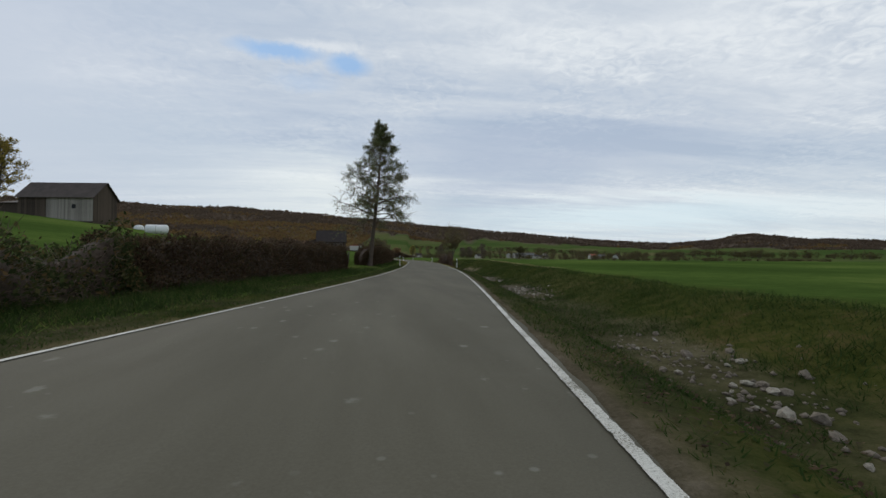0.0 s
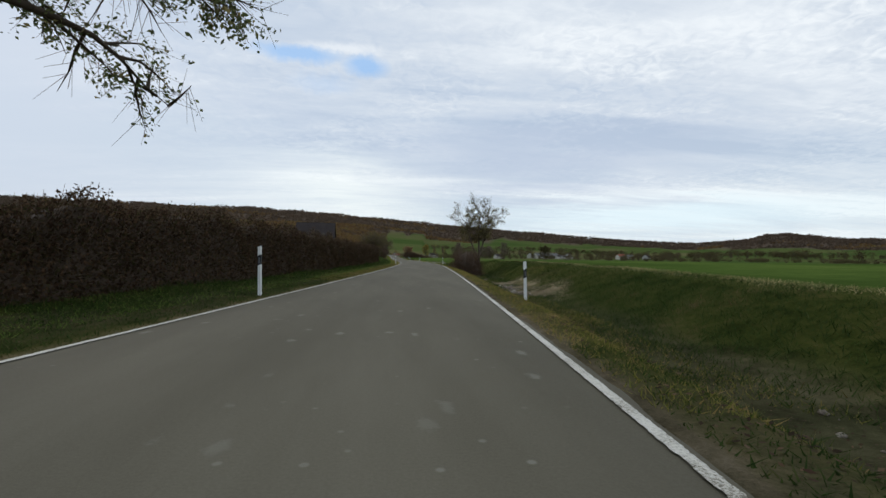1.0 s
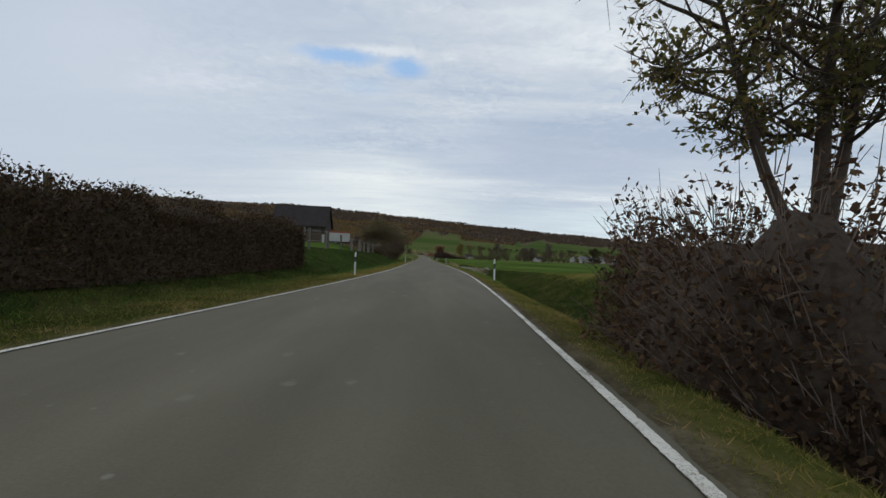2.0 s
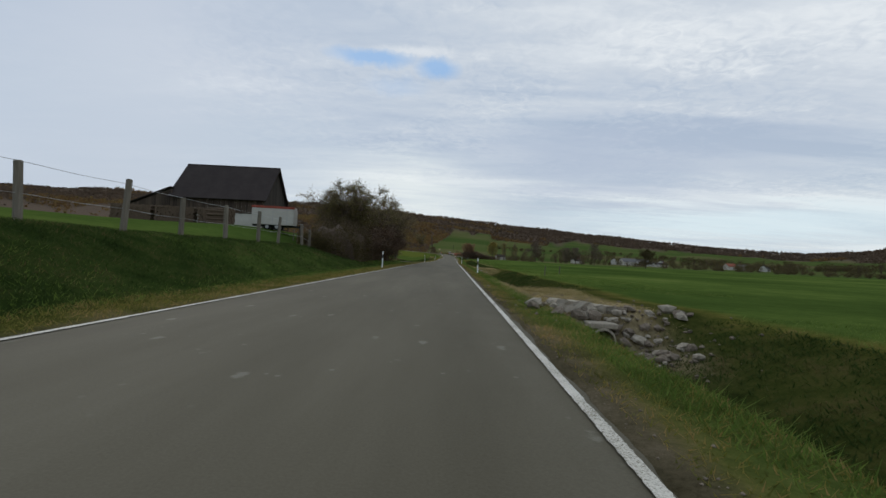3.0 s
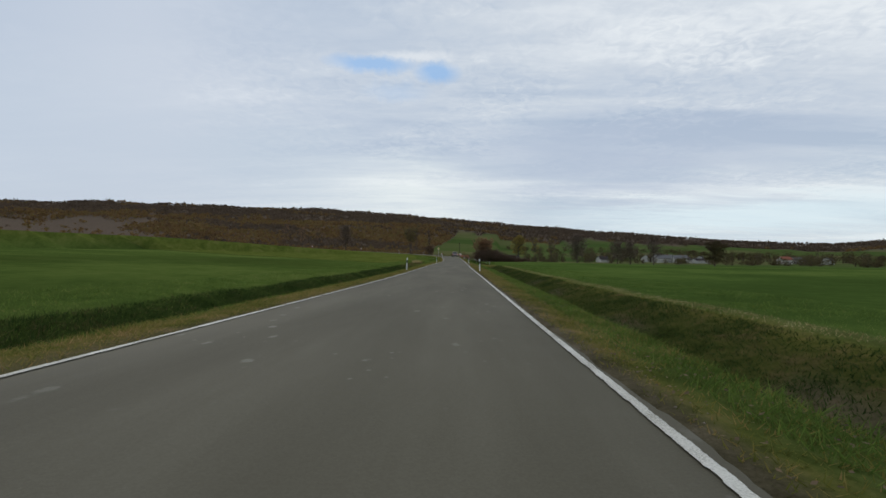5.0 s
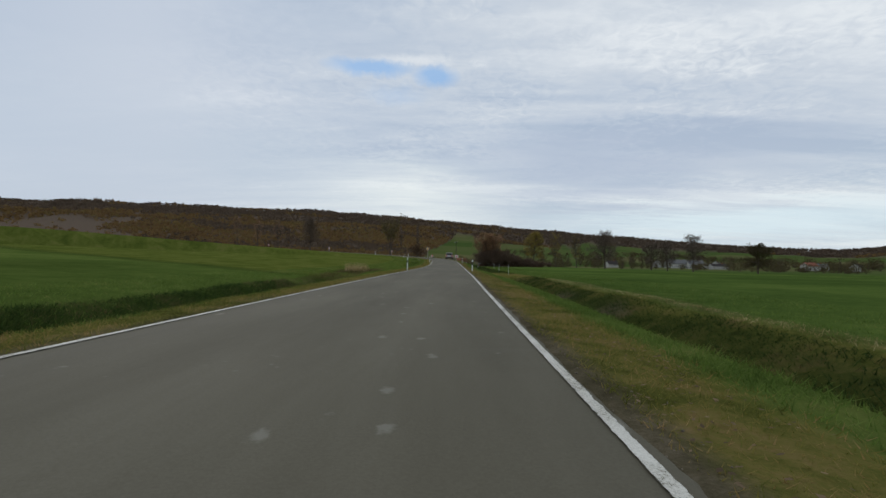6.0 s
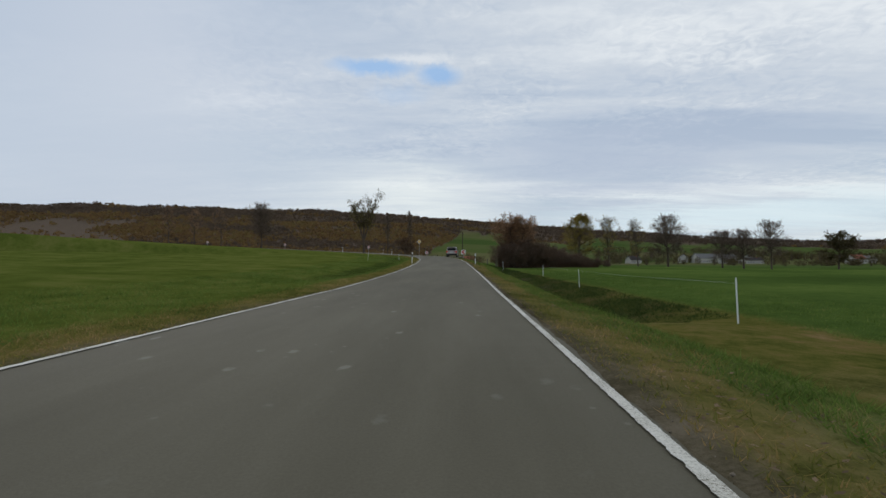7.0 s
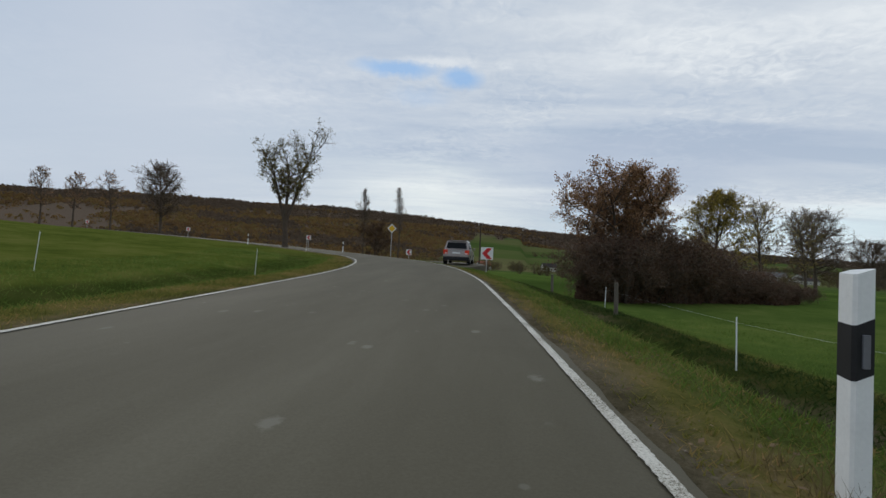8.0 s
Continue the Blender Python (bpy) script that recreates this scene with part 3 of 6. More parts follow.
def prism(outline, depth, axis="y", bevel=0.0):
    """A flat outline of (a, z) pushed through from -depth/2 to depth/2 along an axis."""
    bm = bmesh.new()
    rows = []
    for d in (-depth / 2, depth / 2):
        rows.append([bm.verts.new((a, d, z) if axis == "y" else (d, a, z)) for a, z in outline])
    n = len(outline)
    bm.faces.new(rows[0][::-1])
    bm.faces.new(rows[1])
    for i in range(n):
        bm.faces.new((rows[0][i], rows[0][(i + 1) % n], rows[1][(i + 1) % n], rows[1][i]))
    bmesh.ops.recalc_face_normals(bm, faces=bm.faces)
    if bevel:
        bmesh.ops.bevel(bm, geom=list(bm.edges), offset=bevel, segments=1, affect="EDGES")
    return bm


def rod(bm, p, q, r0, r1=None, sides=8):
    p, q = Vector(p), Vector(q)
    turn = (q - p).to_track_quat("Z", "Y").to_matrix().to_4x4()
    bmesh.ops.create_cone(bm, cap_ends=True, segments=sides, radius1=r0, radius2=r0 if r1 is None else r1, depth=(q - p).length,
                          matrix=Matrix.Translation((p + q) / 2) @ turn)
    return bm


# ---- ground ----
def build_ground():
    ys = np.concatenate([-np.geomspace(2600, 62, 26), np.arange(-60, -12, 4), np.arange(-12, 372, 1.0), np.arange(372, 470, 3), np.geomspace(472, 3400, 46)])
    near = np.concatenate([np.arange(0, 3.2, 0.25), np.arange(3.2, 9.0, 0.3), np.arange(9, 30, 1.4)])
    half = np.concatenate([near, np.geomspace(31, 3200, 62)])
    us = np.concatenate([-half[:0:-1], half])
    straight = S < 338
    mid = np.interp(ys, CY[straight], CX[straight])
    mid = np.where(ys > 420, 8, mid)
    X = mid[:, None] + us[None, :]
    Y = np.repeat(ys[:, None], len(us), 1)
    Z = ground_z(X, Y)
    ny, nx = X.shape
    idx = np.arange(ny * nx).reshape(ny, nx)
    quads = np.stack([idx[:-1, :-1], idx[:-1, 1:], idx[1:, 1:], idx[1:, :-1]], -1).reshape(-1, 4)
    me = mesh_of("ground", np.stack([X, Y, Z], -1).reshape(-1, 3), quads, GRASS, smooth=True)
    s, o, _ = beside(X, Y)
    e = np.abs(o) - HALF
    r, a = np.hypot(X - HUB[0], Y - HUB[1]), np.degrees(np.arctan2(X - HUB[0], Y - HUB[1]))
    w3, w8 = waves(X, Y, 2.0, 4.0), waves(X, Y, 9.0, 1.0)
    early = 1 - step(s, 96, 112)
    field = np.where(o > 0, step(e + 0.3 * w3 - 2.0 * early, 5.2, 6.2), np.where(s > 104, step(e + 0.3 * w3, 0.7, 1.7), step(e + 0.3 * w3, 3.6, 5.0)))
    bankside = (o < 0) * hump(s, 124, 22, 6)
    field = np.maximum(field, bankside * step(e, 1.6, 2.6) * 0.9)
    lip = np.interp(s, *zip(*LIP))
    field = np.maximum(field, 0.85 * (o > 0) * step(s, 104, 118) * hump(e + 0.2 * w3, lip - 0.1, 0.40, 0.35))
    fill = np.maximum(hump(s, 134.8, 3.8, 1.6), hump(s, 174.6, 3.6, 1.6)) * (o > 0) * hump(e + 0.3 * w3, 2.5, 1.3, 0.7)
    margin = (o > 0) * step(s, 190, 215) * (1 - step(s, 262, 275)) * np.exp(-((e - 6.05 - 0.25 * w8) / 0.32) ** 2) * (0.6 + 0.4 * w3)
    margin = margin + (o > 0) * (1 - step(s, 92, 100)) * step(s, 34, 50) * np.exp(-((e - 7.9 - 0.4 * w8) / 0.55) ** 2) * (0.55 + 0.45 * w3)
    dry = np.clip(0.35 * (o > 0) * hump(s, 279, 4, 4) * hump(e, 3.5, 2.0, 1.2) * step(w3, -0.3, 0.5) + 0.85 * fill + 0.8 * margin + 0.10 * hump(e + 0.25 * w3, 0.75, 0.4, 0.3) + 0.15 * (o > 0) * hump(s, 296, 22, 6) * hump(e, 1.0, 0.8, 0.4)
                  + 0.8 * (o > 0) * (hump(s, 70, 4, 2) + 0.6 * hump(s, 90, 6, 3) + 0.5 * hump(s, 30, 8, 3)) * step(w3, -0.6, 0.2) * hump(e, 5.0, 1.1, 0.8) + 0.45 * (o < 0) * hump(s, 34, 10, 6) * hump(e, 1.8, 1.0, 0.6), 0, 1)
    shoulder = hump(e + 0.12 * w3, 0.0, 0.30, 0.25) * np.where(o > 0, 0.9, 0.55)
    creek = (o > 0) * (1 - step(s, 94, 106)) * hump(e + 0.3 * w3, 3.2, 0.7, 0.6) * step(waves(X, Y, 5.0, 2.0), -0.5, 0.3)
    beds = np.maximum.reduce([hump(s, 12, 5, 3), hump(s, 31, 6, 4), 0.8 * hump(s, 45, 5, 3), 0.7 * hump(s, 90, 4, 3)])
    clay = (o > 0) * np.maximum(0.85 * hump(s, 70, 5, 4) * hump(e + 0.5 * w3, 4.1, 0.7, 0.6), 0.25 * beds * hump(e + 0.5 * w3, 3.4, 0.6, 0.7)) * step(waves(X, Y, 1.3, 8.0), -0.5, 0.1)
    clay = np.maximum(clay, 0.7 * (o > 0) * hump(s, 130.0, 1.2, 1.2) * hump(e, 2.6, 1.0, 0.5))
    # dark growth in the ditches; left verge also has hedge shade painted in
    rank_and_shade = (o > 0) * (1 - fill) * (1 - 0.85 * hump(s, 279, 5, 5)) * np.where(early > 0.5, hump(e + 0.35 * w3, 4.6, 2.9, 0.7), step(e + 0.1 * w3, lip + 0.25, lip + 0.5) * (1 - step(e + 0.35 * w3, 4.7, 5.7))) * (0.8 + 0.2 * w8) + 0.75 * (o < 0) * (hump(s, 228, 30, 8) + hump(s, 320, 20, 10)) * hump(e + 0.2 * w3, 2.9, 0.6, 0.5) + 0.6 * (o < 0) * (1 - step(s, 98, 104)) * hump(e, 2.6, 0.9, 0.7) + 0.6 * (o < 0) * (1 - step(s, 34, 40)) * hump(e + 0.2 * w3, 2.6, 1.6, 0.5)
    track = (o < 0) * np.maximum(hump(s + 0.5 * w3, 182.0 - 0.6 * np.clip(e, 0, 12), 2.2 + 1.8 * np.exp(-e / 2), 1.0) * (1 - step(e, 18, 26)), 0)
    clay = np.maximum(clay, 0.42 * track * (0.7 + 0.3 * w3))
    ploughed = hump(a, 50.5, 4, 0.3) * hump(r, 700, 120, 30) + hump(a, 40, 5, 1) * hump(r, 1000, 40, 20)
    soil = np.clip(shoulder + 0.75 * creek + 0.8 * ploughed + 0.9 * track, 0, 1)
    litter = (o > 0) * step(s, 186, 200) * hump(e + 0.3 * w3, lip + 1.9, 0.55, 0.5) * step(waves(X, Y, 2.6, 6.0), 0.0, 0.4) * 0.5 * (1 - hump(s, 279, 5, 3))
    litter = np.maximum(litter, 0.3 * (1 - step(s, 60, 90)) * hump(e + 0.3 * w3, 1.3, 0.9, 0.6) * step(waves(X, Y, 1.2, 3.0), -0.4, 0.3))
    wood = np.maximum(np.maximum(forest(a, r), litter), 0.25 * (o > 0) * (1 - step(s, 92, 106)) * hump(e + 0.5 * w3, 3.0, 1.1, 0.8) * (0.65 + 0.35 * waves(X, Y, 2.6, 6.0)))
    bound = s - 259.4 - 0.66 * (-o - 6.5)
    furrow = (o < 0) * step(e, 3.5, 5.5) * (1 - step(e, 90, 130)) * np.exp(-(bound / (0.5 + 0.012 * e)) ** 2)
    # the furrow is only a dark line in the colour, no hollow is cut
    rank_and_shade = np.maximum(rank_and_shade, 0.9 * furrow)
    # both early verges darkened, the left one with painted hedge shade
    rank_and_shade = np.maximum(rank_and_shade, (1 - step(s, 88, 106)) * np.clip(0.8 + 0.3 * w3 + 0.2 * w8, 0, 1) * hump(e, 2.4, 1.9, 0.3) * np.where(o > 0, 1 - 0.5 * step(s, 40, 56), 1.0))
    rank_and_shade = np.maximum(rank_and_shade, (o < 0) * hump(s, 140, 36, 8) * hump(e, 4.4, 3.0, 1.2) * np.clip(0.72 + 0.3 * w8 + 0.2 * w3, 0, 1))
    olive = (o < 0) * np.maximum(step(bound, 0.0, 0.8), 0.25 * step(s, 190, 215))
    far_zone = step(r, 330, 420) * step(a, -6, -2)
    for name, values in (("olive", olive), ("field", field * (1 - 0.35 * hump(r, 600, 90, 80))), ("dry", dry), ("soil", soil), ("rank_and_shade", 0.9 * rank_and_shade), ("far", far_zone), ("wood", wood), ("clay", clay)):
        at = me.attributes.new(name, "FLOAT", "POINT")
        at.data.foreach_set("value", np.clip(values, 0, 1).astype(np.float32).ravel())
    tagged(new("ground", me), "grassy verges, ditches, green meadows and wooded hills", "ground", kind="structure")


def forest(a, r):
    """How surely woods stand at a heading and distance from the hub."""
    foot = np.interp(a, [-180, -75, -60, -20, -4, 0, 12, 15, 38, 42, 45, 56, 59, 180], [3000, 3000, 400, 390, 420, 1120, 1200, 1400, 1450, 1350, 1250, 1300, 1500, 3000])
    foot = foot + 35 * np.sin(a * 1.7) + 20 * np.sin(a * 4.1)
    return step(r, foot, foot + 25)


def build_road():
    s = np.arange(-40, 505, 0.1)
    rng = np.random.default_rng(77)
    o = np.array([-1.0, -0.978, -0.55, 0.0, 0.55, 0.978, 1.0]) * (HALF + 0.13)
    fray = 0.022 * np.sin(s * 0.7) + 0.014 * np.sin(s * 2.3 + 1) + 0.010 * np.sin(s * 6.1 + 2) + 0.005 * rng.normal(size=len(s))
    verts, drop = [], [-0.05, -0.010, -0.005, -0.004, -0.005, -0.010, -0.05]
    for k, across in enumerate(o):
        edge = np.sign(across) * fray * (abs(across) > HALF) * (1 if across > 0 else -1)
        x, y, z = road(s, across + edge)
        verts.append(np.stack([x, y, z + drop[k]], -1))
    V = np.stack(verts, 1)
    n, k = V.shape[:2]
    idx = np.arange(n * k).reshape(n, k)
    q = np.stack([idx[:-1, :-1], idx[:-1, 1:], idx[1:, 1:], idx[1:, :-1]], -1).reshape(-1, 4)
    tagged(new("road", mesh_of("road", V.reshape(-1, 3), q, ASPHALT, smooth=True)), "narrow grey worn asphalt country road", "road", kind="structure")
    s = np.arange(-10, 420, 0.025)
    for name, side in (("edge_line", -1), ("edge_line", 1)):
        w = np.array([-0.037, 0.037]) + side * HALF
        rows = []
        for j, across in enumerate(w):
            ragged = 0.0025 * rng.normal(size=len(s)) - 0.007 * (np.convolve(rng.normal(size=len(s)), np.ones(5) / 5, 'same') > 0.62)
            x, y, z = road(s, across + ragged * (1 if j else -1))
            rows.append(np.stack([x, y, z], -1))
        V = np.stack(rows, 1)
        idx = np.arange(len(s) * 2).reshape(-1, 2)
        q = np.stack([idx[:-1, 0], idx[:-1, 1], idx[1:, 1], idx[1:, 0]], -1)
        tagged(new(name, mesh_of(name, V.reshape(-1, 3), q, PAINT)), "worn white painted line along the road edge", "road marking", kind="structure")


build_ground()
build_road()


# ---- plants ----
def unit(v):
    return v / (np.linalg.norm(v, axis=-1, keepdims=True) + 1e-9)


def tubes(p, q, r0, r1, sides):
    """Tapered tubes from p to q, all in two arrays."""
    p, q = np.asarray(p, float), np.asarray(q, float)
    d = unit(q - p)
    ref = np.where(np.abs(d[:, 2:3]) > 0.9, [[1.0, 0, 0]], [[0, 0, 1.0]])
    a = unit(np.cross(d, ref))
    b = np.cross(d, a)
    t = np.arange(sides) * 2 * np.pi / sides
    ring = a[:, None] * np.cos(t)[None, :, None] + b[:, None] * np.sin(t)[None, :, None]
    lo, hi = p[:, None] + ring * np.asarray(r0)[:, None, None], q[:, None] + ring * np.asarray(r1)[:, None, None]
    V = np.concatenate([lo, hi], 1).reshape(-1, 3)
    base = np.arange(len(p))[:, None] * 2 * sides
    k = np.arange(sides)
    F = np.stack([base + k, base + (k + 1) % sides, base + sides + (k + 1) % sides, base + sides + k], -1).reshape(-1, 4)
    return V, F


def leaf_quads(pts, size, rng, droop=0.0):
    """Small folded lozenges at the points, each turned its own way."""
    n = len(pts)
    a = unit(rng.normal(size=(n, 3)) - [0, 0, droop])
    b = unit(np.cross(a, rng.normal(size=(n, 3))))
    L = size * rng.uniform(0.6, 1.35, (n, 1))
    w = L * rng.uniform(0.35, 0.6, (n, 1))
    V = np.stack([pts - a * L / 2, pts + b * w / 2, pts + a * L / 2, pts - b * w / 2], 1).reshape(-1, 3)
    return V, np.arange(n * 4).reshape(n, 4)


def limb_line(rng, start, way, length, n, bend, lift):
    pts, d = [np.array(start, float)], np.array(way, float)
    for _ in range(n):
        d = unit(d + rng.normal(size=3) * bend + [0, 0, lift])
        pts.append(pts[-1] + d * length / n)
    return np.array(pts)


def tree_meshes(seed, H, r0, base, shape, spread, limbs=34, subs=7, twigs=6, leaves=5, leaf=0.16, rise=0.5, lift=0.03, wob=0.03, droop=0.0, lead=1.0, forks=(), sub_len=0.42, twig_len=0.16, leaf_jit=0.07, tuft=0.6, twig_r=0.006):
    """Trunk and limbs, twigs, and leaves of a tree. shape: crown's width by height in the crown, 0 to 1."""
    rng = np.random.default_rng(seed)
    wood_p, wood_q, wood_a, wood_b = [], [], [], []
    tw_p, tw_q, leaf_at = [], [], []

    def add(line, ra, rb, power=1.0):
        t = np.linspace(0, 1, len(line))
        r = rb + (ra - rb) * (1 - t) ** power
        wood_p.extend(line[:-1]), wood_q.extend(line[1:]), wood_a.extend(r[:-1]), wood_b.extend(r[1:])

    stems = [(limb_line(rng, (0, 0, -0.3), (0, 0, 1), H * lead + 0.3, 14, wob, 0.06), r0)]
    for fz, turn, lean, length in forks:
        main = stems[0][0]
        at = main[int(fz * 14)]
        stems.append((limb_line(rng, at, unit(np.array([math.cos(turn) * lean, math.sin(turn) * lean, 1.0])), length, 10, wob, 0.05), r0 * 0.62))
    for line, r in stems:
        add(line, r, 0.02, 0.8)
    add(np.array([[0, 0, -0.3], [0, 0, 0.35]]), r0 * 1.5, r0 * 1.02)
    per = max(1, limbs // len(stems))
    for k, (line, r) in enumerate(stems):
        lo = max(base * H, line[0, 2] + (0.8 if k else 0))
        hi = line[-1, 2]
        for i in range(per):
            h = lo + (hi - lo) * (i + rng.uniform(0, 1)) / per
            u = np.clip((h - base * H) / (H - base * H), 0, 1)
            f = np.interp(h, line[:, 2], np.arange(len(line)))
            at = line[int(f)] + (line[min(int(f) + 1, len(line) - 1)] - line[int(f)]) * (f % 1)
            turn = i * 2.4 + rng.uniform(-0.5, 0.5) + k
            inc = rise + 0.55 * u + rng.uniform(-0.2, 0.2)
            L = max(0.35, spread * float(np.interp(u, *zip(*shape))) * rng.uniform(0.75, 1.12))
            way = np.array([math.cos(turn) * math.cos(inc), math.sin(turn) * math.cos(inc), math.sin(inc)])
            rr = max(0.010, min(r * 0.38, 0.017 * L + 0.008)) * (1.1 - 0.6 * u)
            main = limb_line(rng, at, way, L, 6, 0.12, lift)
            add(main, rr + twig_r * 0.5, max(0.008, twig_r))
            for j in range(subs):
                g = rng.uniform(0.2, 1.0) if j else 1.0
                c = g * 6
                m = main[min(int(c), 6)] + (main[min(int(c) + 1, 6)] - main[min(int(c), 6)]) * (c % 1)
                d = unit(unit(main[-1] - main[0]) * 0.75 + rng.normal(size=3) * 0.65 + [0, 0, 0.12 - droop])
                sub = limb_line(rng, m, d, L * sub_len * (1.15 - 0.55 * g) + 0.15, 3, 0.18, lift - droop * 0.35)
                add(sub, rr * 0.4 + twig_r * 0.7, twig_r * 0.7)
                for _ in range(twigs):
                    g2 = rng.uniform(0.1, 1.0) * 3
                    m2 = sub[min(int(g2), 2)] + (sub[min(int(g2), 2) + 1] - sub[min(int(g2), 2)]) * (g2 - min(int(g2), 2))
                    d2 = unit(unit(sub[-1] - sub[0]) * 0.6 + rng.normal(size=3) * 0.7 - [0, 0, droop])
                    e2 = m2 + d2 * (L * twig_len + 0.12) * rng.uniform(0.6, 1.3)
                    tw_p.append(m2), tw_q.append(e2)
    tw_p, tw_q = np.array(tw_p), np.array(tw_q)
    Vw, Fw = tubes(wood_p, wood_q, np.array(wood_a), np.array(wood_b), 6)
    Vt, Ft = tubes(tw_p, tw_q, np.full(len(tw_p), twig_r), np.full(len(tw_p), twig_r * 0.5), 3)
    out = [(Vw, Fw), (Vt, Ft), None]
    if leaves > 0:
        n = int(len(tw_p) * leaves)
        # leaves hang in tufts: whole sprays of twigs are full or bare
        spray = np.repeat(rng.uniform(0, 1, len(tw_p) // twigs + 1), twigs)[:len(tw_p)] < tuft
        full = np.flatnonzero(spray)
        pick = full[rng.integers(0, len(full), n)]
        t = rng.uniform(0.15, 1.1, (n, 1))
        out[2] = leaf_quads(tw_p[pick] + (tw_q[pick] - tw_p[pick]) * t + rng.normal(size=(n, 3)) * leaf_jit, leaf, rng, droop)
    return out


def join(*pairs):
    V, F, n = [], [], 0
    for v, f in pairs:
        V.append(v), F.append(f + n)
        n += len(v)
    return np.concatenate(V), np.concatenate(F)


def plant_tree(x, y, label, leaf_mat, bark=None, name="tree", category="tree", turn=0.0, group="", sink=0.0, **how):
    wood_, twig_, leaf_ = tree_meshes(**how)
    ob = thing(name, label, category, group, at=pose(x, y, gz(x, y) - sink, 0, 0, turn))
    child("trunk", mesh_of("trunk", *wood_, bark or BARK, smooth=True), ob)
    if leaf_:
        V, F = join(twig_, leaf_)
        which = np.concatenate([np.zeros(len(twig_[1]), int), np.ones(len(leaf_[1]), int)])
        child("crown", mesh_of("crown", V, F, [TWIG, leaf_mat], which=which), ob)
    else:
        child("crown", mesh_of("crown", *twig_, TWIG), ob)
    return ob


CONE = [(0, 1.0), (0.12, 1.0), (0.35, 0.82), (0.65, 0.55), (0.9, 0.28), (1, 0.15)]
ROUND = [(0, 0.62), (0.2, 0.95), (0.45, 1.0), (0.7, 0.8), (0.9, 0.5), (1, 0.3)]
OVAL = [(0, 0.7), (0.3, 1.0), (0.6, 0.85), (0.85, 0.5), (1, 0.25)]
VASE = [(0, 0.5), (0.4, 0.9), (0.7, 1.0), (0.9, 0.8), (1, 0.5)]


def thicket(name, label, category, line, leaf_mat, seed, square=0.6, leaf=0.09, per_m=420, twig_m=60, core=0.8, rough=0.16, group="", twig=0.22):
    """A hedge or a mass of shrubs along a line of (x, y, half width, height): an added opaque core, dark for the shade
    inside, stems and twigs, and leaves.
    """
    rng = np.random.default_rng(seed)
    line = np.array(line, float)
    run = np.concatenate([[0], np.cumsum(np.hypot(*np.diff(line[:, :2], axis=0).T))])
    d = np.arange(0, run[-1] + 0.01, 0.5)
    X, Y, W, H = (np.interp(d, run, line[:, k]) for k in range(4))
    tx, ty = np.gradient(X), np.gradient(Y)
    n = np.hypot(tx, ty)
    nx, ny = ty / n, -tx / n
    ends = np.sqrt(np.clip(1 - np.clip(1 - np.minimum(d, run[-1] - d) / max(0.6, W.mean()), 0, 1) ** 2, 0.02, 1))
    G = ground_z(X, Y)
    if square > 0.5:
        H = H * (1 + 0.16 * np.sin(d * 1.3 + seed) + 0.12 * np.sin(d * 3.1 + 2 * seed))
        W = W * (1 + 0.15 * np.sin(d * 1.7 + 3 * seed))

    def surface(i, a, k):
        """A place at index i along, angle a over the section, k of the way out."""
        f = np.interp
        ii = np.arange(len(d))
        x, y, w, h, g = f(i, ii, X), f(i, ii, Y), f(i, ii, W * (0.03 + 0.97 * ends)), f(i, ii, H * (0.10 + 0.90 * ends)), f(i, ii, G)
        lump = 1 + rough * waves(x * 1.0 + 3 * np.cos(a), y + 3 * np.sin(a), 1.1, seed) + 0.5 * rough * waves(x + 2 * a, y, 0.45, seed)
        c, s_ = np.cos(a), np.sin(a)
        u = np.sign(c) * np.abs(c) ** square * w * k * lump
        v = np.abs(s_) ** square * h * (0.15 + 0.85 * k) * lump
        return np.stack([x + u * f(i, ii, nx), y + u * f(i, ii, ny), g + v - 0.05], -1)

    def over_section(n_):
        """Angles that cover the sides as evenly as the top."""
        side_ = np.arcsin(rng.uniform(0, 1, n_) ** (1 / square))
        side_ = np.where(rng.uniform(0, 1, n_) < 0.5, side_, np.pi - side_)
        return np.where(rng.uniform(0, 1, n_) < 0.7, side_, rng.uniform(0, np.pi, n_))

    ob = thing(name, label, category, group)
    ang = np.linspace(0, np.pi, 13)
    I, A = np.meshgrid(np.arange(len(d)), ang, indexing="ij")
    V = surface(I.ravel().astype(float), A.ravel(), core)
    idx = np.arange(V.shape[0]).reshape(I.shape)
    Q = np.stack([idx[:-1, :-1], idx[:-1, 1:], idx[1:, 1:], idx[1:, :-1]], -1).reshape(-1, 4)
    child("inner_growth", mesh_of("inner_growth", V, Q, TANGLE, smooth=True), ob)
    N = int(run[-1] * twig_m)
    i, a = rng.uniform(0, len(d) - 1, N), over_section(N)
    p = surface(i, a, rng.uniform(0.6, 0.95, N))
    q = surface(i, a, rng.uniform(0.92, 1.0 + twig * rng.uniform(0, 1, N) ** 2, N) if square > 0.5 else rng.uniform(0.93, 1.04, N))
    q = q + rng.normal(size=(N, 3)) * (0.10 if square > 0.5 else 0.06) + np.array([0, 0, 0.04 if square > 0.5 else 0.0])
    Vt, Ft = tubes(p, q, np.full(N, 0.008), np.full(N, 0.003), 3)
    N = int(run[-1] * per_m)
    i, a = rng.uniform(0, len(d) - 1, N), over_section(N)
    cap = rng.uniform(0, 2.2, N)
    cap = np.where(rng.uniform(0, 1, N) < 0.5, cap, len(d) - 1 - cap)
    i = np.where(rng.uniform(0, 1, N) < min(0.3, 4.0 / run[-1]), cap, i)
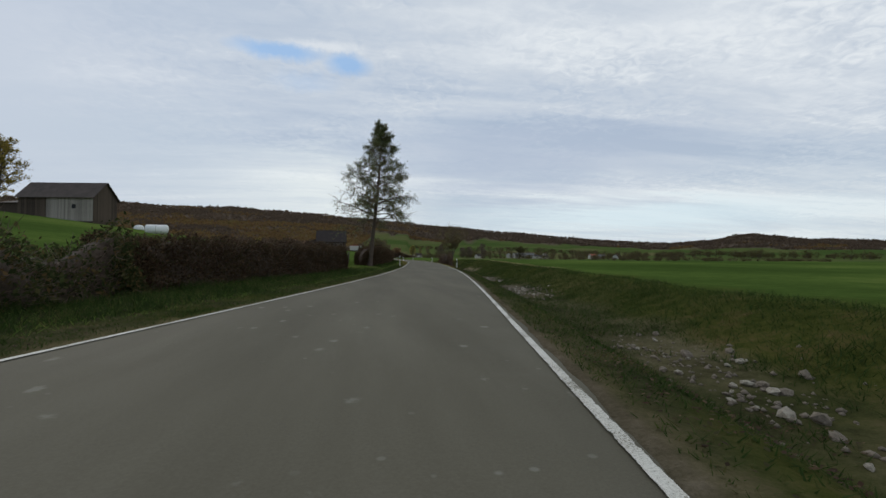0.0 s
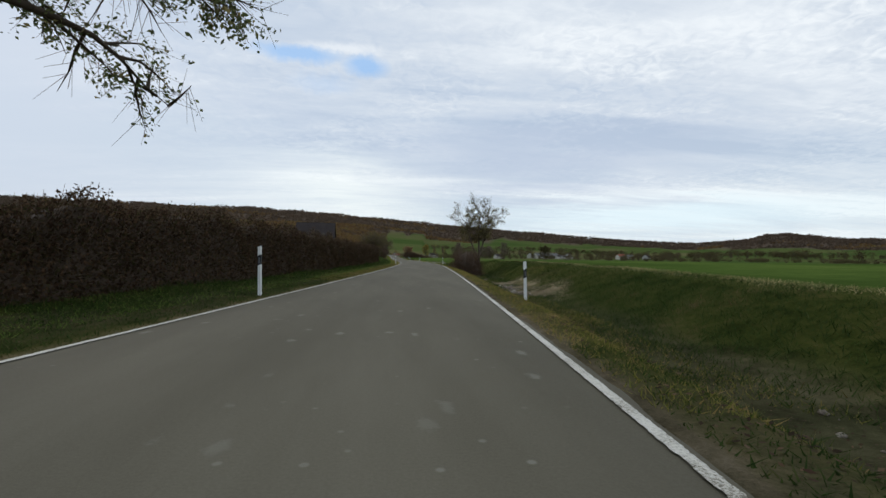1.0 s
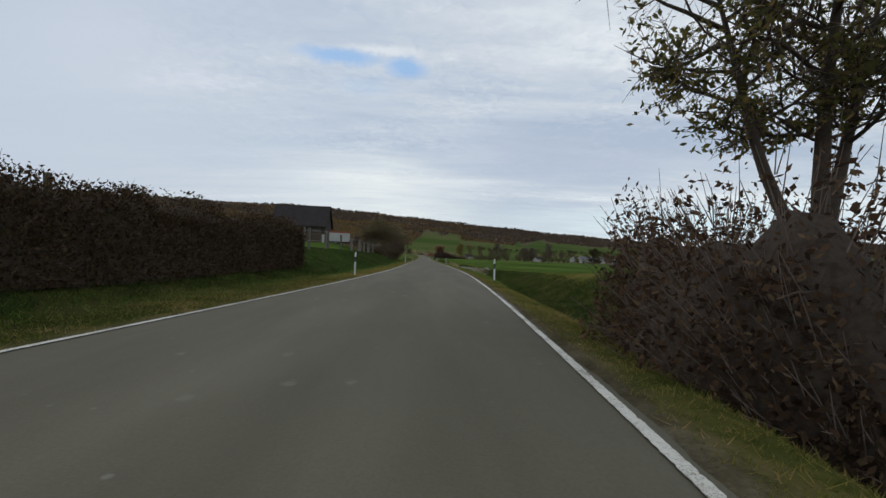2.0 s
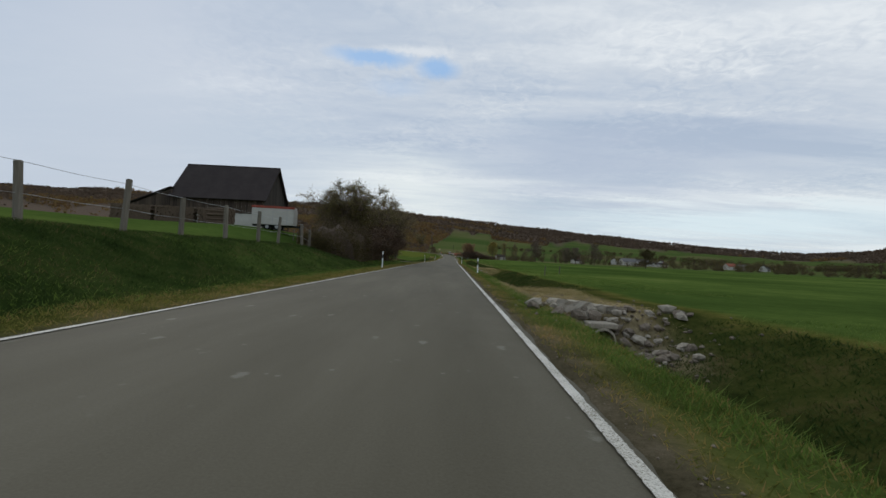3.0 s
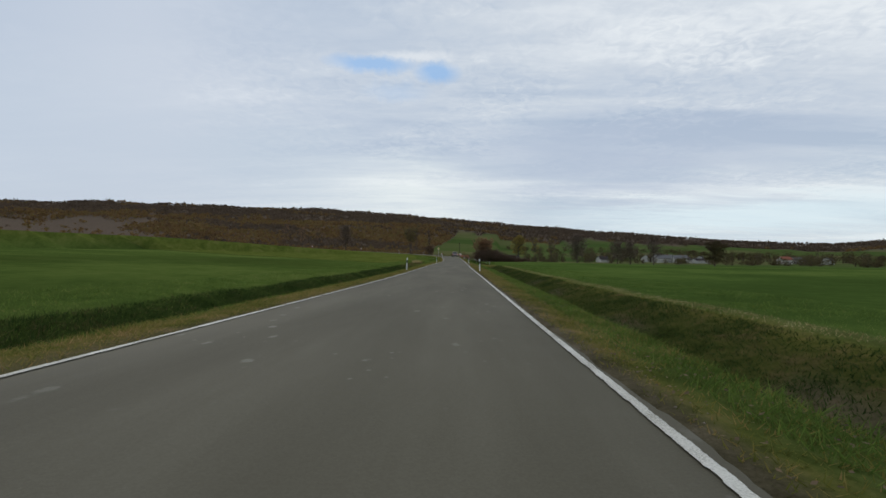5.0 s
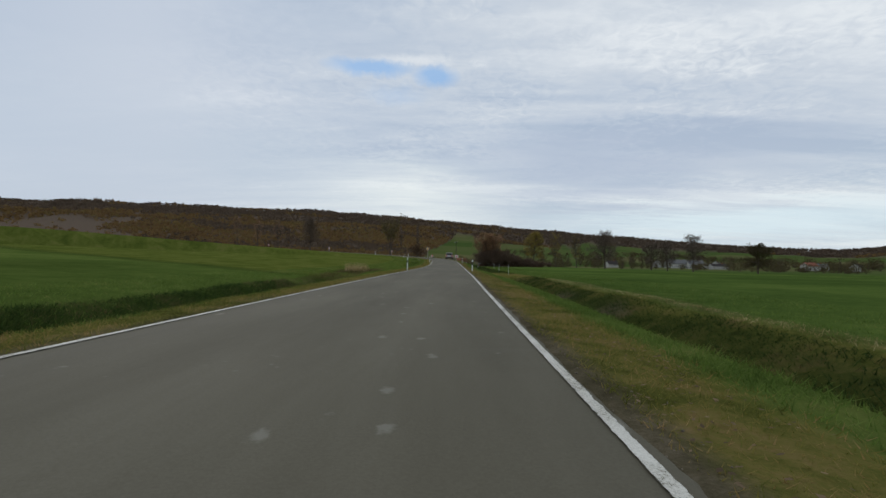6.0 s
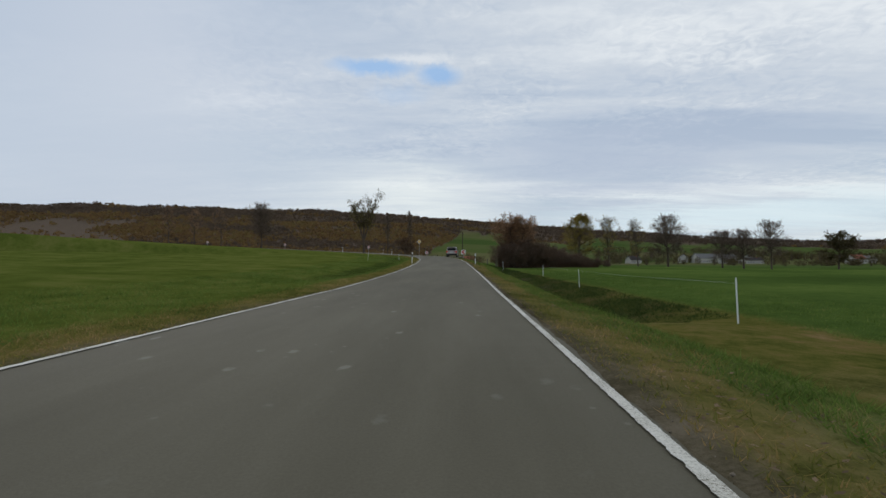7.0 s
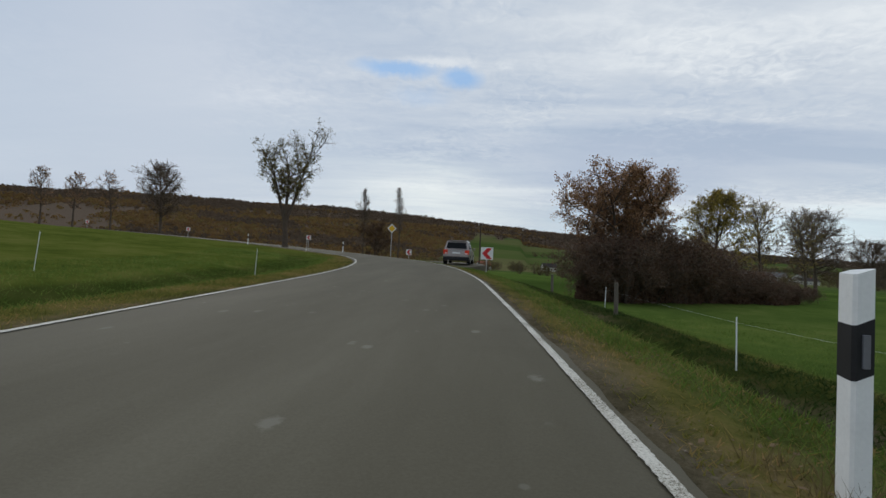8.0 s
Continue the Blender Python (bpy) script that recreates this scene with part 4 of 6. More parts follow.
    k = core - 0.02 + ((1.06 - core) * rng.uniform(0, 1, N) ** 0.8 if square > 0.5 else (1.0 - core) * rng.uniform(0, 1, N) ** 0.6)
    Vl, Fl = leaf_quads(surface(i, a, k) + rng.normal(size=(N, 3)) * 0.04, leaf, rng)
    V, F = join((Vt, Ft), (Vl, Fl))
    child("foliage", mesh_of("foliage", V, F, [TWIG, leaf_mat], which=np.r_[np.zeros(len(Ft), int), np.ones(len(Fl), int)]), ob)
    return ob


# colour of the light-blocking core, darkened for the depth between twigs
TANGLE = plain("dark_core_twigs", (0.075, 0.053, 0.037), 0.95, vary=0.5, scale=14.0, relief=0.05)


def along(rows):
    """(s, o, half, height) to (x, y, half, height)."""
    return [(*map(float, road(s, o)[:2]), w, h) for s, o, w, h in rows]


# hedges along the road
thicket("hedge", "long trimmed dark reddish-brown hedge on the verge", "hedge", along([(15, -6.8, 0.8, 1.5), (24, -6.5, 0.85, 1.68), (36.8, -6.1, 0.8, 1.72)]), LEAF_HEDGE, 11, square=0.35, per_m=3600, twig_m=110, leaf=0.08, core=0.8, rough=0.15)
thicket("hedge", "tall trimmed dark brown hedge beside the tall tree", "hedge", along([(48.4, -6.3, 0.6, 1.1), (51.5, -6.2, 0.8, 1.9), (57, -6.0, 0.9, 2.12), (75, -5.9, 0.95, 1.98), (102, -5.9, 0.9, 1.95)]), LEAF_HEDGE, 12, square=0.35, per_m=3600, twig_m=110, leaf=0.08, core=0.8, rough=0.15)
thicket("shrub", "tall dark weeds and brambles on the verge", "weeds", along([(0, -6.6, 1.2, 1.0), (7, -6.8, 1.5, 1.25), (15.5, -6.5, 1.2, 1.35)]), LEAF_WEED, 13, square=0.7, per_m=1400, twig_m=120, leaf=0.10, core=0.72, rough=0.28)
# the tall tree between them
plant_tree(2.3, 49.0, "tall slender tree with an open conical crown of small leaves", LEAF_GREEN, seed=3, H=13.4, r0=0.23, base=0.31, shape=CONE, spread=3.45, limbs=66, subs=10, twigs=9, leaves=8.0, leaf=0.10, rise=0.10, lift=0.0, droop=0.22, turn=70)
# right of the road, by the rocky ditch
plant_tree(17.2, 86.5, "half-bare roadside tree with two upright heads", LEAF_OLIVE, seed=8, H=7.6, r0=0.15, base=0.42, shape=VASE, spread=1.9, limbs=40, subs=9, twigs=8, leaves=3.4, leaf=0.10, rise=0.35, lift=0.05, forks=((0.35, 2.9, 0.45, 4.0), (0.4, 0.2, 0.4, 3.8)), lead=0.8)
thicket("shrub", "reddish brown leafless shrub at the foot of a tree", "shrub", [(15.2, 83.6, 1.1, 2.2), (15.8, 86.0, 1.5, 3.0), (16.5, 89.0, 1.1, 2.4)], LEAF_BROWN, 14, square=0.8, per_m=2400, twig_m=220, core=0.72, leaf=0.085, rough=0.24)
# the overgrown yard by the barn
thicket("shrub", "low dense dark shrubs along a yard", "shrub", along([(150.6, -8.4, 0.9, 1.5), (152.4, -7.9, 1.6, 2.3), (156, -7.4, 1.9, 2.7), (161, -7.6, 1.9, 2.8)]), LEAF_DARK, 15, square=0.7, per_m=4200, twig_m=200, leaf=0.085, core=0.72, rough=0.26)
thicket("shrub", "dense dark brown thicket close to the road", "shrub", along([(159, -9.4, 1.7, 2.2), (164, -8.8, 2.1, 3.2), (169, -7.9, 2.0, 2.4), (173.0, -7.2, 1.3, 1.7)]), LEAF_BROWN, 16, square=0.85, per_m=5200, twig_m=160, rough=0.26, leaf=0.085, core=0.80)
x, y, _ = road(161.8, -8.2)
plant_tree(x, y, "spreading thorny tree with sparse olive leaves", LEAF_OLIVE, seed=21, H=6.5, r0=0.14, base=0.34, shape=ROUND, spread=2.6, limbs=80, subs=12, twigs=11, leaves=4.2, leaf=0.085, rise=0.35, lift=0.0, droop=0.12, forks=((0.16, 0.8, 0.65, 4.9), (0.16, 2.9, 0.65, 4.7), (0.16, 5.0, 0.65, 4.7)), lead=0.9)
x, y, _ = road(172.0, -6.0)
plant_tree(x, y, "round bare-twigged tree with a few pale leaves on it", LEAF_PALE, seed=23, H=6.9, r0=0.13, base=0.34, shape=[(0, 1.0), (0.3, 1.08), (0.6, 0.95), (0.85, 0.7), (1, 0.45)], spread=2.0, limbs=98, subs=10, twigs=10, leaves=4.5, leaf=0.065, droop=0.10, tuft=1.0, rise=0.4, lift=0.03, forks=((0.2, 0.6, 0.75, 4.3), (0.2, 1.9, 0.8, 4.4), (0.2, 3.1, 0.75, 4.3), (0.2, 4.4, 0.8, 4.4), (0.2, 5.6, 0.75, 4.3), (0.25, 1.2, 0.3, 4.6), (0.25, 4.0, 0.3, 4.6)), lead=0.85, twig_r=0.0045)
plant_tree(5.8, 186.6, "old narrow pear tree with olive and yellowing leaves", LEAF_OLIVE, name="pear_tree", seed=31, H=7.7, r0=0.17, base=0.24, shape=[(0, 0.9), (0.15, 1.0), (0.4, 0.8), (0.7, 0.5), (1, 0.3)], spread=1.55, limbs=50, subs=9, twigs=8, leaves=5.0, leaf=0.08, tuft=0.75, rise=0.2, lift=0.02, wob=0.05, droop=0.1, twig_r=0.005, forks=((0.08, 5.9, 0.16, 3.4),))
# the bend
plant_tree(-1.9, 349.6, "tall forked roadside tree with thinning foliage", LEAF_OLIVE, seed=41, H=10.6, r0=0.24, base=0.36, shape=VASE, spread=2.5, limbs=50, subs=9, twigs=7, leaves=3.4, leaf=0.12, rise=0.5, lift=0.05, forks=((0.36, 0.3, 0.32, 6.3), (0.36, 3.3, 0.35, 5.6)), lead=0.62)
plant_tree(-3.0, 380.0, "slender bare tree behind the bend", LEAF_RUST, seed=44, group="slender bare trees", H=10.6, r0=0.12, base=0.4, shape=OVAL, spread=1.7, limbs=40, subs=7, twigs=8, leaves=0, rise=0.75, lift=0.06, twig_r=0.009)
plant_tree(2.3, 381.2, "slender bare tree beside the road beyond the bend", LEAF_RUST, seed=45, group="slender bare trees", H=11.4, r0=0.12, base=0.4, shape=OVAL, spread=1.5, limbs=40, subs=7, twigs=8, leaves=0, rise=0.8, lift=0.06, twig_r=0.009)
plant_tree(4.0, 357.5, "small dark-leaved tree behind the bend", LEAF_BROWN, seed=42, H=3.6, r0=0.14, base=0.28, shape=ROUND, spread=2.3, limbs=26, subs=7, twigs=6, leaves=5.0, leaf=0.14, rise=0.4)
plant_tree(-29.5, 372.5, "bare round tree on the far side of the road", LEAF_RUST, seed=43, H=9.2, r0=0.2, base=0.3, shape=ROUND, spread=3.6, limbs=50, subs=10, twigs=11, leaves=0, rise=0.35, twig_r=0.013)
for k, (tx, ty, hh, lv) in enumerate(((-41.5, 378.0, 8.8, 1.6), (-48.5, 379.0, 8.4, 2.6), (-56.0, 381.0, 9.0, 2.0))):
    plant_tree(tx, ty, "small half-bare tree on the rise", LEAF_RUST, seed=50 + k, group="trees on the rise", H=hh, r0=0.15, base=0.35, shape=ROUND, spread=2.2, limbs=26, subs=6, twigs=5, leaves=lv, leaf=0.15, rise=0.45, twig_r=0.015)
plant_tree(21.8, 337.5, "broad tree with rusty autumn leaves", LEAF_RUST, seed=61, H=7.0, r0=0.2, base=0.26, shape=ROUND, spread=2.2, limbs=66, subs=10, twigs=9, leaves=7.5, leaf=0.11, tuft=0.95, rise=0.4, forks=((0.2, 0.4, 0.45, 5.1), (0.2, 1.7, 0.45, 5.1), (0.2, 3.0, 0.45, 5.1), (0.2, 4.3, 0.45, 5.1), (0.2, 5.5, 0.45, 5.1)), lead=0.92, sink=0.0)
thicket("shrub", "dense dark leafless shrubs on the edge of a meadow", "shrub", [(19.4, 336.2, 0.9, 1.2), (22.0, 337.5, 1.6, 2.0), (27.0, 340.0, 1.4, 1.35), (32.0, 342.5, 1.2, 0.9), (35.0, 344.0, 0.7, 0.6)], LEAF_RUSSET, 62, square=1.0, per_m=1500, twig_m=320, rough=0.28, leaf=0.13, core=0.78)
plant_tree(34.3, 352.6, "tree with yellow-green autumn leaves", LEAF_YELLOW, seed=63, H=8.2, r0=0.18, base=0.25, shape=OVAL, spread=3.0, limbs=50, subs=9, twigs=8, leaves=6.0, leaf=0.13, rise=0.35)
plant_tree(41.0, 357.5, "thin tree with few yellow leaves", LEAF_YELLOW, seed=64, H=7.6, r0=0.15, base=0.3, shape=VASE, spread=2.4, limbs=38, subs=8, twigs=8, leaves=1.7, leaf=0.11, rise=0.5, twig_r=0.008)
plant_tree(47.5, 361.0, "thin tree with few pale leaves", LEAF_YELLOW, seed=65, H=7.4, r0=0.15, base=0.3, shape=VASE, spread=2.3, limbs=38, subs=8, twigs=8, leaves=0.9, leaf=0.11, rise=0.5, twig_r=0.008)
for k, (tx, ty, hh, sp) in enumerate(((61.0, 379.0, 10.0, 5.0), (83.0, 397.0, 9.5, 4.0), (88.5, 397.0, 10.0, 4.2), (103.5, 409.0, 13.0, 5.0))):
    plant_tree(tx, ty, "bare round tree on the far edge of a meadow", LEAF_RUST, seed=70 + k, group="bare trees along the meadow", H=hh, r0=0.26, base=0.28, shape=ROUND, spread=sp, limbs=54, subs=10, twigs=11, leaves=0, rise=0.35, twig_r=0.013)
plant_tree(150.0, 444.0, "broad dark tree standing alone in a meadow", LEAF_DARK, seed=80, H=11.5, r0=0.3, base=0.16, shape=ROUND, spread=6.4, limbs=46, subs=8, twigs=7, leaves=6.5, leaf=0.34, rise=0.35)
plant_tree(-37.0, 60.0, "leafy tree beside an old shed", LEAF_YELLOW, seed=81, H=7.2, r0=0.2, base=0.3, shape=ROUND, spread=3.4, limbs=30, subs=7, twigs=6, leaves=5.0, leaf=0.2, rise=0.5)


# loose many-stemmed shrubs
SHRUB = [(0, 0.55), (0.3, 1.0), (0.6, 0.95), (0.85, 0.6), (1, 0.3)]
grey_shrub = plant_tree(20.2, 336.4, "many-stemmed russet-brown shrub, nearly leafless", LEAF_RUSSET, name="shrub", category="shrub", group="shrubs", seed=104, H=2.5, r0=0.05, base=0.02, shape=SHRUB, spread=1.7, limbs=40, subs=8, twigs=9, leaves=3.6, leaf=0.09, tuft=0.9, rise=0.6, twig_r=0.007, twig_len=0.25,
                        forks=((0.07, 0.5, 0.6, 2.4), (0.07, 2.2, 0.7, 2.3), (0.07, 3.7, 0.6, 2.4), (0.07, 5.2, 0.7, 2.2)))
brown_shrub = plant_tree(*map(float, road(165.0, -6.9)[:2]), "many-stemmed brown shrub, nearly leafless", LEAF_BROWN, name="shrub", category="shrub", group="shrubs", seed=101, H=2.9, r0=0.05, base=0.02, shape=SHRUB, spread=1.7, limbs=40, subs=8, twigs=9, leaves=2.6, leaf=0.10, tuft=0.9, rise=0.6, twig_r=0.007, twig_len=0.25,
                         forks=((0.07, 0.5, 0.6, 2.4), (0.07, 2.2, 0.7, 2.3), (0.07, 3.7, 0.6, 2.4), (0.07, 5.2, 0.7, 2.2)))
dark_shrub = plant_tree(*map(float, road(160.5, -8.4)[:2]), "many-stemmed dark olive shrub with thin foliage", LEAF_DARK, name="shrub", category="shrub", group="shrubs", seed=102, H=3.4, r0=0.05, base=0.02, shape=SHRUB, spread=1.9, limbs=44, subs=9, twigs=9, leaves=3.2, leaf=0.09, tuft=0.9, rise=0.6, twig_r=0.006, twig_len=0.22,
                        forks=((0.07, 0.9, 0.6, 2.8), (0.07, 2.5, 0.7, 2.7), (0.07, 4.0, 0.6, 2.8), (0.07, 5.6, 0.7, 2.6)))


def more_shrubs(source, rows, seed):
    rng = random.Random(seed)
    for x_, y_, k in rows:
        other = copy_thing(source, pose(x_, y_, gz(x_, y_) - 0.05, 0, 0, rng.uniform(0, 360)))
        other.scale = (k * rng.uniform(0.92, 1.1), k * rng.uniform(0.92, 1.1), k * rng.uniform(0.9, 1.1))


more_shrubs(grey_shrub, [(21.6, 335.6, 1.1), (23.4, 337.0, 1.15), (25.4, 337.8, 1.1), (27.3, 339.0, 0.85), (29.2, 340.2, 0.75), (31.2, 341.2, 0.65), (33.2, 342.6, 0.5), (35.0, 343.8, 0.42), (24.0, 339.4, 1.1), (28.4, 341.6, 0.75), (36.6, 344.8, 0.36)], 1)
more_shrubs(brown_shrub, [(*map(float, road(s_, o_)[:2]), k_) for s_, o_, k_ in ((166.0, -6.6, 1.1), (168.2, -6.4, 1.1), (170.2, -6.0, 1.05), (172.2, -5.8, 0.95), (173.6, -6.0, 0.75), (163.8, -7.2, 1.1), (171.5, -8.6, 1.05), (167.5, -9.0, 1.2), (160.6, -6.6, 0.9))], 2)
more_shrubs(dark_shrub, [(*map(float, road(s_, o_)[:2]), k_) for s_, o_, k_ in ((157.6, -9.0, 0.6), (159.2, -8.4, 0.7), (162.0, -8.0, 0.95), (164.6, -7.8, 1.1))], 3)
plant_tree(-33.0, 160.0, "small bright yellow shrub beyond a fence", LEAF_YELLOW, name="shrub", category="shrub", seed=103, H=3.0, r0=0.06, base=0.05, shape=SHRUB, spread=1.6, limbs=24, subs=6, twigs=6, leaves=7.0, leaf=0.16, tuft=1.0, rise=0.6)


# far woods on the hills
def woods():
    rng = np.random.default_rng(5)
    N = 112000
    r = 370 + 1730 * rng.uniform(0, 1, N) ** 0.8
    a = rng.uniform(-78, 66, N)
    keep = rng.uniform(0, 1, N) < forest(a, r) * np.clip(0.25 + 380 / r, 0, 1)
    keep &= rng.uniform(0, 1, N) > 0.96 * hump(a + 1.5 * np.sin(r / 70), -43, 8, 2) * hump(r + 40 * np.sin(a), 860, 330, 80)
    r, a = r[keep], a[keep]
    x, y = HUB[0] + r * np.sin(np.radians(a)), HUB[1] + r * np.cos(np.radians(a))
    g = ground_z(x, y)
    bare = waves(x, y, 120, 9.0) + 0.7 * (a > 12) + 1.1 * step(r + 60 * np.sin(a * 0.9), 1350, 1550) + rng.normal(size=len(x)) * 0.25 > 0.35
    size = rng.uniform(2.4, 5.2, len(x)) * np.interp(r, [370, 500, 800, 1300, 2000], [0.5, 0.62, 0.85, 1.1, 1.3])
    tall = size * rng.uniform(0.8, 1.3, len(x))
    for name, pick, mat, text in (("woods", ~bare, WOODS, "autumn woods in brown and ochre on the hillside"), ("woods", bare, WOODS_DARK, "dark leafless woods on the hillside")):
        n = int(pick.sum())
        v = unit(rng.normal(size=(n, 11, 3))) * rng.uniform(0.35, 0.95, (n, 11, 1)) ** 0.6
        v[..., 2] = np.abs(v[..., 2]) * 1.15 - 0.1
        v = v * np.stack([size[pick], size[pick], tall[pick]], -1)[:, None] + np.stack([x[pick], y[pick], g[pick] + tall[pick] * 0.35], -1)[:, None]
        V, F = leaf_quads(v.reshape(-1, 3), np.repeat(size[pick], 11)[:, None] * 1.05, rng)
        tagged(new(name, mesh_of(name, V, F, mat)), text, "woods", kind="stuff")


woods()


# ---- delineator posts ----
def delineator(bright=True):
    """A triangular-backed white post with its slanted black band and reflector, 0.85 m high."""
    ob = thing("delineator_post", "white plastic roadside delineator post with a slanted black band", "delineator post", "delineator posts")
    H, W, D = 0.85, 0.038, 0.085
    plan = [(-W, 0.0), (-W * 0.85, -0.018), (W * 0.85, -0.018), (W, 0.0), (0.022, D), (-0.022, D)]

    def sleeve(z0, z1, tilt, grow):
        bm = bmesh.new()
        rows = []
        for z, sl in ((z0, tilt[0]), (z1, tilt[1])):
            rows.append([bm.verts.new((px * grow, py * grow if py < 0 else py * grow, z + sl * px)) for px, py in plan])
        n = len(plan)
        bm.faces.new(rows[0][::-1])
        bm.faces.new(rows[1])
        for i in range(n):
            bm.faces.new((rows[0][i], rows[0][(i + 1) % n], rows[1][(i + 1) % n], rows[1][i]))
        bmesh.ops.recalc_face_normals(bm, faces=bm.faces)
        return bm

    part("post_body", sleeve(-0.4, H, (0, 0.35), 1.0), POST_WHITE, ob)
    part("black_band", sleeve(0.44, 0.655, (0.45, 0.45), 1.03), POST_BLACK, ob, "slanted black band")
    part("reflector", boxed(-0.014, 0.014, -0.026, -0.016, 0.475, 0.605, 0.002), REFLECTOR, ob, "upright grey reflector")
    return ob


first = delineator()
# along the road, to the right of its middle, and over the road's own height
spots = [(54.89, 3.39, -0.09), (53.41, -2.76, 0.20), (148.44, 3.01, 0.0), (148.8, -2.93, 0.15), (190.87, 2.89, 0.02), (190.53, -2.78, 0.12), (232.21, 2.68, 0.06), (232.72, -2.95, 0.07),
         (273.33, 2.69, 0.05), (273.55, -2.64, 0.10), (314.77, 2.975, -0.012), (315.29, -2.64, 0.10), (101.5, 3.1, 0.0), (101.5, -2.9, 0.1), (354.0, 2.9, 0.0), (360.0, -3.0, 0.0)]
leans = random.Random(4)
for k, (along_s, across_o, over) in enumerate(spots):
    px, py, pz = (float(v) for v in road(along_s, across_o))
    turn = math.degrees(float(np.interp(along_s, S, HD)))
    m = pose(px, py, pz + over, leans.uniform(-1.5, 1.5), leans.uniform(-1.5, 1.5), turn * 0.8)
    if k == 0:
        first.matrix_world = m
    else:
        copy_thing(first, m)


# ---- buildings by the road ----
def boards(parent, name, x0, x1, y, z0, z1, mat, rng, width=0.22, thick=0.03, face=-1, skip=None, top=None):
    """Upright boards side by side along x, each its own piece; top gives the height at x."""
    shared = {}
    x = x0
    while x < x1 - 0.05:
        w = min(width * rng.uniform(0.8, 1.2), x1 - x)
        zt = (top(x + w / 2) if top else z1) - rng.uniform(0, 0.05)
        zb = z0 + rng.uniform(0, 0.06)
        if not (skip and skip(x)):
            key = round(w, 2)
            if key not in shared:
                bm = boxed(-key / 2 + 0.006, key / 2 - 0.006, -thick / 2, thick / 2, 0, 1)
                me = bpy.data.meshes.new(name)
                bm.to_mesh(me)
                bm.free()
                me.materials.append(mat)
                shared[key] = me
            ob = child(name, shared[key], parent)
            ob.matrix_local = pose(x + w / 2, y + rng.uniform(-0.008, 0.008), zb) @ Matrix.Diagonal((1, 1, zt - zb, 1))
        x += w
    return parent


def end_boards(parent, name, y0, y1, x, z0, top, mat, rng, width=0.2, thick=0.03):
    """The same along y, under a sloping top."""
    shared = {}
    y = y0
    while y < y1 - 0.05:
        w = min(width * rng.uniform(0.85, 1.15), y1 - y)
        key = round(w, 2)
        if key not in shared:
            bm = boxed(-thick / 2, thick / 2, -key / 2 + 0.006, key / 2 - 0.006, 0, 1)
            me = bpy.data.meshes.new(name)
            bm.to_mesh(me)
            bm.free()
            me.materials.append(mat)
            shared[key] = me
        ob = child(name, shared[key], parent)
        ob.matrix_local = pose(x + rng.uniform(-0.008, 0.008), y + w / 2, z0) @ Matrix.Diagonal((1, 1, top(y + w / 2) - z0, 1))
        y += w


def roof_slab(parent, name, corners, thick, mat, rows=0):
    """A sloping slab over four corners (eave a, eave b, ridge b, ridge a), with overlapping courses."""
    a, b, c, d = (Vector(v) for v in corners)
    n = (b - a).cross(d - a).normalized()
    if n.z < 0:
        n = -n
    bm = bmesh.new()
    count = max(rows, 1)
    for k in range(count):
        t0, t1 = k / count, (k + 1) / count
        lo0, lo1 = a.lerp(d, t0), b.lerp(c, t0)
        hi0, hi1 = a.lerp(d, min(1, t1 + 0.02)), b.lerp(c, min(1, t1 + 0.02))
        lift = n * 0.025 if rows else n * 0
        vs = [bm.verts.new(v) for v in (lo0, lo1, hi1, hi0, lo0 + n * thick + lift, lo1 + n * thick + lift, hi1 + n * thick, hi0 + n * thick)]
        for f in ((0, 3, 2, 1), (4, 5, 6, 7), (0, 1, 5, 4), (1, 2, 6, 5), (2, 3, 7, 6), (3, 0, 4, 7)):
            bm.faces.new([vs[i] for i in f])
    bmesh.ops.recalc_face_normals(bm, faces=bm.faces)
    return part(name, bm, mat, parent)


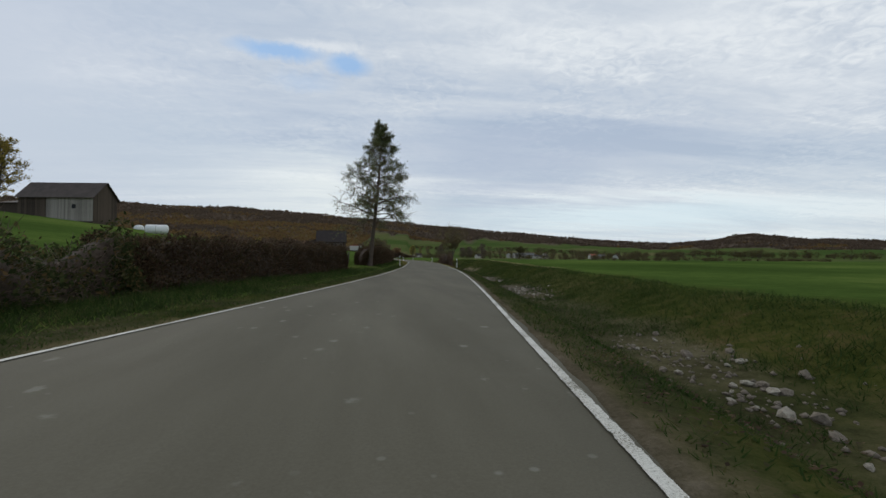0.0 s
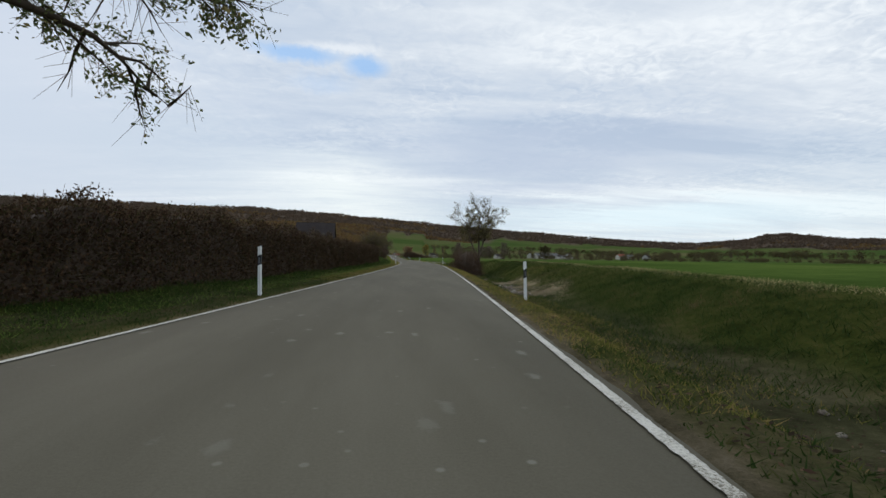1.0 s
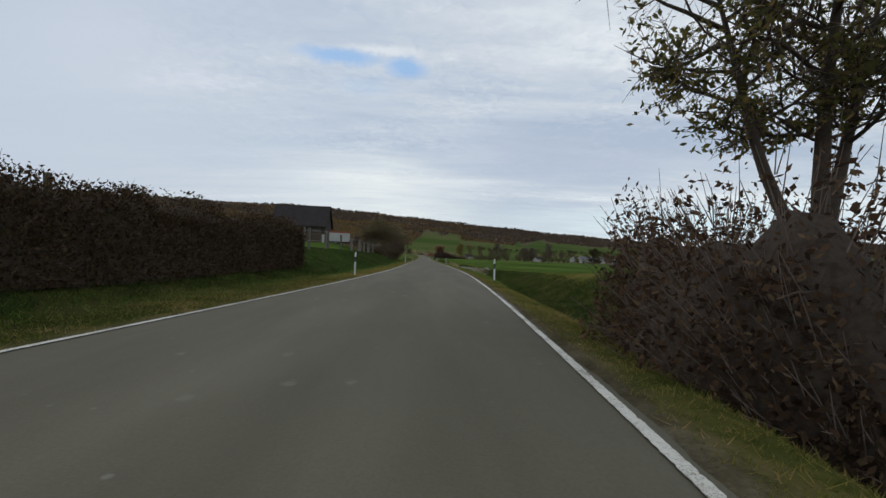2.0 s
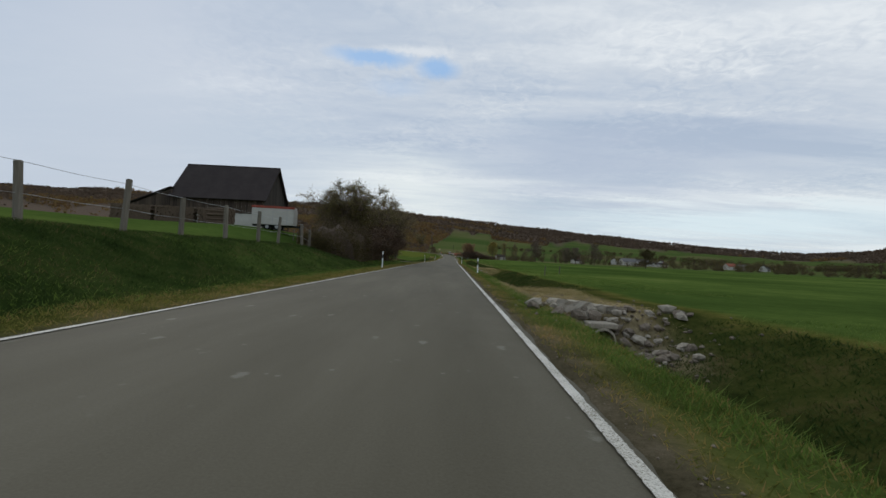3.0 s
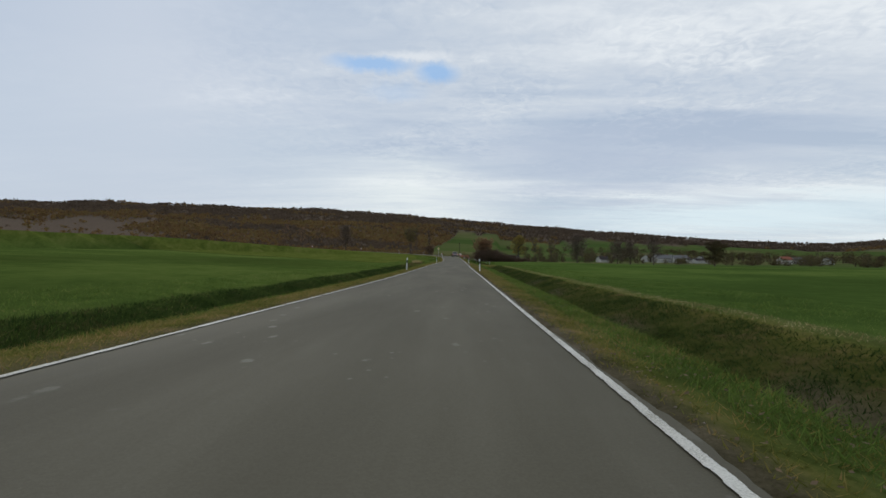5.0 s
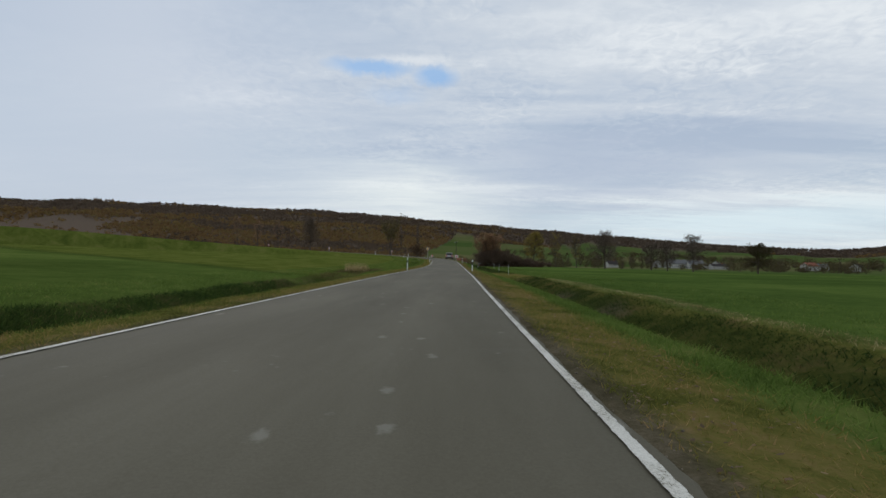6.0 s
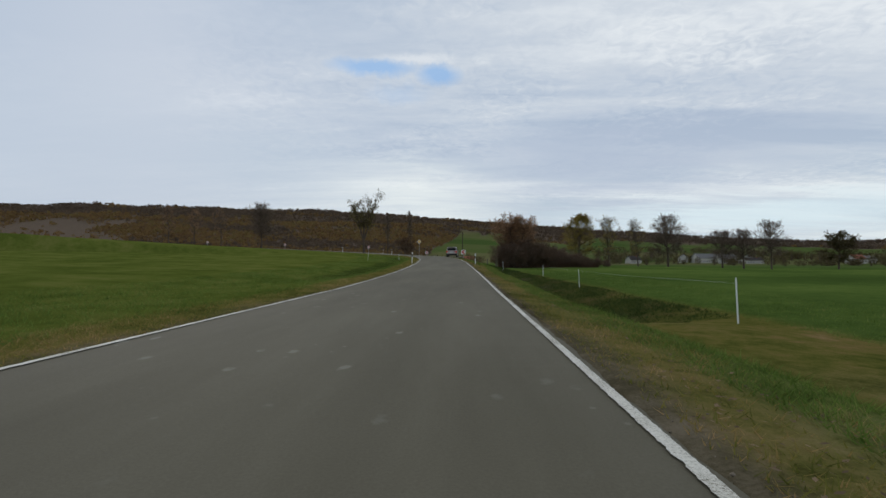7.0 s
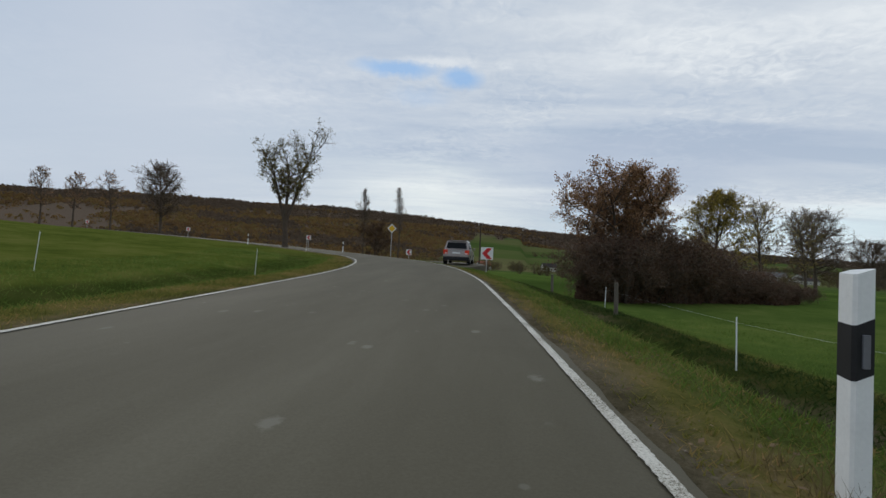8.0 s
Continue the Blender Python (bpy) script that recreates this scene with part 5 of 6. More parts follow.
def barn():
    """The barn with a steep dark roof, boarded gable and a lean-to."""
    rng = random.Random(7)
    L, D, eave, ridge = 9.7, 6.8, 3.7, 7.4
    ob = thing("barn", "old timber barn with a steep dark roof and boarded gable", "barn", at=pose(-15.9, 170.6, 2.4, 0, 0, 2))
    part("front_wall", boxed(0.1, L - 0.1, -D / 2, -D / 2 + 0.2, -0.6, eave), PLASTER, ob, "pale plastered front wall")
    part("back_wall", boxed(0.1, L - 0.1, D / 2 - 0.2, D / 2, -0.6, eave), BOARD, ob)
    for x in (0.0, L - 0.2):
        part("gable_wall", prism([(-D / 2 + 0.01, -0.6), (D / 2 - 0.01, -0.6), (D / 2 - 0.01, eave), (0, ridge - 0.1), (-D / 2 + 0.01, eave)], 0.16, "x"), BOARD, ob).location.x = x + 0.1
    slope = lambda y: ridge - 0.1 - abs(y) * (ridge - eave) / (D / 2)
    end_boards(ob, "board", -D / 2, D / 2, L + 0.02, -0.3, slope, BOARD_DARK, rng)
    boards(ob, "board", 0.1, L - 0.1, -D / 2 - 0.02, 1.9, eave, BOARD, rng, 0.24)
    e = 0.35
    run = (ridge - eave) / (D / 2)
    roof_slab(ob, "roof", [(-e, -D / 2 - e, eave - e * run), (L + e, -D / 2 - e, eave - e * run), (L + e, 0, ridge), (-e, 0, ridge)], 0.08, ROOF_DARK, 0)
    roof_slab(ob, "roof", [(L + e, D / 2 + e, eave - e * run), (-e, D / 2 + e, eave - e * run), (-e, 0, ridge), (L + e, 0, ridge)], 0.08, ROOF_DARK, 0)
    part("ridge_cap", rod(bmesh.new(), (-e, 0, ridge + 0.06), (L + e, 0, ridge + 0.06), 0.10, sides=8), ROOF_DARK, ob)
    for y, s in ((-1, -1), (1, 1)):
        bm = bmesh.new()
        a, b = Vector((L + e + 0.02, s * (D / 2 + e), eave - e * run)), Vector((L + e + 0.02, 0, ridge))
        vs = [bm.verts.new(v) for v in (a, b, b - Vector((0, 0, 0.2)), a - Vector((0, 0, 0.2)))]
        f = bm.faces.new(vs)
        bmesh.ops.solidify(bm, geom=[f], thickness=0.04)
        part("bargeboard", bm, BOARD, ob)
    # the lean-to on the far end
    roof_slab(ob, "lean_to_roof", [(-4.6, -D / 2 - 0.2, 2.5), (-4.6, D / 2, 2.5), (-0.1, D / 2, 4.4), (-0.1, -D / 2 - 0.2, 4.4)], 0.08, ROOF_DARK, 0)
    part("lean_to_wall", boxed(-4.4, -4.25, -D / 2, D / 2, -0.6, 2.5), BOARD, ob)
    boards(ob, "board", -4.4, 0.0, -D / 2, -0.3, 2.5, BOARD, rng, 0.26, top=lambda x: 4.3 + x * 0.42)
    # an open shed roof against the gable
    roof_slab(ob, "porch_roof", [(L + 0.3, -2.4, 1.55), (L + 2.4, -2.4, 1.35), (L + 2.4, 2.2, 1.7), (L + 0.3, 2.2, 1.95)], 0.06, BOARD, 0)
    for y in (-2.2, 2.0):
        part("porch_post", boxed(L + 2.2, L + 2.32, y - 0.06, y + 0.06, -0.4, 1.42), BOARD, ob)
    for k in range(3):
        part("rail", boxed(L + 0.3, L + 2.35, -2.32, -2.28, 0.35 + 0.4 * k, 0.45 + 0.4 * k), BOARD, ob)
    return ob


def trailer():
    ob = thing("trailer", "pale box trailer with a rust-red roof rim parked in the yard", "trailer", at=pose(-2.4, 161.3, gz(-2.4, 161.3), 0, 0, 8))
    L, W = 3.7, 1.7
    part("box", prism([(-W / 2, 0.45), (W / 2, 0.45), (W / 2, 1.85), (W / 2 - 0.35, 2.12), (-W / 2 + 0.1, 2.12), (-W / 2, 2.0)], L, "x", 0.02), PLASTER, ob, "pale painted panels")
    part("roof_rim", boxed(-L / 2 - 0.02, L / 2 + 0.02, -W / 2 - 0.03, -W / 2 + 0.12, 1.93, 2.10, 0.02), RUST, ob, "rust-red rim")
    part("roof_sheet", boxed(-L / 2, L / 2, -W / 2 + 0.10, W / 2 - 0.36, 2.10, 2.15, 0.01), RUST, ob)
    part("end_door", boxed(L / 2, L / 2 + 0.03, -0.55, 0.4, 0.6, 1.85, 0.01), PLASTER, ob)
    for x in (-0.62, 0.0, 0.62):
        part("panel_strip", boxed(x * 2 - 0.02, x * 2 + 0.02, -W / 2 - 0.012, -W / 2 + 0.01, 0.46, 1.93), METAL, ob)
    part("chassis", boxed(-L / 2, L / 2 + 0.7, -0.5, 0.5, 0.3, 0.45, 0.02), CAR_TRIM, ob)
    for x in (-0.5, 0.35):
        for y in (-W / 2 + 0.08, W / 2 - 0.2):
            w = part("wheel", rod(bmesh.new(), (x, y, 0.27), (x, y + 0.16, 0.27), 0.28, sides=20), RUBBER, ob)
            part("rim", rod(bmesh.new(), (x, y - 0.01, 0.27), (x, y + 0.17, 0.27), 0.15, sides=14), METAL, w)
    return ob


def log_pile(x, y, turn, wide, rows, length, seed, ends=True):
    """Cut logs stacked in rows, each a piece."""
    rng = random.Random(seed)
    ob = thing("log_pile", "stacked cut firewood logs in the barn yard", "log pile", "log piles", at=pose(x, y, gz(x, y), 0, 0, turn))
    shapes = []
    for k in range(6):
        bm = rod(bmesh.new(), (0, -length / 2 * rng.uniform(0.93, 1.0), 0), (0, length / 2 * rng.uniform(0.93, 1.0), 0), 0.105 * rng.uniform(0.85, 1.15), 0.105 * rng.uniform(0.8, 1.1), 9)
        for v in bm.verts:
            v.co.x *= rng.uniform(0.9, 1.1)
            v.co.z *= rng.uniform(0.9, 1.1)
        me = bpy.data.meshes.new("log")
        bm.to_mesh(me)
        bm.free()
        me.materials.append(LOG_END)
        shapes.append(me)
    for r in range(rows):
        n = int(wide / 0.2) - (r % 2)
        for k in range(n):
            o = child("log", rng.choice(shapes), ob)
            o.matrix_local = pose((k + 0.5 * (r % 2)) * 0.2 - wide / 2 + rng.uniform(-0.02, 0.02), rng.uniform(-0.05, 0.05), 0.09 + r * 0.172 + rng.uniform(-0.015, 0.015), rng.uniform(-2, 2), rng.uniform(0, 360), rng.uniform(-3, 3))
    return ob


def old_shed():
    rng = random.Random(9)
    L, D, eave, ridge = 11.6, 5.2, 3.6, 6.0
    gx, gy = -51.3, 84.5
    ob = thing("shed", "weathered board shed with a brown gable roof", "shed", at=pose(gx, gy, gz(gx + 6, gy) - 0.1, 0, 0, -9))
    part("front_wall", boxed(0.05, L - 0.05, 0.03, 0.13, -0.8, eave), BOARD, ob)
    part("back_wall", boxed(0.05, L - 0.05, D - 0.13, D - 0.03, -0.8, eave), BOARD, ob)
    for x in (0.08, L - 0.08):
        part("gable_wall", prism([(0.05, -0.8), (D - 0.05, -0.8), (D - 0.05, eave), (D / 2, ridge - 0.1), (0.05, eave)], 0.1, "x"), BOARD, ob).location.x = x
    boards(ob, "board", 0.0, L * 0.38, 0.0, -0.3, eave, BOARD, rng, 0.28)
    boards(ob, "board", L * 0.38, L, 0.0, -0.3, eave - 0.1, BOARD_PALE, rng, 0.28)
    end_boards(ob, "board", 0.0, D, L + 0.01, -0.3, lambda y: ridge - 0.15 - abs(y - D / 2) * (ridge - eave) / (D / 2), BOARD, rng, 0.24)
    run, e = (ridge - eave) / (D / 2), 0.35
    roof_slab(ob, "roof", [(-e, -e, eave - e * run), (L + e, -e, eave - e * run), (L + e, D / 2, ridge), (-e, D / 2, ridge)], 0.07, ROOF_BROWN, 0)
    roof_slab(ob, "roof", [(L + e, D + e, eave - e * run), (-e, D + e, eave - e * run), (-e, D / 2, ridge), (L + e, D / 2, ridge)], 0.07, ROOF_BROWN, 0)
    part("hatch", boxed(L * 0.72, L * 0.72 + 0.6, -0.05, -0.018, 1.7, 2.35), CAR_TRIM, ob, "small dark hatch")
    part("plinth", boxed(-0.05, L * 0.36, -0.12, -0.03, -0.8, 0.12), PLASTER, ob, "whitish plinth")
    # lower wing
    part("side_wing", boxed(-3.4, -0.05, 0.6, D - 0.6, -0.8, 2.6), BOARD, ob)
    roof_slab(ob, "wing_roof", [(-3.7, 0.3, 2.5), (-0.05, 0.3, 2.5), (-0.05, D - 0.4, 3.4), (-3.7, D - 0.4, 3.4)], 0.07, ROOF_BROWN, 0)
    return ob


def wrapped_bale(x, y, r, w, turn, label):
    ob = thing("wrapped_bale", label, "bale", "wrapped bales", at=pose(x, y, gz(x, y), 0, 0, turn))
    bm = rod(bmesh.new(), (-w / 2, 0, r * 0.95), (w / 2, 0, r * 0.95), r, sides=20)
    bmesh.ops.bevel(bm, geom=[e for e in bm.edges if abs(e.verts[0].co.x - e.verts[1].co.x) < 0.01], offset=0.12, segments=2, affect="EDGES")
    part("bale_wrap", bm, POST_WHITE, ob, smooth=True)
    part("wrap_seam", rod(bmesh.new(), (-0.03, 0, r * 0.95), (0.03, 0, r * 0.95), r * 1.01, sides=20), PLASTER, ob)
    return ob


barn()
trailer()
log_pile(-7.4, 160.6, 6, 3.0, 9, 1.0, 1)
log_pile(-10.8, 160.2, 6, 3.4, 9, 1.0, 2)
log_pile(-14.6, 160.0, 4, 3.6, 9, 1.0, 3)
log_pile(-5.6, 157.8, 96, 1.3, 8, 2.0, 4)
for k, (lx, ly) in enumerate(((-88.0, 402.0), (-97.0, 400.0), (-106.0, 401.0))):
    log_pile(lx, ly, 60, 7.0, 7, 4.0, 20 + k)
old_shed()
wrapped_bale(-43.0, 104.0, 0.75, 1.3, 80, "white wrapped round bale in a field")
wrapped_bale(-26.0, 71.5, 0.62, 2.6, 8, "long whitish wrapped bale lying in a field")


# ---- fences ----
def fence(label, places, height, thick, rail=True, wires=(0.45, 0.95), mat=None, top=None, seed=1, group="", wire_r=0.006):
    """Posts at the places and wires between them; a post whose top is given stands to that height."""
    rng = random.Random(seed)
    ob = thing("fence", label, "fence", group)
    tops = []
    for k, (x, y) in enumerate(places):
        h, t = height * rng.uniform(0.93, 1.08), thick * rng.uniform(0.85, 1.15)
        g = gz(x, y)
        bm = bmesh.new()
        rod(bm, (0, 0, -0.3), (0, 0, h), t, t * 0.92, 9)
        bmesh.ops.bevel(bm, geom=[e for e in bm.edges if min(e.verts[0].co.z, e.verts[1].co.z) > h - 0.01], offset=t * 0.25, segments=1, affect="EDGES")
        p = part("post", bm, mat or FENCE_WOOD, ob)
        p.matrix_world = pose(x, y, g, rng.uniform(-4, 4), rng.uniform(-4, 4), rng.uniform(0, 360))
        tops.append(Vector((x, y, g)))
    for z in wires:
        for a, b in zip(tops[:-1], tops[1:]):
            bm = bmesh.new()
            mid = (a + b) / 2 + Vector((0, 0, z * height - 0.03))
            rod(bm, a + Vector((0, 0, z * height)), mid, wire_r, sides=4)
            rod(bm, mid, b + Vector((0, 0, z * height)), wire_r, sides=4)
            part("wire", bm, METAL if mat is None else mat, ob)
    return ob


def row(ss, o):
    return [tuple(float(v) for v in road(s, o + 0.25 * math.sin(s))[:2]) for s in ss]


fence("weathered round wooden posts with slack wire on a grassy bank", row([109.2, 112.1, 115.0, 118.0, 120.9, 123.8, 126.6, 129.7, 132.4, 135.3, 138.2, 141.1, 144.0, 146.9, 149.6], -7.6), 1.36, 0.08, seed=2)
fence("tall weathered posts standing behind a hedge", row([66, 75, 84, 93], -8.6), 2.35, 0.10, seed=3, wires=())
fence("wooden pasture fence posts with wire in a gap between hedges", row([39.5, 44.2, 48.8, 53.0], -8.2), 1.15, 0.07, seed=4)
fence("small dense row of wooden stakes at a yard", [(2.2 - 0.45 * k, 158.0 + 0.35 * k) for k in range(6)], 1.0, 0.05, seed=5, wires=())
fence("thin white plastic stakes with electric fence rope", [(19.9, 283.0), (20.3, 297.0), (20.6, 309.0), (18.6, 320.4), (19.6, 332.0)], 0.88, 0.014, wires=(0.92,), mat=POST_WHITE, seed=6, wire_r=0.0011)
fence("thin white plastic stakes in a pasture", [(4.5, 321.5), (7.1, 326.3), (2.4, 343.0)], 0.88, 0.009, wires=(), mat=POST_WHITE, seed=7, wire_r=0.002)
fence("leaning weathered wooden posts by shrubs", [(18.4, 326.5), (17.8, 334.5)], 1.0, 0.06, seed=8, wires=())
fence("single weathered post in a meadow", [(21.6, 156.6), (24.5, 164.0)], 0.8, 0.045, seed=9, wires=())


# ---- signs and poles ----
def sign_post(parent, h, r=0.03):
    part("pole", rod(bmesh.new(), (0, 0.03, -0.3), (0, 0.03, h), r, sides=10), METAL, parent)


def chevron_sign(x, y, turn, size=0.5, h=1.35):
    ob = thing("chevron_sign", "square white bend sign with a red arrow on a steel pole", "road sign", "bend signs", at=pose(x, y, gz(x, y), 0, 0, turn))
    sign_post(ob, h)
    part("board", boxed(-size / 2, size / 2, -0.01, 0.01, h - size, h, 0.004), SIGN_WHITE, ob)
    k = size
    bm = prism([(-0.40 * k, 0.0), (0.0, 0.44 * k), (0.40 * k, 0.44 * k), (0.02 * k, 0.0), (0.40 * k, -0.44 * k), (0.0, -0.44 * k)], 0.012)
    part("arrow", bm, SIGN_RED, ob, "red arrow").location = (0, -0.018, h - size / 2)
    for z in (h - 0.1, h - size + 0.1):
        part("clamp", boxed(-0.05, 0.05, 0.01, 0.07, z - 0.02, z + 0.02), METAL, ob)
    return ob


def priority_sign(x, y, turn):
    ob = thing("priority_sign", "yellow diamond sign with a white border on a steel pole", "road sign", at=pose(x, y, gz(x, y), 0, 0, turn))
    h, k = 2.25, 0.36
    sign_post(ob, h + 0.1)
    part("board", prism([(-k, 0), (0, -k), (k, 0), (0, k)], 0.02), SIGN_WHITE, ob).location = (0, 0, h)
    k *= 0.72
    part("yellow_field", prism([(-k, 0), (0, -k), (k, 0), (0, k)], 0.012), SIGN_YELLOW, ob, "yellow field").location = (0, -0.018, h)
    for z in (h - 0.15, h + 0.08):
        part("clamp", boxed(-0.05, 0.05, 0.01, 0.07, z - 0.02, z + 0.02), METAL, ob)
    return ob


chevron_sign(14.6, 333.9, 6, 0.58, 1.3)
chevron_sign(8.6, 349.5, 20, 0.45, 1.3)
chevron_sign(-2.6, 356.8, 40, 0.45, 1.35)
chevron_sign(-22.5, 368.0, 50, 0.45, 1.3)
chevron_sign(-43.9, 376.6, 55, 0.45, 1.3)
priority_sign(7.6, 346.8, 8)
pole = thing("utility_pole", "dark wooden utility pole in the fields", "utility pole", at=pose(14.6, 374.0, gz(14.6, 374.0)))
part("pole", rod(bmesh.new(), (0, 0, -0.5), (0, 0, 6.6), 0.11, 0.08, 10), BOARD, pole)
part("crossarm", boxed(-0.35, 0.35, -0.05, 0.05, 6.25, 6.35, 0.01), BOARD, pole)
for dx_ in (-0.28, 0.28):
    part("insulator", rod(bmesh.new(), (dx_, 0, 6.35), (dx_, 0, 6.5), 0.04, 0.03, 8), POST_WHITE, pole)


# ---- the car on the road ----
def car(x, y, z, turn, tilt):
    ob = thing("car", "silver estate car with red tail lamps seen from behind", "car", at=pose(x, y, z, tilt, 0, turn))
    W, L = 0.76, 3.7
    # side outline, front to the right (+y), rear at y = 0
    low = [(0.02, 0.30), (0.0, 0.52), (0.03, 0.86), (0.10, 0.90), (2.35, 0.88), (3.35, 0.80), (L - 0.05, 0.62), (L, 0.36), (L - 0.1, 0.24), (0.15, 0.22)]
    bm = prism(low, W * 2, "x")
    bmesh.ops.bevel(bm, geom=[e for e in bm.edges if abs(e.verts[0].co.x - e.verts[1].co.x) < 0.001], offset=0.06, segments=3, affect="EDGES")
    part("body", bm, CAR_PAINT, ob, smooth=False)
    bm = bmesh.new()
    rings = [(0.08, 0.88, W - 0.04), (0.30, 1.36, W - 0.16), (0.55, 1.42, W - 0.18), (1.7, 1.42, W - 0.18), (2.0, 1.36, W - 0.17), (2.75, 0.88, W - 0.05)]
    sides = [[bm.verts.new((sx * w, yy, zz)) for yy, zz, w in rings] for sx in (-1, 1)]
    for s_ in sides:
        bm.faces.new(s_)
    for i in range(len(rings)):
        j = (i + 1) % len(rings)
        bm.faces.new((sides[0][i], sides[1][i], sides[1][j], sides[0][j]))
    bmesh.ops.recalc_face_normals(bm, faces=bm.faces)
    bmesh.ops.bevel(bm, geom=list(bm.edges), offset=0.035, segments=2, affect="EDGES")
    part("cabin", bm, CAR_PAINT, ob)
    glass = bmesh.new()
    vs = [glass.verts.new(v) for v in ((-0.60, 0.115, 0.94), (0.60, 0.115, 0.94), (0.53, 0.265, 1.285), (-0.53, 0.265, 1.285))]
    f = glass.faces.new(vs)
    bmesh.ops.solidify(glass, geom=[f], thickness=0.02)
    for v in glass.verts:
        v.co.y -= 0.012
    part("rear_window", glass, GLASS_DARK, ob, "dark rear window")
    for sx in (-1, 1):
        bm = bmesh.new()
        vs = [bm.verts.new(v) for v in ((sx * (W - 0.055), 0.32, 0.93), (sx * (W - 0.055), 2.45, 0.93), (sx * (W - 0.16), 1.95, 1.31), (sx * (W - 0.16), 0.50, 1.33))]
        f = bm.faces.new(vs)
        bmesh.ops.solidify(bm, geom=[f], thickness=0.02)
        for v in bm.verts:
            v.co.x += sx * 0.012
        part("side_window", bm, GLASS_DARK, ob, "dark side glass")
        lamp = part("tail_lamp", boxed(min(sx * 0.50, sx * 0.75), max(sx * 0.50, sx * 0.75), -0.015, 0.10, 0.60, 0.86, 0.02), LAMP_RED, ob, "red tail lamp")
        part("reverse_lamp", boxed(min(sx * 0.52, sx * 0.66), max(sx * 0.52, sx * 0.66), -0.022, 0.0, 0.63, 0.68, 0.004), SIGN_WHITE, lamp)
        part("mirror", boxed(min(sx * 0.78, sx * 0.92), max(sx * 0.78, sx * 0.92), 2.3, 2.4, 0.86, 0.98, 0.02), CAR_PAINT, ob)
        part("roof_rail", rod(bmesh.new(), (sx * 0.52, 0.5, 1.455), (sx * 0.52, 1.8, 1.455), 0.018, sides=8), CAR_TRIM, ob)
        for yy in (0.62, 2.98):
            wheel = part("wheel", rod(bmesh.new(), (sx * 0.60, yy, 0.28), (sx * 0.785, yy, 0.28), 0.28, sides=24), RUBBER, ob)
            part("rim", rod(bmesh.new(), (sx * 0.66, yy, 0.28), (sx * 0.795, yy, 0.28), 0.18, sides=16), METAL, wheel)
    part("bumper", boxed(-0.75, 0.75, -0.06, 0.12, 0.26, 0.46, 0.04), CAR_TRIM, ob, "dark rear bumper")
    part("plate", boxed(-0.22, 0.22, -0.035, 0.0, 0.64, 0.74, 0.004), SIGN_WHITE, ob, "pale number plate")
    part("handle_strip", boxed(-0.30, 0.30, -0.03, 0.02, 0.80, 0.84, 0.008), METAL, ob)
    part("spoiler", boxed(-0.52, 0.52, 0.20, 0.42, 1.375, 1.415, 0.012), CAR_PAINT, ob)
    part("exhaust", rod(bmesh.new(), (-0.45, -0.05, 0.25), (-0.45, 0.2, 0.25), 0.03, sides=10), METAL, ob)
    return ob


CAR_X, CAR_Y = 12.95, 338.6
car(CAR_X, CAR_Y, 1.79, -4, 2.0)
apron = bmesh.new()
ring = []
for k in range(24):
    a = k / 24 * 2 * math.pi
    px, py = 12.0 + (2.6 + 0.3 * math.sin(3 * a)) * math.cos(a), 340.0 + (5.2 + 0.4 * math.cos(2 * a)) * math.sin(a)
    ring.append(apron.verts.new((px, py, 1.775 + (py - CAR_Y) * 0.035)))
apron.faces.new(ring)
ext = bmesh.ops.extrude_face_region(apron, geom=list(apron.faces))
for v in [g for g in ext["geom"] if isinstance(g, bmesh.types.BMVert)]:
    v.co.z -= 0.5
bmesh.ops.recalc_face_normals(apron, faces=apron.faces)
me = bpy.data.meshes.new("field_entrance")
apron.to_mesh(me)
apron.free()
me.materials.append(ASPHALT)
tagged(new("road_apron", me), "paved widening of the road at the bend", "road", kind="structure")


# ---- stones, culverts ----
def stone_meshes(n, seed, mat=None):
    rng = random.Random(seed)
    out = []
    for _ in range(n):
        bm = bmesh.new()
        bmesh.ops.create_icosphere(bm, subdivisions=1, radius=1.0)
        sq = (rng.uniform(0.7, 1.2), rng.uniform(0.7, 1.2), rng.uniform(0.4, 0.75))
        for v in bm.verts:
            k = rng.uniform(0.72, 1.15)
            v.co = Vector((v.co.x * sq[0] * k, v.co.y * sq[1] * k, v.co.z * sq[2] * k))
        me = bpy.data.meshes.new("stone")
        bm.to_mesh(me)
        bm.free()
        me.materials.append(mat or STONE)
        out.append(me)
    return out


STONES = stone_meshes(9, 3)
STONES_PALE = stone_meshes(5, 8, CONCRETE)


def stones(label, count, s0, s1, e_mid, e_var, sizes, seed, gather=None):
    rng = random.Random(seed)
    ob = thing("stone_bed", label, "stones")
    for _ in range(count):
        s = rng.uniform(s0, s1)
        if gather:
            s = min(s1, max(s0, rng.choice(gather) + rng.gauss(0, 1.4)))
        o = HALF + e_mid + rng.gauss(0, e_var)
        x, y, _z = (float(v) for v in road(s, o))
        k = sizes[0] + (sizes[1] - sizes[0]) * rng.random() ** 2.2
        st = child("stone", rng.choice(STONES if rng.random() < 0.6 else STONES_PALE), ob)
        st.matrix_world = pose(x, y, gz(x, y) + 0.3 * k, rng.uniform(-25, 25), rng.uniform(-25, 25), rng.uniform(0, 360)) @ Matrix.Diagonal((k, k, k, 1))
    return ob


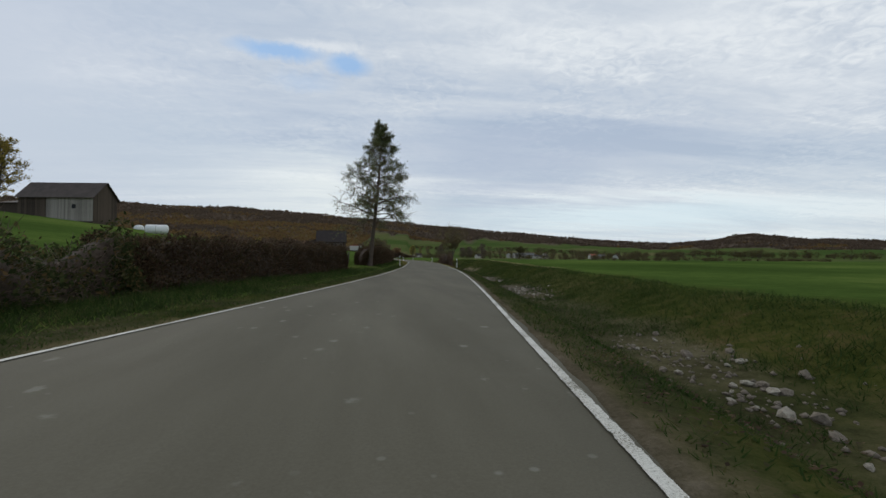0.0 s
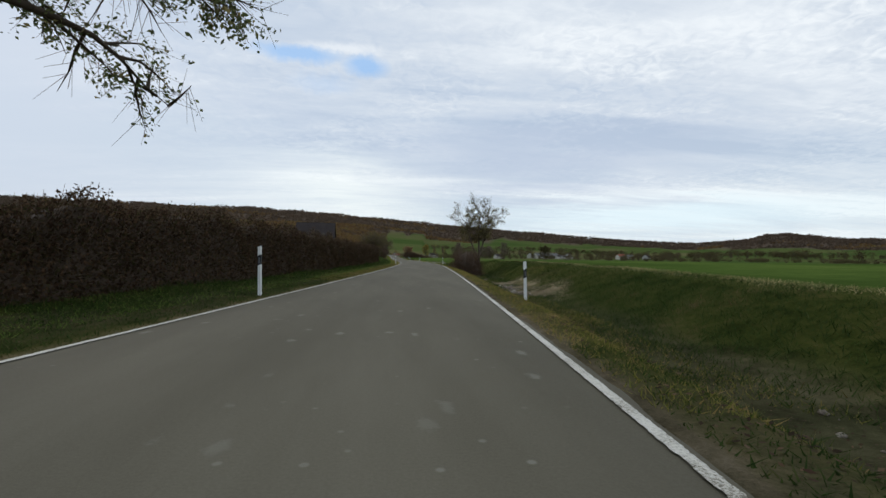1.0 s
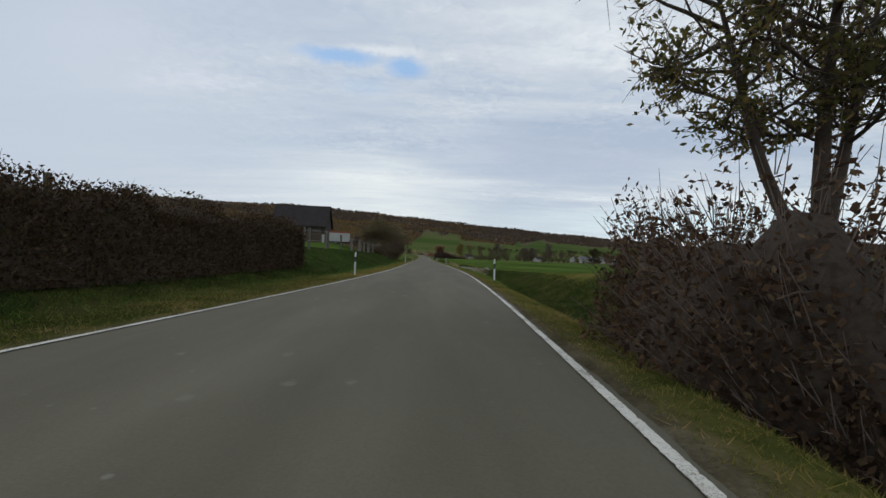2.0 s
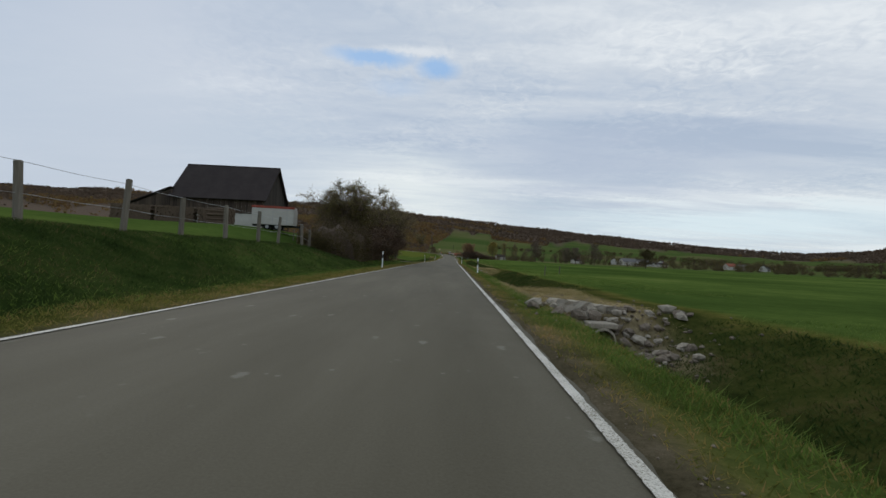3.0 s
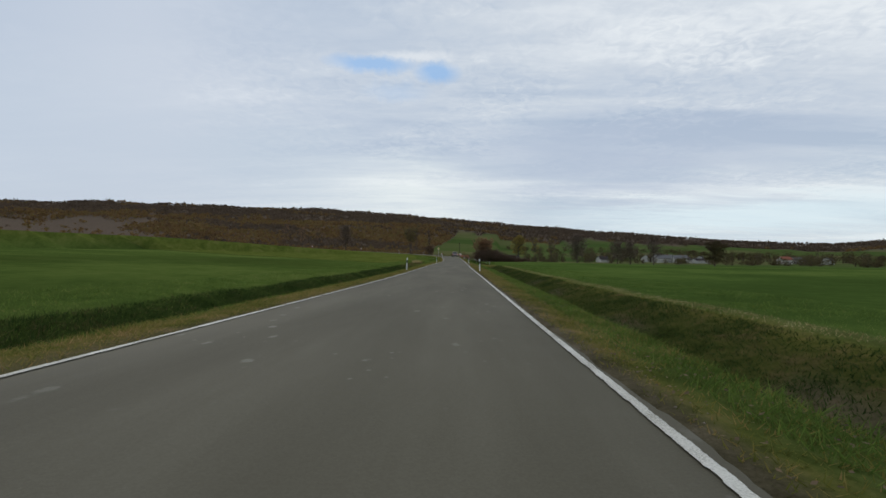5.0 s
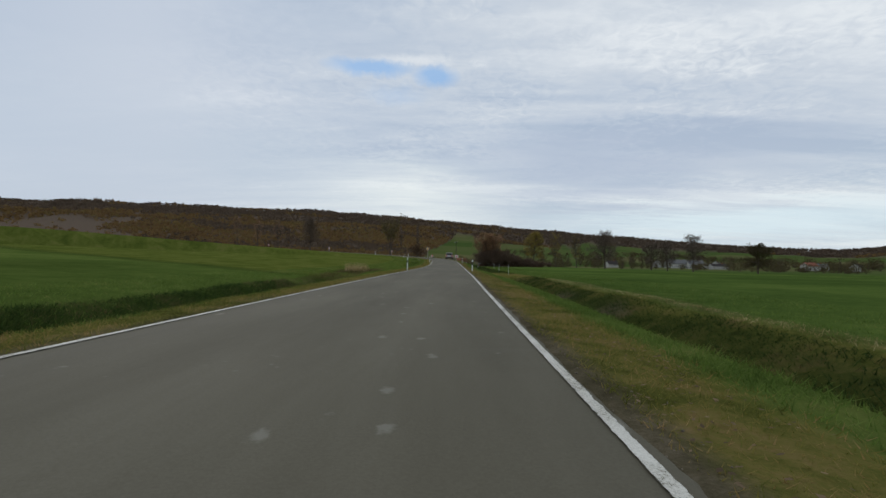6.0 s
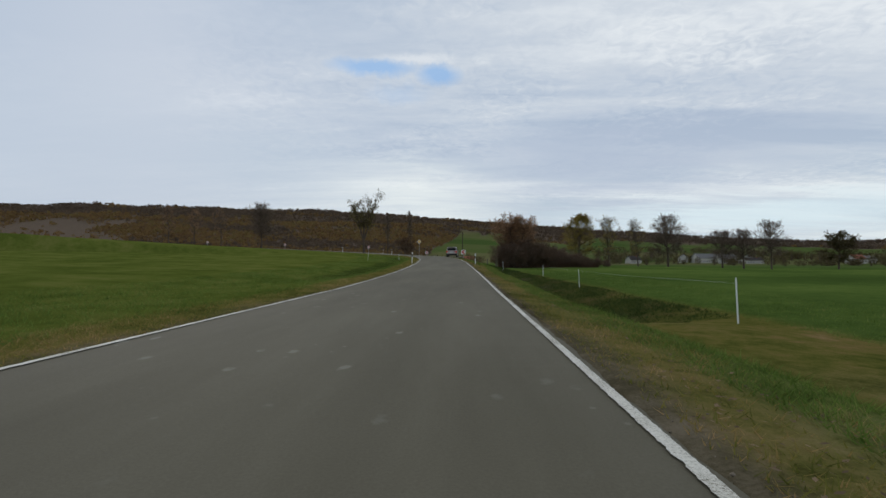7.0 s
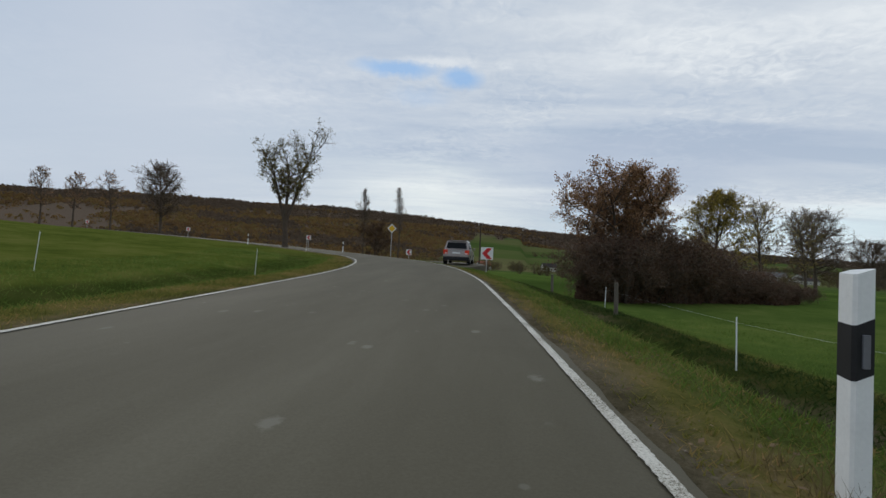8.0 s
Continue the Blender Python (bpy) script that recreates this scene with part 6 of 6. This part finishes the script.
stones("pale field stones lying in a roadside ditch", 230, 5, 37, 3.3, 0.7, (0.03, 0.13), 12, gather=[8, 11, 14, 28, 30, 31, 33])
stones("heaped pale stones in the bed of a ditch", 170, 37, 96, 2.8, 0.45, (0.05, 0.17), 15, gather=[42, 44, 46, 66, 67, 69, 71, 73, 80, 88])
stones("broken stones heaped round a culvert mouth", 170, 128.6, 131.2, 2.8, 0.85, (0.06, 0.22), 13)
stones("few stones at a small culvert", 26, 169.0, 171.0, 2.6, 0.6, (0.05, 0.14), 14)


def rubble(label, n, spots_, e_mid, e_var, sizes, seed):
    """Countless small broken stones, in one object."""
    rng = np.random.default_rng(seed)
    shape = np.array([(1, 0, 0), (-1, 0, 0), (0, 1, 0), (0, -1, 0), (0, 0, 0.7), (0, 0, -0.7)], float)
    tri = np.array([(0, 2, 4), (2, 1, 4), (1, 3, 4), (3, 0, 4), (2, 0, 5), (1, 2, 5), (3, 1, 5), (0, 3, 5)])
    s = rng.choice(np.array(spots_, float), n) + rng.normal(size=n) * 1.1
    x, y, _ = road(s, HALF + e_mid + rng.normal(size=n) * e_var)
    k = sizes[0] + (sizes[1] - sizes[0]) * rng.uniform(0, 1, n) ** 2
    t = rng.uniform(0, 2 * np.pi, n)
    v = shape[None] * rng.uniform(0.6, 1.3, (n, 6, 1)) * k[:, None, None]
    c, d = np.cos(t)[:, None], np.sin(t)[:, None]
    v = np.stack([v[..., 0] * c - v[..., 1] * d, v[..., 0] * d + v[..., 1] * c, v[..., 2]], -1) + np.stack([x, y, ground_z(x, y) + 0.2 * k], -1)[:, None]
    F = (tri[None] + np.arange(n)[:, None, None] * 6).reshape(-1, 3)
    tagged(new("rubble", mesh_of("rubble", v.reshape(-1, 3), F, STONE)), label, "stones", kind="stuff")


rubble("small broken stones in the bed of a ditch", 2000, [8, 11, 13, 14, 28, 29, 30, 31, 32, 33, 35, 42, 44, 45, 46, 66, 67, 68, 69, 70, 71, 72, 73, 75, 80, 88], 3.3, 0.6, (0.015, 0.07), 1)
rubble("gravel and broken stone at a field crossing", 900, [129.5, 130, 130.5, 131, 133, 135], 2.6, 0.9, (0.012, 0.06), 2)
rubble("loose gravel along the road shoulder", 2600, list(np.arange(100, 345, 1.5)), 0.30, 0.14, (0.006, 0.016), 3)
def track_gravel():
    rng = np.random.default_rng(8)
    n = 5000
    e = rng.uniform(0.1, 16, n)
    s = 182.0 - 0.6 * np.clip(e, 0, 12) + rng.normal(size=n) * (1.2 + 1.2 * np.exp(-e / 2))
    x, y, _ = road(s, -HALF - e)
    k = rng.uniform(0.01, 0.035, n)
    tetra = np.array([(1, 0, -0.3), (-0.6, 0.9, -0.3), (-0.6, -0.9, -0.3), (0, 0, 0.6)])
    v = tetra[None] * k[:, None, None] * rng.uniform(0.7, 1.3, (n, 4, 1)) + np.stack([x, y, ground_z(x, y) + 0.2 * k], -1)[:, None]
    F = (np.array([(0, 1, 3), (1, 2, 3), (2, 0, 3), (0, 2, 1)])[None] + np.arange(n)[:, None, None] * 4).reshape(-1, 3)
    tagged(new("gravel", mesh_of("gravel", v.reshape(-1, 3), F, STONE)), "pale gravel on a farm track joining the road", "gravel", kind="stuff")


track_gravel()


def culvert(s, o, r, over, wide, high, seed, label):
    """A pipe mouth in a crumbling headwall of concrete and rubble."""
    rng = random.Random(seed)
    x, y, z = (float(v) for v in road(s, o))
    ob = thing("culvert", label, "culvert", "culverts", at=pose(x, y, z + over, 0, 0, math.degrees(float(np.interp(s, S, HD)))))
    bm = bmesh.new()
    n = 20
    rings = []
    for yy, rr in ((-0.30, r), (-0.30, r * 1.2), (1.4, r * 1.2), (1.4, r)):
        rings.append([bm.verts.new((rr * math.cos(k / n * 2 * math.pi), yy, rr * math.sin(k / n * 2 * math.pi))) for k in range(n)])
    for a, b in ((0, 1), (1, 2), (2, 3), (3, 0)):
        for k in range(n):
            bm.faces.new((rings[a][k], rings[a][(k + 1) % n], rings[b][(k + 1) % n], rings[b][k]))
    bmesh.ops.recalc_face_normals(bm, faces=bm.faces)
    part("pipe", bm, CONCRETE, ob, "pale concrete pipe")
    # added black disc, standing for the darkness within the open pipe
    part("dark_inside", rod(bmesh.new(), (0, 0.7, 0), (0, 0.75, 0), r * 1.02, sides=n), CAR_TRIM, ob)
    part("pipe_block", boxed(-r * 1.45, r * 1.45, -0.22, 0.25, r * 1.1, r * 1.1 + 0.12, 0.03), CONCRETE, ob, "concrete block over the pipe")
    # the headwall: a rough face that leans back, with a thick ragged top
    bm = bmesh.new()
    nx, nz = 26, 12
    grid = []
    for i in range(nx + 1):
        u = i / nx
        top_ = high * (0.72 + 0.2 * math.sin(4 * u + seed) + rng.uniform(-0.06, 0.06)) * min(1, 6 * u + 0.4, 6 * (1 - u) + 0.4)
        column = []
        for j in range(nz + 1):
            v = j / nz
            px = -wide[0] + (wide[0] + wide[1]) * u + rng.uniform(-0.02, 0.02)
            column.append(bm.verts.new((px, 0.05 + 0.45 * v + 0.35 * abs(u - 0.3) + rng.uniform(-0.07, 0.07), -0.5 + (top_ + 0.5) * v)))
        column.append(bm.verts.new((px, 1.5, -0.5 + top_ + 0.45)))
        grid.append(column)
    for i in range(nx):
        for j in range(nz + 1):
            corner = (grid[i][j], grid[i + 1][j], grid[i + 1][j + 1], grid[i][j + 1])
            mid = sum((c.co for c in corner), Vector()) / 4
            if math.hypot(mid.x, mid.z) > r * 1.15:
                bm.faces.new(corner)
    part("headwall", bm, CONCRETE, ob, "crumbling rubble headwall")
    for _ in range(34):
        k = rng.uniform(0.06, 0.17)
        u = rng.uniform(-wide[0], wide[1])
        if abs(u) < r * 1.8:
            continue
        st = child("stone", rng.choice(STONES_PALE), ob)
        v = rng.random()
        st.matrix_local = pose(u, 0.05 + 0.4 * v + rng.uniform(-0.05, 0.05), -0.25 + high * 0.95 * v, rng.uniform(-40, 40), rng.uniform(-40, 40), rng.uniform(0, 360)) @ Matrix.Diagonal((k, k, k, 1))
    return ob


culvert(130.4, 4.75, 0.22, -0.80, (1.2, 2.1), 0.85, 1, "concrete pipe mouth in a rubble headwall under a field crossing")
culvert(170.9, 4.55, 0.13, -0.72, (0.5, 1.3), 0.5, 2, "small concrete pipe mouth in a stony ditch end")


# ---- village and hedgerows beyond the meadows ----
def house(x, y, L, D, eave, ridge, turn, roof_mat, label):
    ob = thing("house", label, "house", "village houses", at=pose(x, y, gz(x, y) - 0.2, 0, 0, turn))
    part("wall", prism([(-D / 2, -1.0), (D / 2, -1.0), (D / 2, eave), (0, ridge - 0.15), (-D / 2, eave)], L, "x"), PLASTER, ob)
    run, e = (ridge - eave) / (D / 2), 0.4
    roof_slab(ob, "roof", [(-L / 2 - e, -D / 2 - e, eave - e * run), (L / 2 + e, -D / 2 - e, eave - e * run), (L / 2 + e, 0, ridge), (-L / 2 - e, 0, ridge)], 0.2, roof_mat)
    roof_slab(ob, "roof", [(L / 2 + e, D / 2 + e, eave - e * run), (-L / 2 - e, D / 2 + e, eave - e * run), (-L / 2 - e, 0, ridge), (L / 2 + e, 0, ridge)], 0.2, roof_mat)
    part("chimney", boxed(L * 0.2, L * 0.2 + 0.6, -0.9, -0.3, ridge - 1.0, ridge + 0.7), ROOF_RED, ob)
    k = -L / 2 + 1.2
    while k < L / 2 - 1.6:
        for z in (0.9, 3.3):
            if z + 1.2 < eave:
                w = part("window", boxed(k, k + 1.0, -D / 2 - 0.06, -D / 2 + 0.02, z, z + 1.2), POST_WHITE, ob)
                part("pane", boxed(k + 0.1, k + 0.9, -D / 2 - 0.075, -D / 2 - 0.05, z + 0.1, z + 1.1), GLASS_DARK, w)
        k += 2.3
    return ob


VILLAGE = [(168, 690, 11, 8, 3.2, 6.5, 20, ROOF_DARK), (236, 700, 22, 11, 4.4, 8.4, 14, ROOF_GREY), (249, 690, 13, 9, 5.0, 8.2, -15, ROOF_GREY), (262, 704, 12, 8, 3.4, 6.2, 30, ROOF_DARK),
           (268, 684, 16, 8, 3.2, 5.4, 5, ROOF_DARK), (284, 716, 10, 8, 4.4, 7.4, 50, ROOF_DARK), (345, 672, 12, 8, 4.4, 7.6, 15, ROOF_RED), (222, 712, 10, 8, 4.6, 7.8, 70, ROOF_DARK),
           (362, 686, 18, 9, 3.8, 6.6, 0, ROOF_GREY), (378, 660, 10, 8, 4.2, 7.2, 35, ROOF_DARK), (74, 690, 11, 8, 3.4, 6.4, 10, ROOF_DARK), (20, 640, 9, 7, 3.2, 6.0, 25, ROOF_RED)]
for v in VILLAGE:
    house(*v, "white-walled village house with a pitched roof" if v[7] is not ROOF_RED else "plastered village house with a red tiled roof")


def copse(label, rows, mat, seed, quads=240, leaf=0.6):
    """Far shrubs and small trees as loose crowns of leaf clumps, in one object."""
    rng = np.random.default_rng(seed)
    VL, stems = [], []
    for x, y, r, h in rows:
        g = gz(x, y)
        n = int(quads)
        d = unit(rng.normal(size=(n, 3)))
        k = rng.uniform(0.35, 1.0, (n, 1)) ** 0.5
        lump = 1 + 0.25 * np.sin(d[:, :1] * 5 + x) + 0.2 * np.sin(d[:, 1:2] * 7 + y)
        VL.append(np.array([x, y, g + h * 0.52]) + d * k * lump * np.array([r, r, h * 0.48]))
        for _ in range(5):
            t = rng.uniform(-0.4, 0.4, 2) * r
            stems.append(((x + t[0] * 0.3, y + t[1] * 0.3, g - 0.3), (x + t[0], y + t[1], g + h * 0.8), 0.05 * h * 0.3 + 0.03))
    pts = np.concatenate(VL)
    Vl, Fl = leaf_quads(pts, leaf, rng)
    Vs, Fs = tubes([s[0] for s in stems], [s[1] for s in stems], np.array([s[2] for s in stems]), np.array([s[2] * 0.3 for s in stems]), 4)
    V, F = join((Vs, Fs), (Vl, Fl))
    tagged(new("copse", mesh_of("copse", V, F, [BARK, mat], which=np.r_[np.zeros(len(Fs), int), np.ones(len(Fl), int)])), label, "shrubs", kind="stuff")


def scatter(n, seed, a0, a1, r0, r1, size, tall):
    rng = np.random.default_rng(seed)
    out = []
    for _ in range(n):
        a, r = math.radians(rng.uniform(a0, a1)), rng.uniform(r0, r1)
        k = rng.uniform(0.7, 1.35)
        out.append((HUB[0] + r * math.sin(a), HUB[1] + r * math.cos(a), size * k, tall * k))
    return out


copse("brown hedgerow shrubs round the village", scatter(60, 1, 9, 40, 500, 560, 3.0, 6.0), HEDGEROW, 1, 320, 0.7)
copse("brown-green hedgerow trees among the houses", scatter(80, 2, 8, 46, 560, 680, 4.2, 10.0), HEDGEROW, 2, 320, 0.9)
copse("low hedges along the valley", scatter(90, 3, 24, 64, 440, 540, 3.2, 4.2), HEDGEROW, 3, 260, 0.7)
copse("mixed shrubs below the wooded slope", scatter(60, 4, -5, 12, 330, 520, 2.6, 4.6), HEDGEROW, 4, 300, 0.6)
copse("olive shrubs at the foot of the slope", scatter(45, 5, -16, 2, 380, 560, 3.0, 5.0), LEAF_OLIVE, 5, 260, 0.7)
copse("hedge across the far fields", scatter(60, 6, 6, 32, 880, 915, 4.5, 6.0), HEDGEROW, 6, 160, 1.4)
copse("hedge in the far valley", scatter(90, 7, 30, 64, 760, 800, 4.5, 7.0), HEDGEROW, 7, 160, 1.4)
copse("dark trees along the far valley floor", scatter(110, 9, 14, 62, 680, 760, 4.8, 11.0), LEAF_DARK, 9, 200, 1.2)
copse("shrubs along the edge of the woods", scatter(170, 8, -64, -8, 395, 450, 3.0, 5.0), WOODS, 8, 220, 0.8)


# ---- grass ----
def blades(name, label, s0, s1, place_o, density, height, width, mat, seed, keep=None, lean=0.5):
    """Loose blades over a strip beside the road; place_o draws the distance from the middle."""
    rng = np.random.default_rng(seed)
    n = int((s1 - s0) * density)
    s = rng.uniform(s0, s1, n)
    o = place_o(rng, n)
    x, y, _ = road(s, o)
    ok = (0.5 + 0.5 * waves(x, y, 0.9, seed)) * (0.6 + 0.4 * waves(x, y, 4.0, seed + 1)) > rng.uniform(-0.25, 0.55, n)
    if keep is not None:
        ok &= keep(s, o)
    x, y = x[ok], y[ok]
    n = len(x)
    g = ground_z(x, y)
    h = height * rng.uniform(0.45, 1.35, n) * (1 + 0.35 * waves(x, y, 1.4, seed + 2))
    t = rng.uniform(0, 2 * np.pi, n)
    w = width * rng.uniform(0.6, 1.4, n)
    tip = np.stack([rng.normal(size=n) * lean, rng.normal(size=n) * lean, np.ones(n)], -1) * h[:, None]
    base = np.stack([x, y, g - 0.01], -1)
    side = np.stack([np.cos(t), np.sin(t), np.zeros(n)], -1) * w[:, None]
    V = np.stack([base - side, base + side, base + tip], 1).reshape(-1, 3)
    tagged(new(name, mesh_of(name, V, np.arange(3 * n).reshape(n, 3), mat)), label, "grass", kind="stuff")


def strip(side, a, b, power=1.0):
    return lambda rng, n: side * (HALF + a + (b - a) * rng.uniform(0, 1, n) ** power)


clear = lambda s, o: ~((o > 0) & ((np.abs(s - 134.8) < 4.5) | (np.abs(s - 174.6) < 4.2)) & (o > HALF + 1.2)) & ~((o < 0) & (np.abs(s - 182 + 0.6 * (-o - HALF)) < 3.4))
no_stones = lambda s, o: ~((((np.abs(o - HALF - 3.9) < 1.0) & (np.abs(s - 70) < 6)) | ((np.abs(o - HALF - 3.2) < 0.8) & ((np.abs(s - 11) < 5) | (np.abs(s - 31) < 5) | (np.abs(s - 45) < 4)))) & (waves(s, o, 0.8, 2.0) > -0.35))
blades("grass", "short yellowing grass on the road verge", 46, 345, strip(1, 0.22, 1.6), 1000, 0.050, 0.006, BLADE, 1, clear, 0.9)
blades("grass", "short mixed grass on the opposite road verge", 60, 345, strip(-1, 0.2, 1.4), 800, 0.055, 0.006, BLADE, 2, clear, 0.9)
lip_at = lambda s: np.interp(s, *zip(*LIP))
blades("grass", "lush grass along the lip of the ditch", 100, 345, strip(1, 0.7, 2.5), 1300, 0.085, 0.006, BLADE_LUSH, 3, lambda s, o: clear(s, o) & (np.abs(o - HALF - lip_at(s) + 0.1) < 0.5), 0.8)
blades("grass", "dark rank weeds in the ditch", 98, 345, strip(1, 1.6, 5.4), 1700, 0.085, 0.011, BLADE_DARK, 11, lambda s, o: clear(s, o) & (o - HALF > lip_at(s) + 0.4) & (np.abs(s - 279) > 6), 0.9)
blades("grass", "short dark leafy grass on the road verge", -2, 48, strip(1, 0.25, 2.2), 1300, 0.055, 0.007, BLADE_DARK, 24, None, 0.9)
# dark blades here put the hedges' shade into the verge colour
blades("grass", "short grass before the hedges, darkened with their painted shade", -2, 62, strip(-1, 0.22, 2.2), 1200, 0.055, 0.007, BLADE_DARK, 25, clear, 0.9)
blades("grass", "rough mixed grass along the stony ditch", 40, 104, strip(1, 1.2, 3.6), 800, 0.085, 0.007, BLADE, 4, no_stones, 0.9)
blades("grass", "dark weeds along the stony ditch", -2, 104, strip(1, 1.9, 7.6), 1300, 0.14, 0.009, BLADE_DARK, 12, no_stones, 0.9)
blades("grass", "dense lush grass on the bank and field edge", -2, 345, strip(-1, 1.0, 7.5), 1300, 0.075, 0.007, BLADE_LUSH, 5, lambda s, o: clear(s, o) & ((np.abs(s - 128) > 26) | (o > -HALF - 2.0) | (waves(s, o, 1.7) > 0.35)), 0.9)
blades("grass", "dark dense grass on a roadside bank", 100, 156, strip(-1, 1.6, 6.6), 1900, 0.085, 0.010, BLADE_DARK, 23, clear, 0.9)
blades("grass", "lush meadow grass", 100, 330, strip(1, 5.4, 11.0), 900, 0.075, 0.007, BLADE_LUSH, 6, clear, 0.9)
blades("grass", "dry bleached grass over the field crossings", 129, 179, strip(1, 0.9, 4.2), 600, 0.09, 0.006, BLADE_DRY, 7, lambda s, o: (np.abs(s - 134.8) < 5) | (np.abs(s - 174.6) < 4.6), 0.9)
blades("grass", "pale dry grass along the meadow edge", 190, 268, strip(1, 5.5, 6.3), 110, 0.07, 0.006, BLADE_DRY, 8, None, 0.8)
blades("grass", "pale dry grass along the crest of a bank", 40, 98, strip(1, 7.2, 8.8), 130, 0.09, 0.006, BLADE_DRY, 18, None, 0.8)
blades("grass", "tall pale dry grass clump by a ditch", 262, 270, strip(-1, 2.2, 4.2), 1600, 0.42, 0.0045, BLADE_DRY, 9, lambda s, o: np.hypot(s - 266, 1.6 * (o + 5.2)) < 1.2, 0.3)
blades("grass", "low brownish weeds along a ditch", 252, 272, strip(-1, 2.0, 4.0), 700, 0.16, 0.005, BLADE_BROWN, 19, None, 0.6)
blades("grass", "rank brown weeds at the foot of a tree", 182, 204, strip(-1, 4.0, 10.5), 1500, 0.30, 0.006, BLADE_BROWN, 10, lambda s, o: np.hypot(0.55 * (s - 190), 1.3 * (o + 8.6)) < 4.2, 0.5)
blades("grass", "few pale dry stalks at the foot of a tree", 184, 194, strip(-1, 5.0, 10.0), 130, 0.62, 0.006, BLADE_DRY, 21, lambda s, o: np.hypot(s - 187.5, o + 9.4) < 1.8, 0.18)
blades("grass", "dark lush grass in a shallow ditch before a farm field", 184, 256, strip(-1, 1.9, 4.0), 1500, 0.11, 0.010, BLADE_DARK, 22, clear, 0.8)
# dark weeds, with the shade beside the hedge put into their colour
blades("grass", "overgrown dark weeds beside a hedge, its shade painted in", -2, 38, strip(-1, 1.3, 5.2), 1300, 0.20, 0.008, BLADE_DARK, 13, None, 0.6)
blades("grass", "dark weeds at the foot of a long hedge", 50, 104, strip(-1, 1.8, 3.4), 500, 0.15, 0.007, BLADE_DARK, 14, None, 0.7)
blades("grass", "rank weeds round the foot of a roadside post", 314.3, 315.2, strip(1, 0.5, 1.0), 420, 0.15, 0.004, BLADE_BROWN, 20, None, 0.6)


def fallen_leaves(label, s0, s1, side, e0, e1, count, seed, mat):
    """Dead leaves lying flat in drifts on the verge."""
    rng = np.random.default_rng(seed)
    sv, ev = rng.uniform(s0, s1, count), rng.uniform(e0, e1, count)
    x_, y_, _ = road(sv, side * (HALF + ev))
    ok = waves(x_, y_, 0.9, seed) > rng.uniform(-0.7, 0.5, count)
    x_, y_ = x_[ok], y_[ok]
    n = len(x_)
    t = rng.uniform(0, 2 * np.pi, n)
    a_ = np.stack([np.cos(t), np.sin(t), rng.uniform(-0.35, 0.35, n)], -1)
    b_ = np.stack([-np.sin(t), np.cos(t), rng.uniform(-0.35, 0.35, n)], -1)
    L = rng.uniform(0.012, 0.028, (n, 1))
    c = np.stack([x_, y_, ground_z(x_, y_) + rng.uniform(0.015, 0.05, n)], -1)
    V = np.stack([c - a_ * L, c + b_ * L * 0.55, c + a_ * L, c - b_ * L * 0.55], 1).reshape(-1, 3)
    tagged(new("fallen_leaves", mesh_of("fallen_leaves", V, np.arange(4 * n).reshape(n, 4), mat)), label, "leaves", kind="stuff")


fallen_leaves("brown fallen leaves drifted over the stony verge", -2, 60, 1, 0.35, 3.2, 30000, 1, LEAF_HEDGE)
fallen_leaves("brown fallen leaves under the hedges", -2, 100, -1, 0.3, 3.0, 24000, 2, LEAF_HEDGE)
fallen_leaves("scattered rusty fallen leaves on the verge", 150, 330, 1, 0.25, 1.3, 14000, 3, LEAF_GREY)
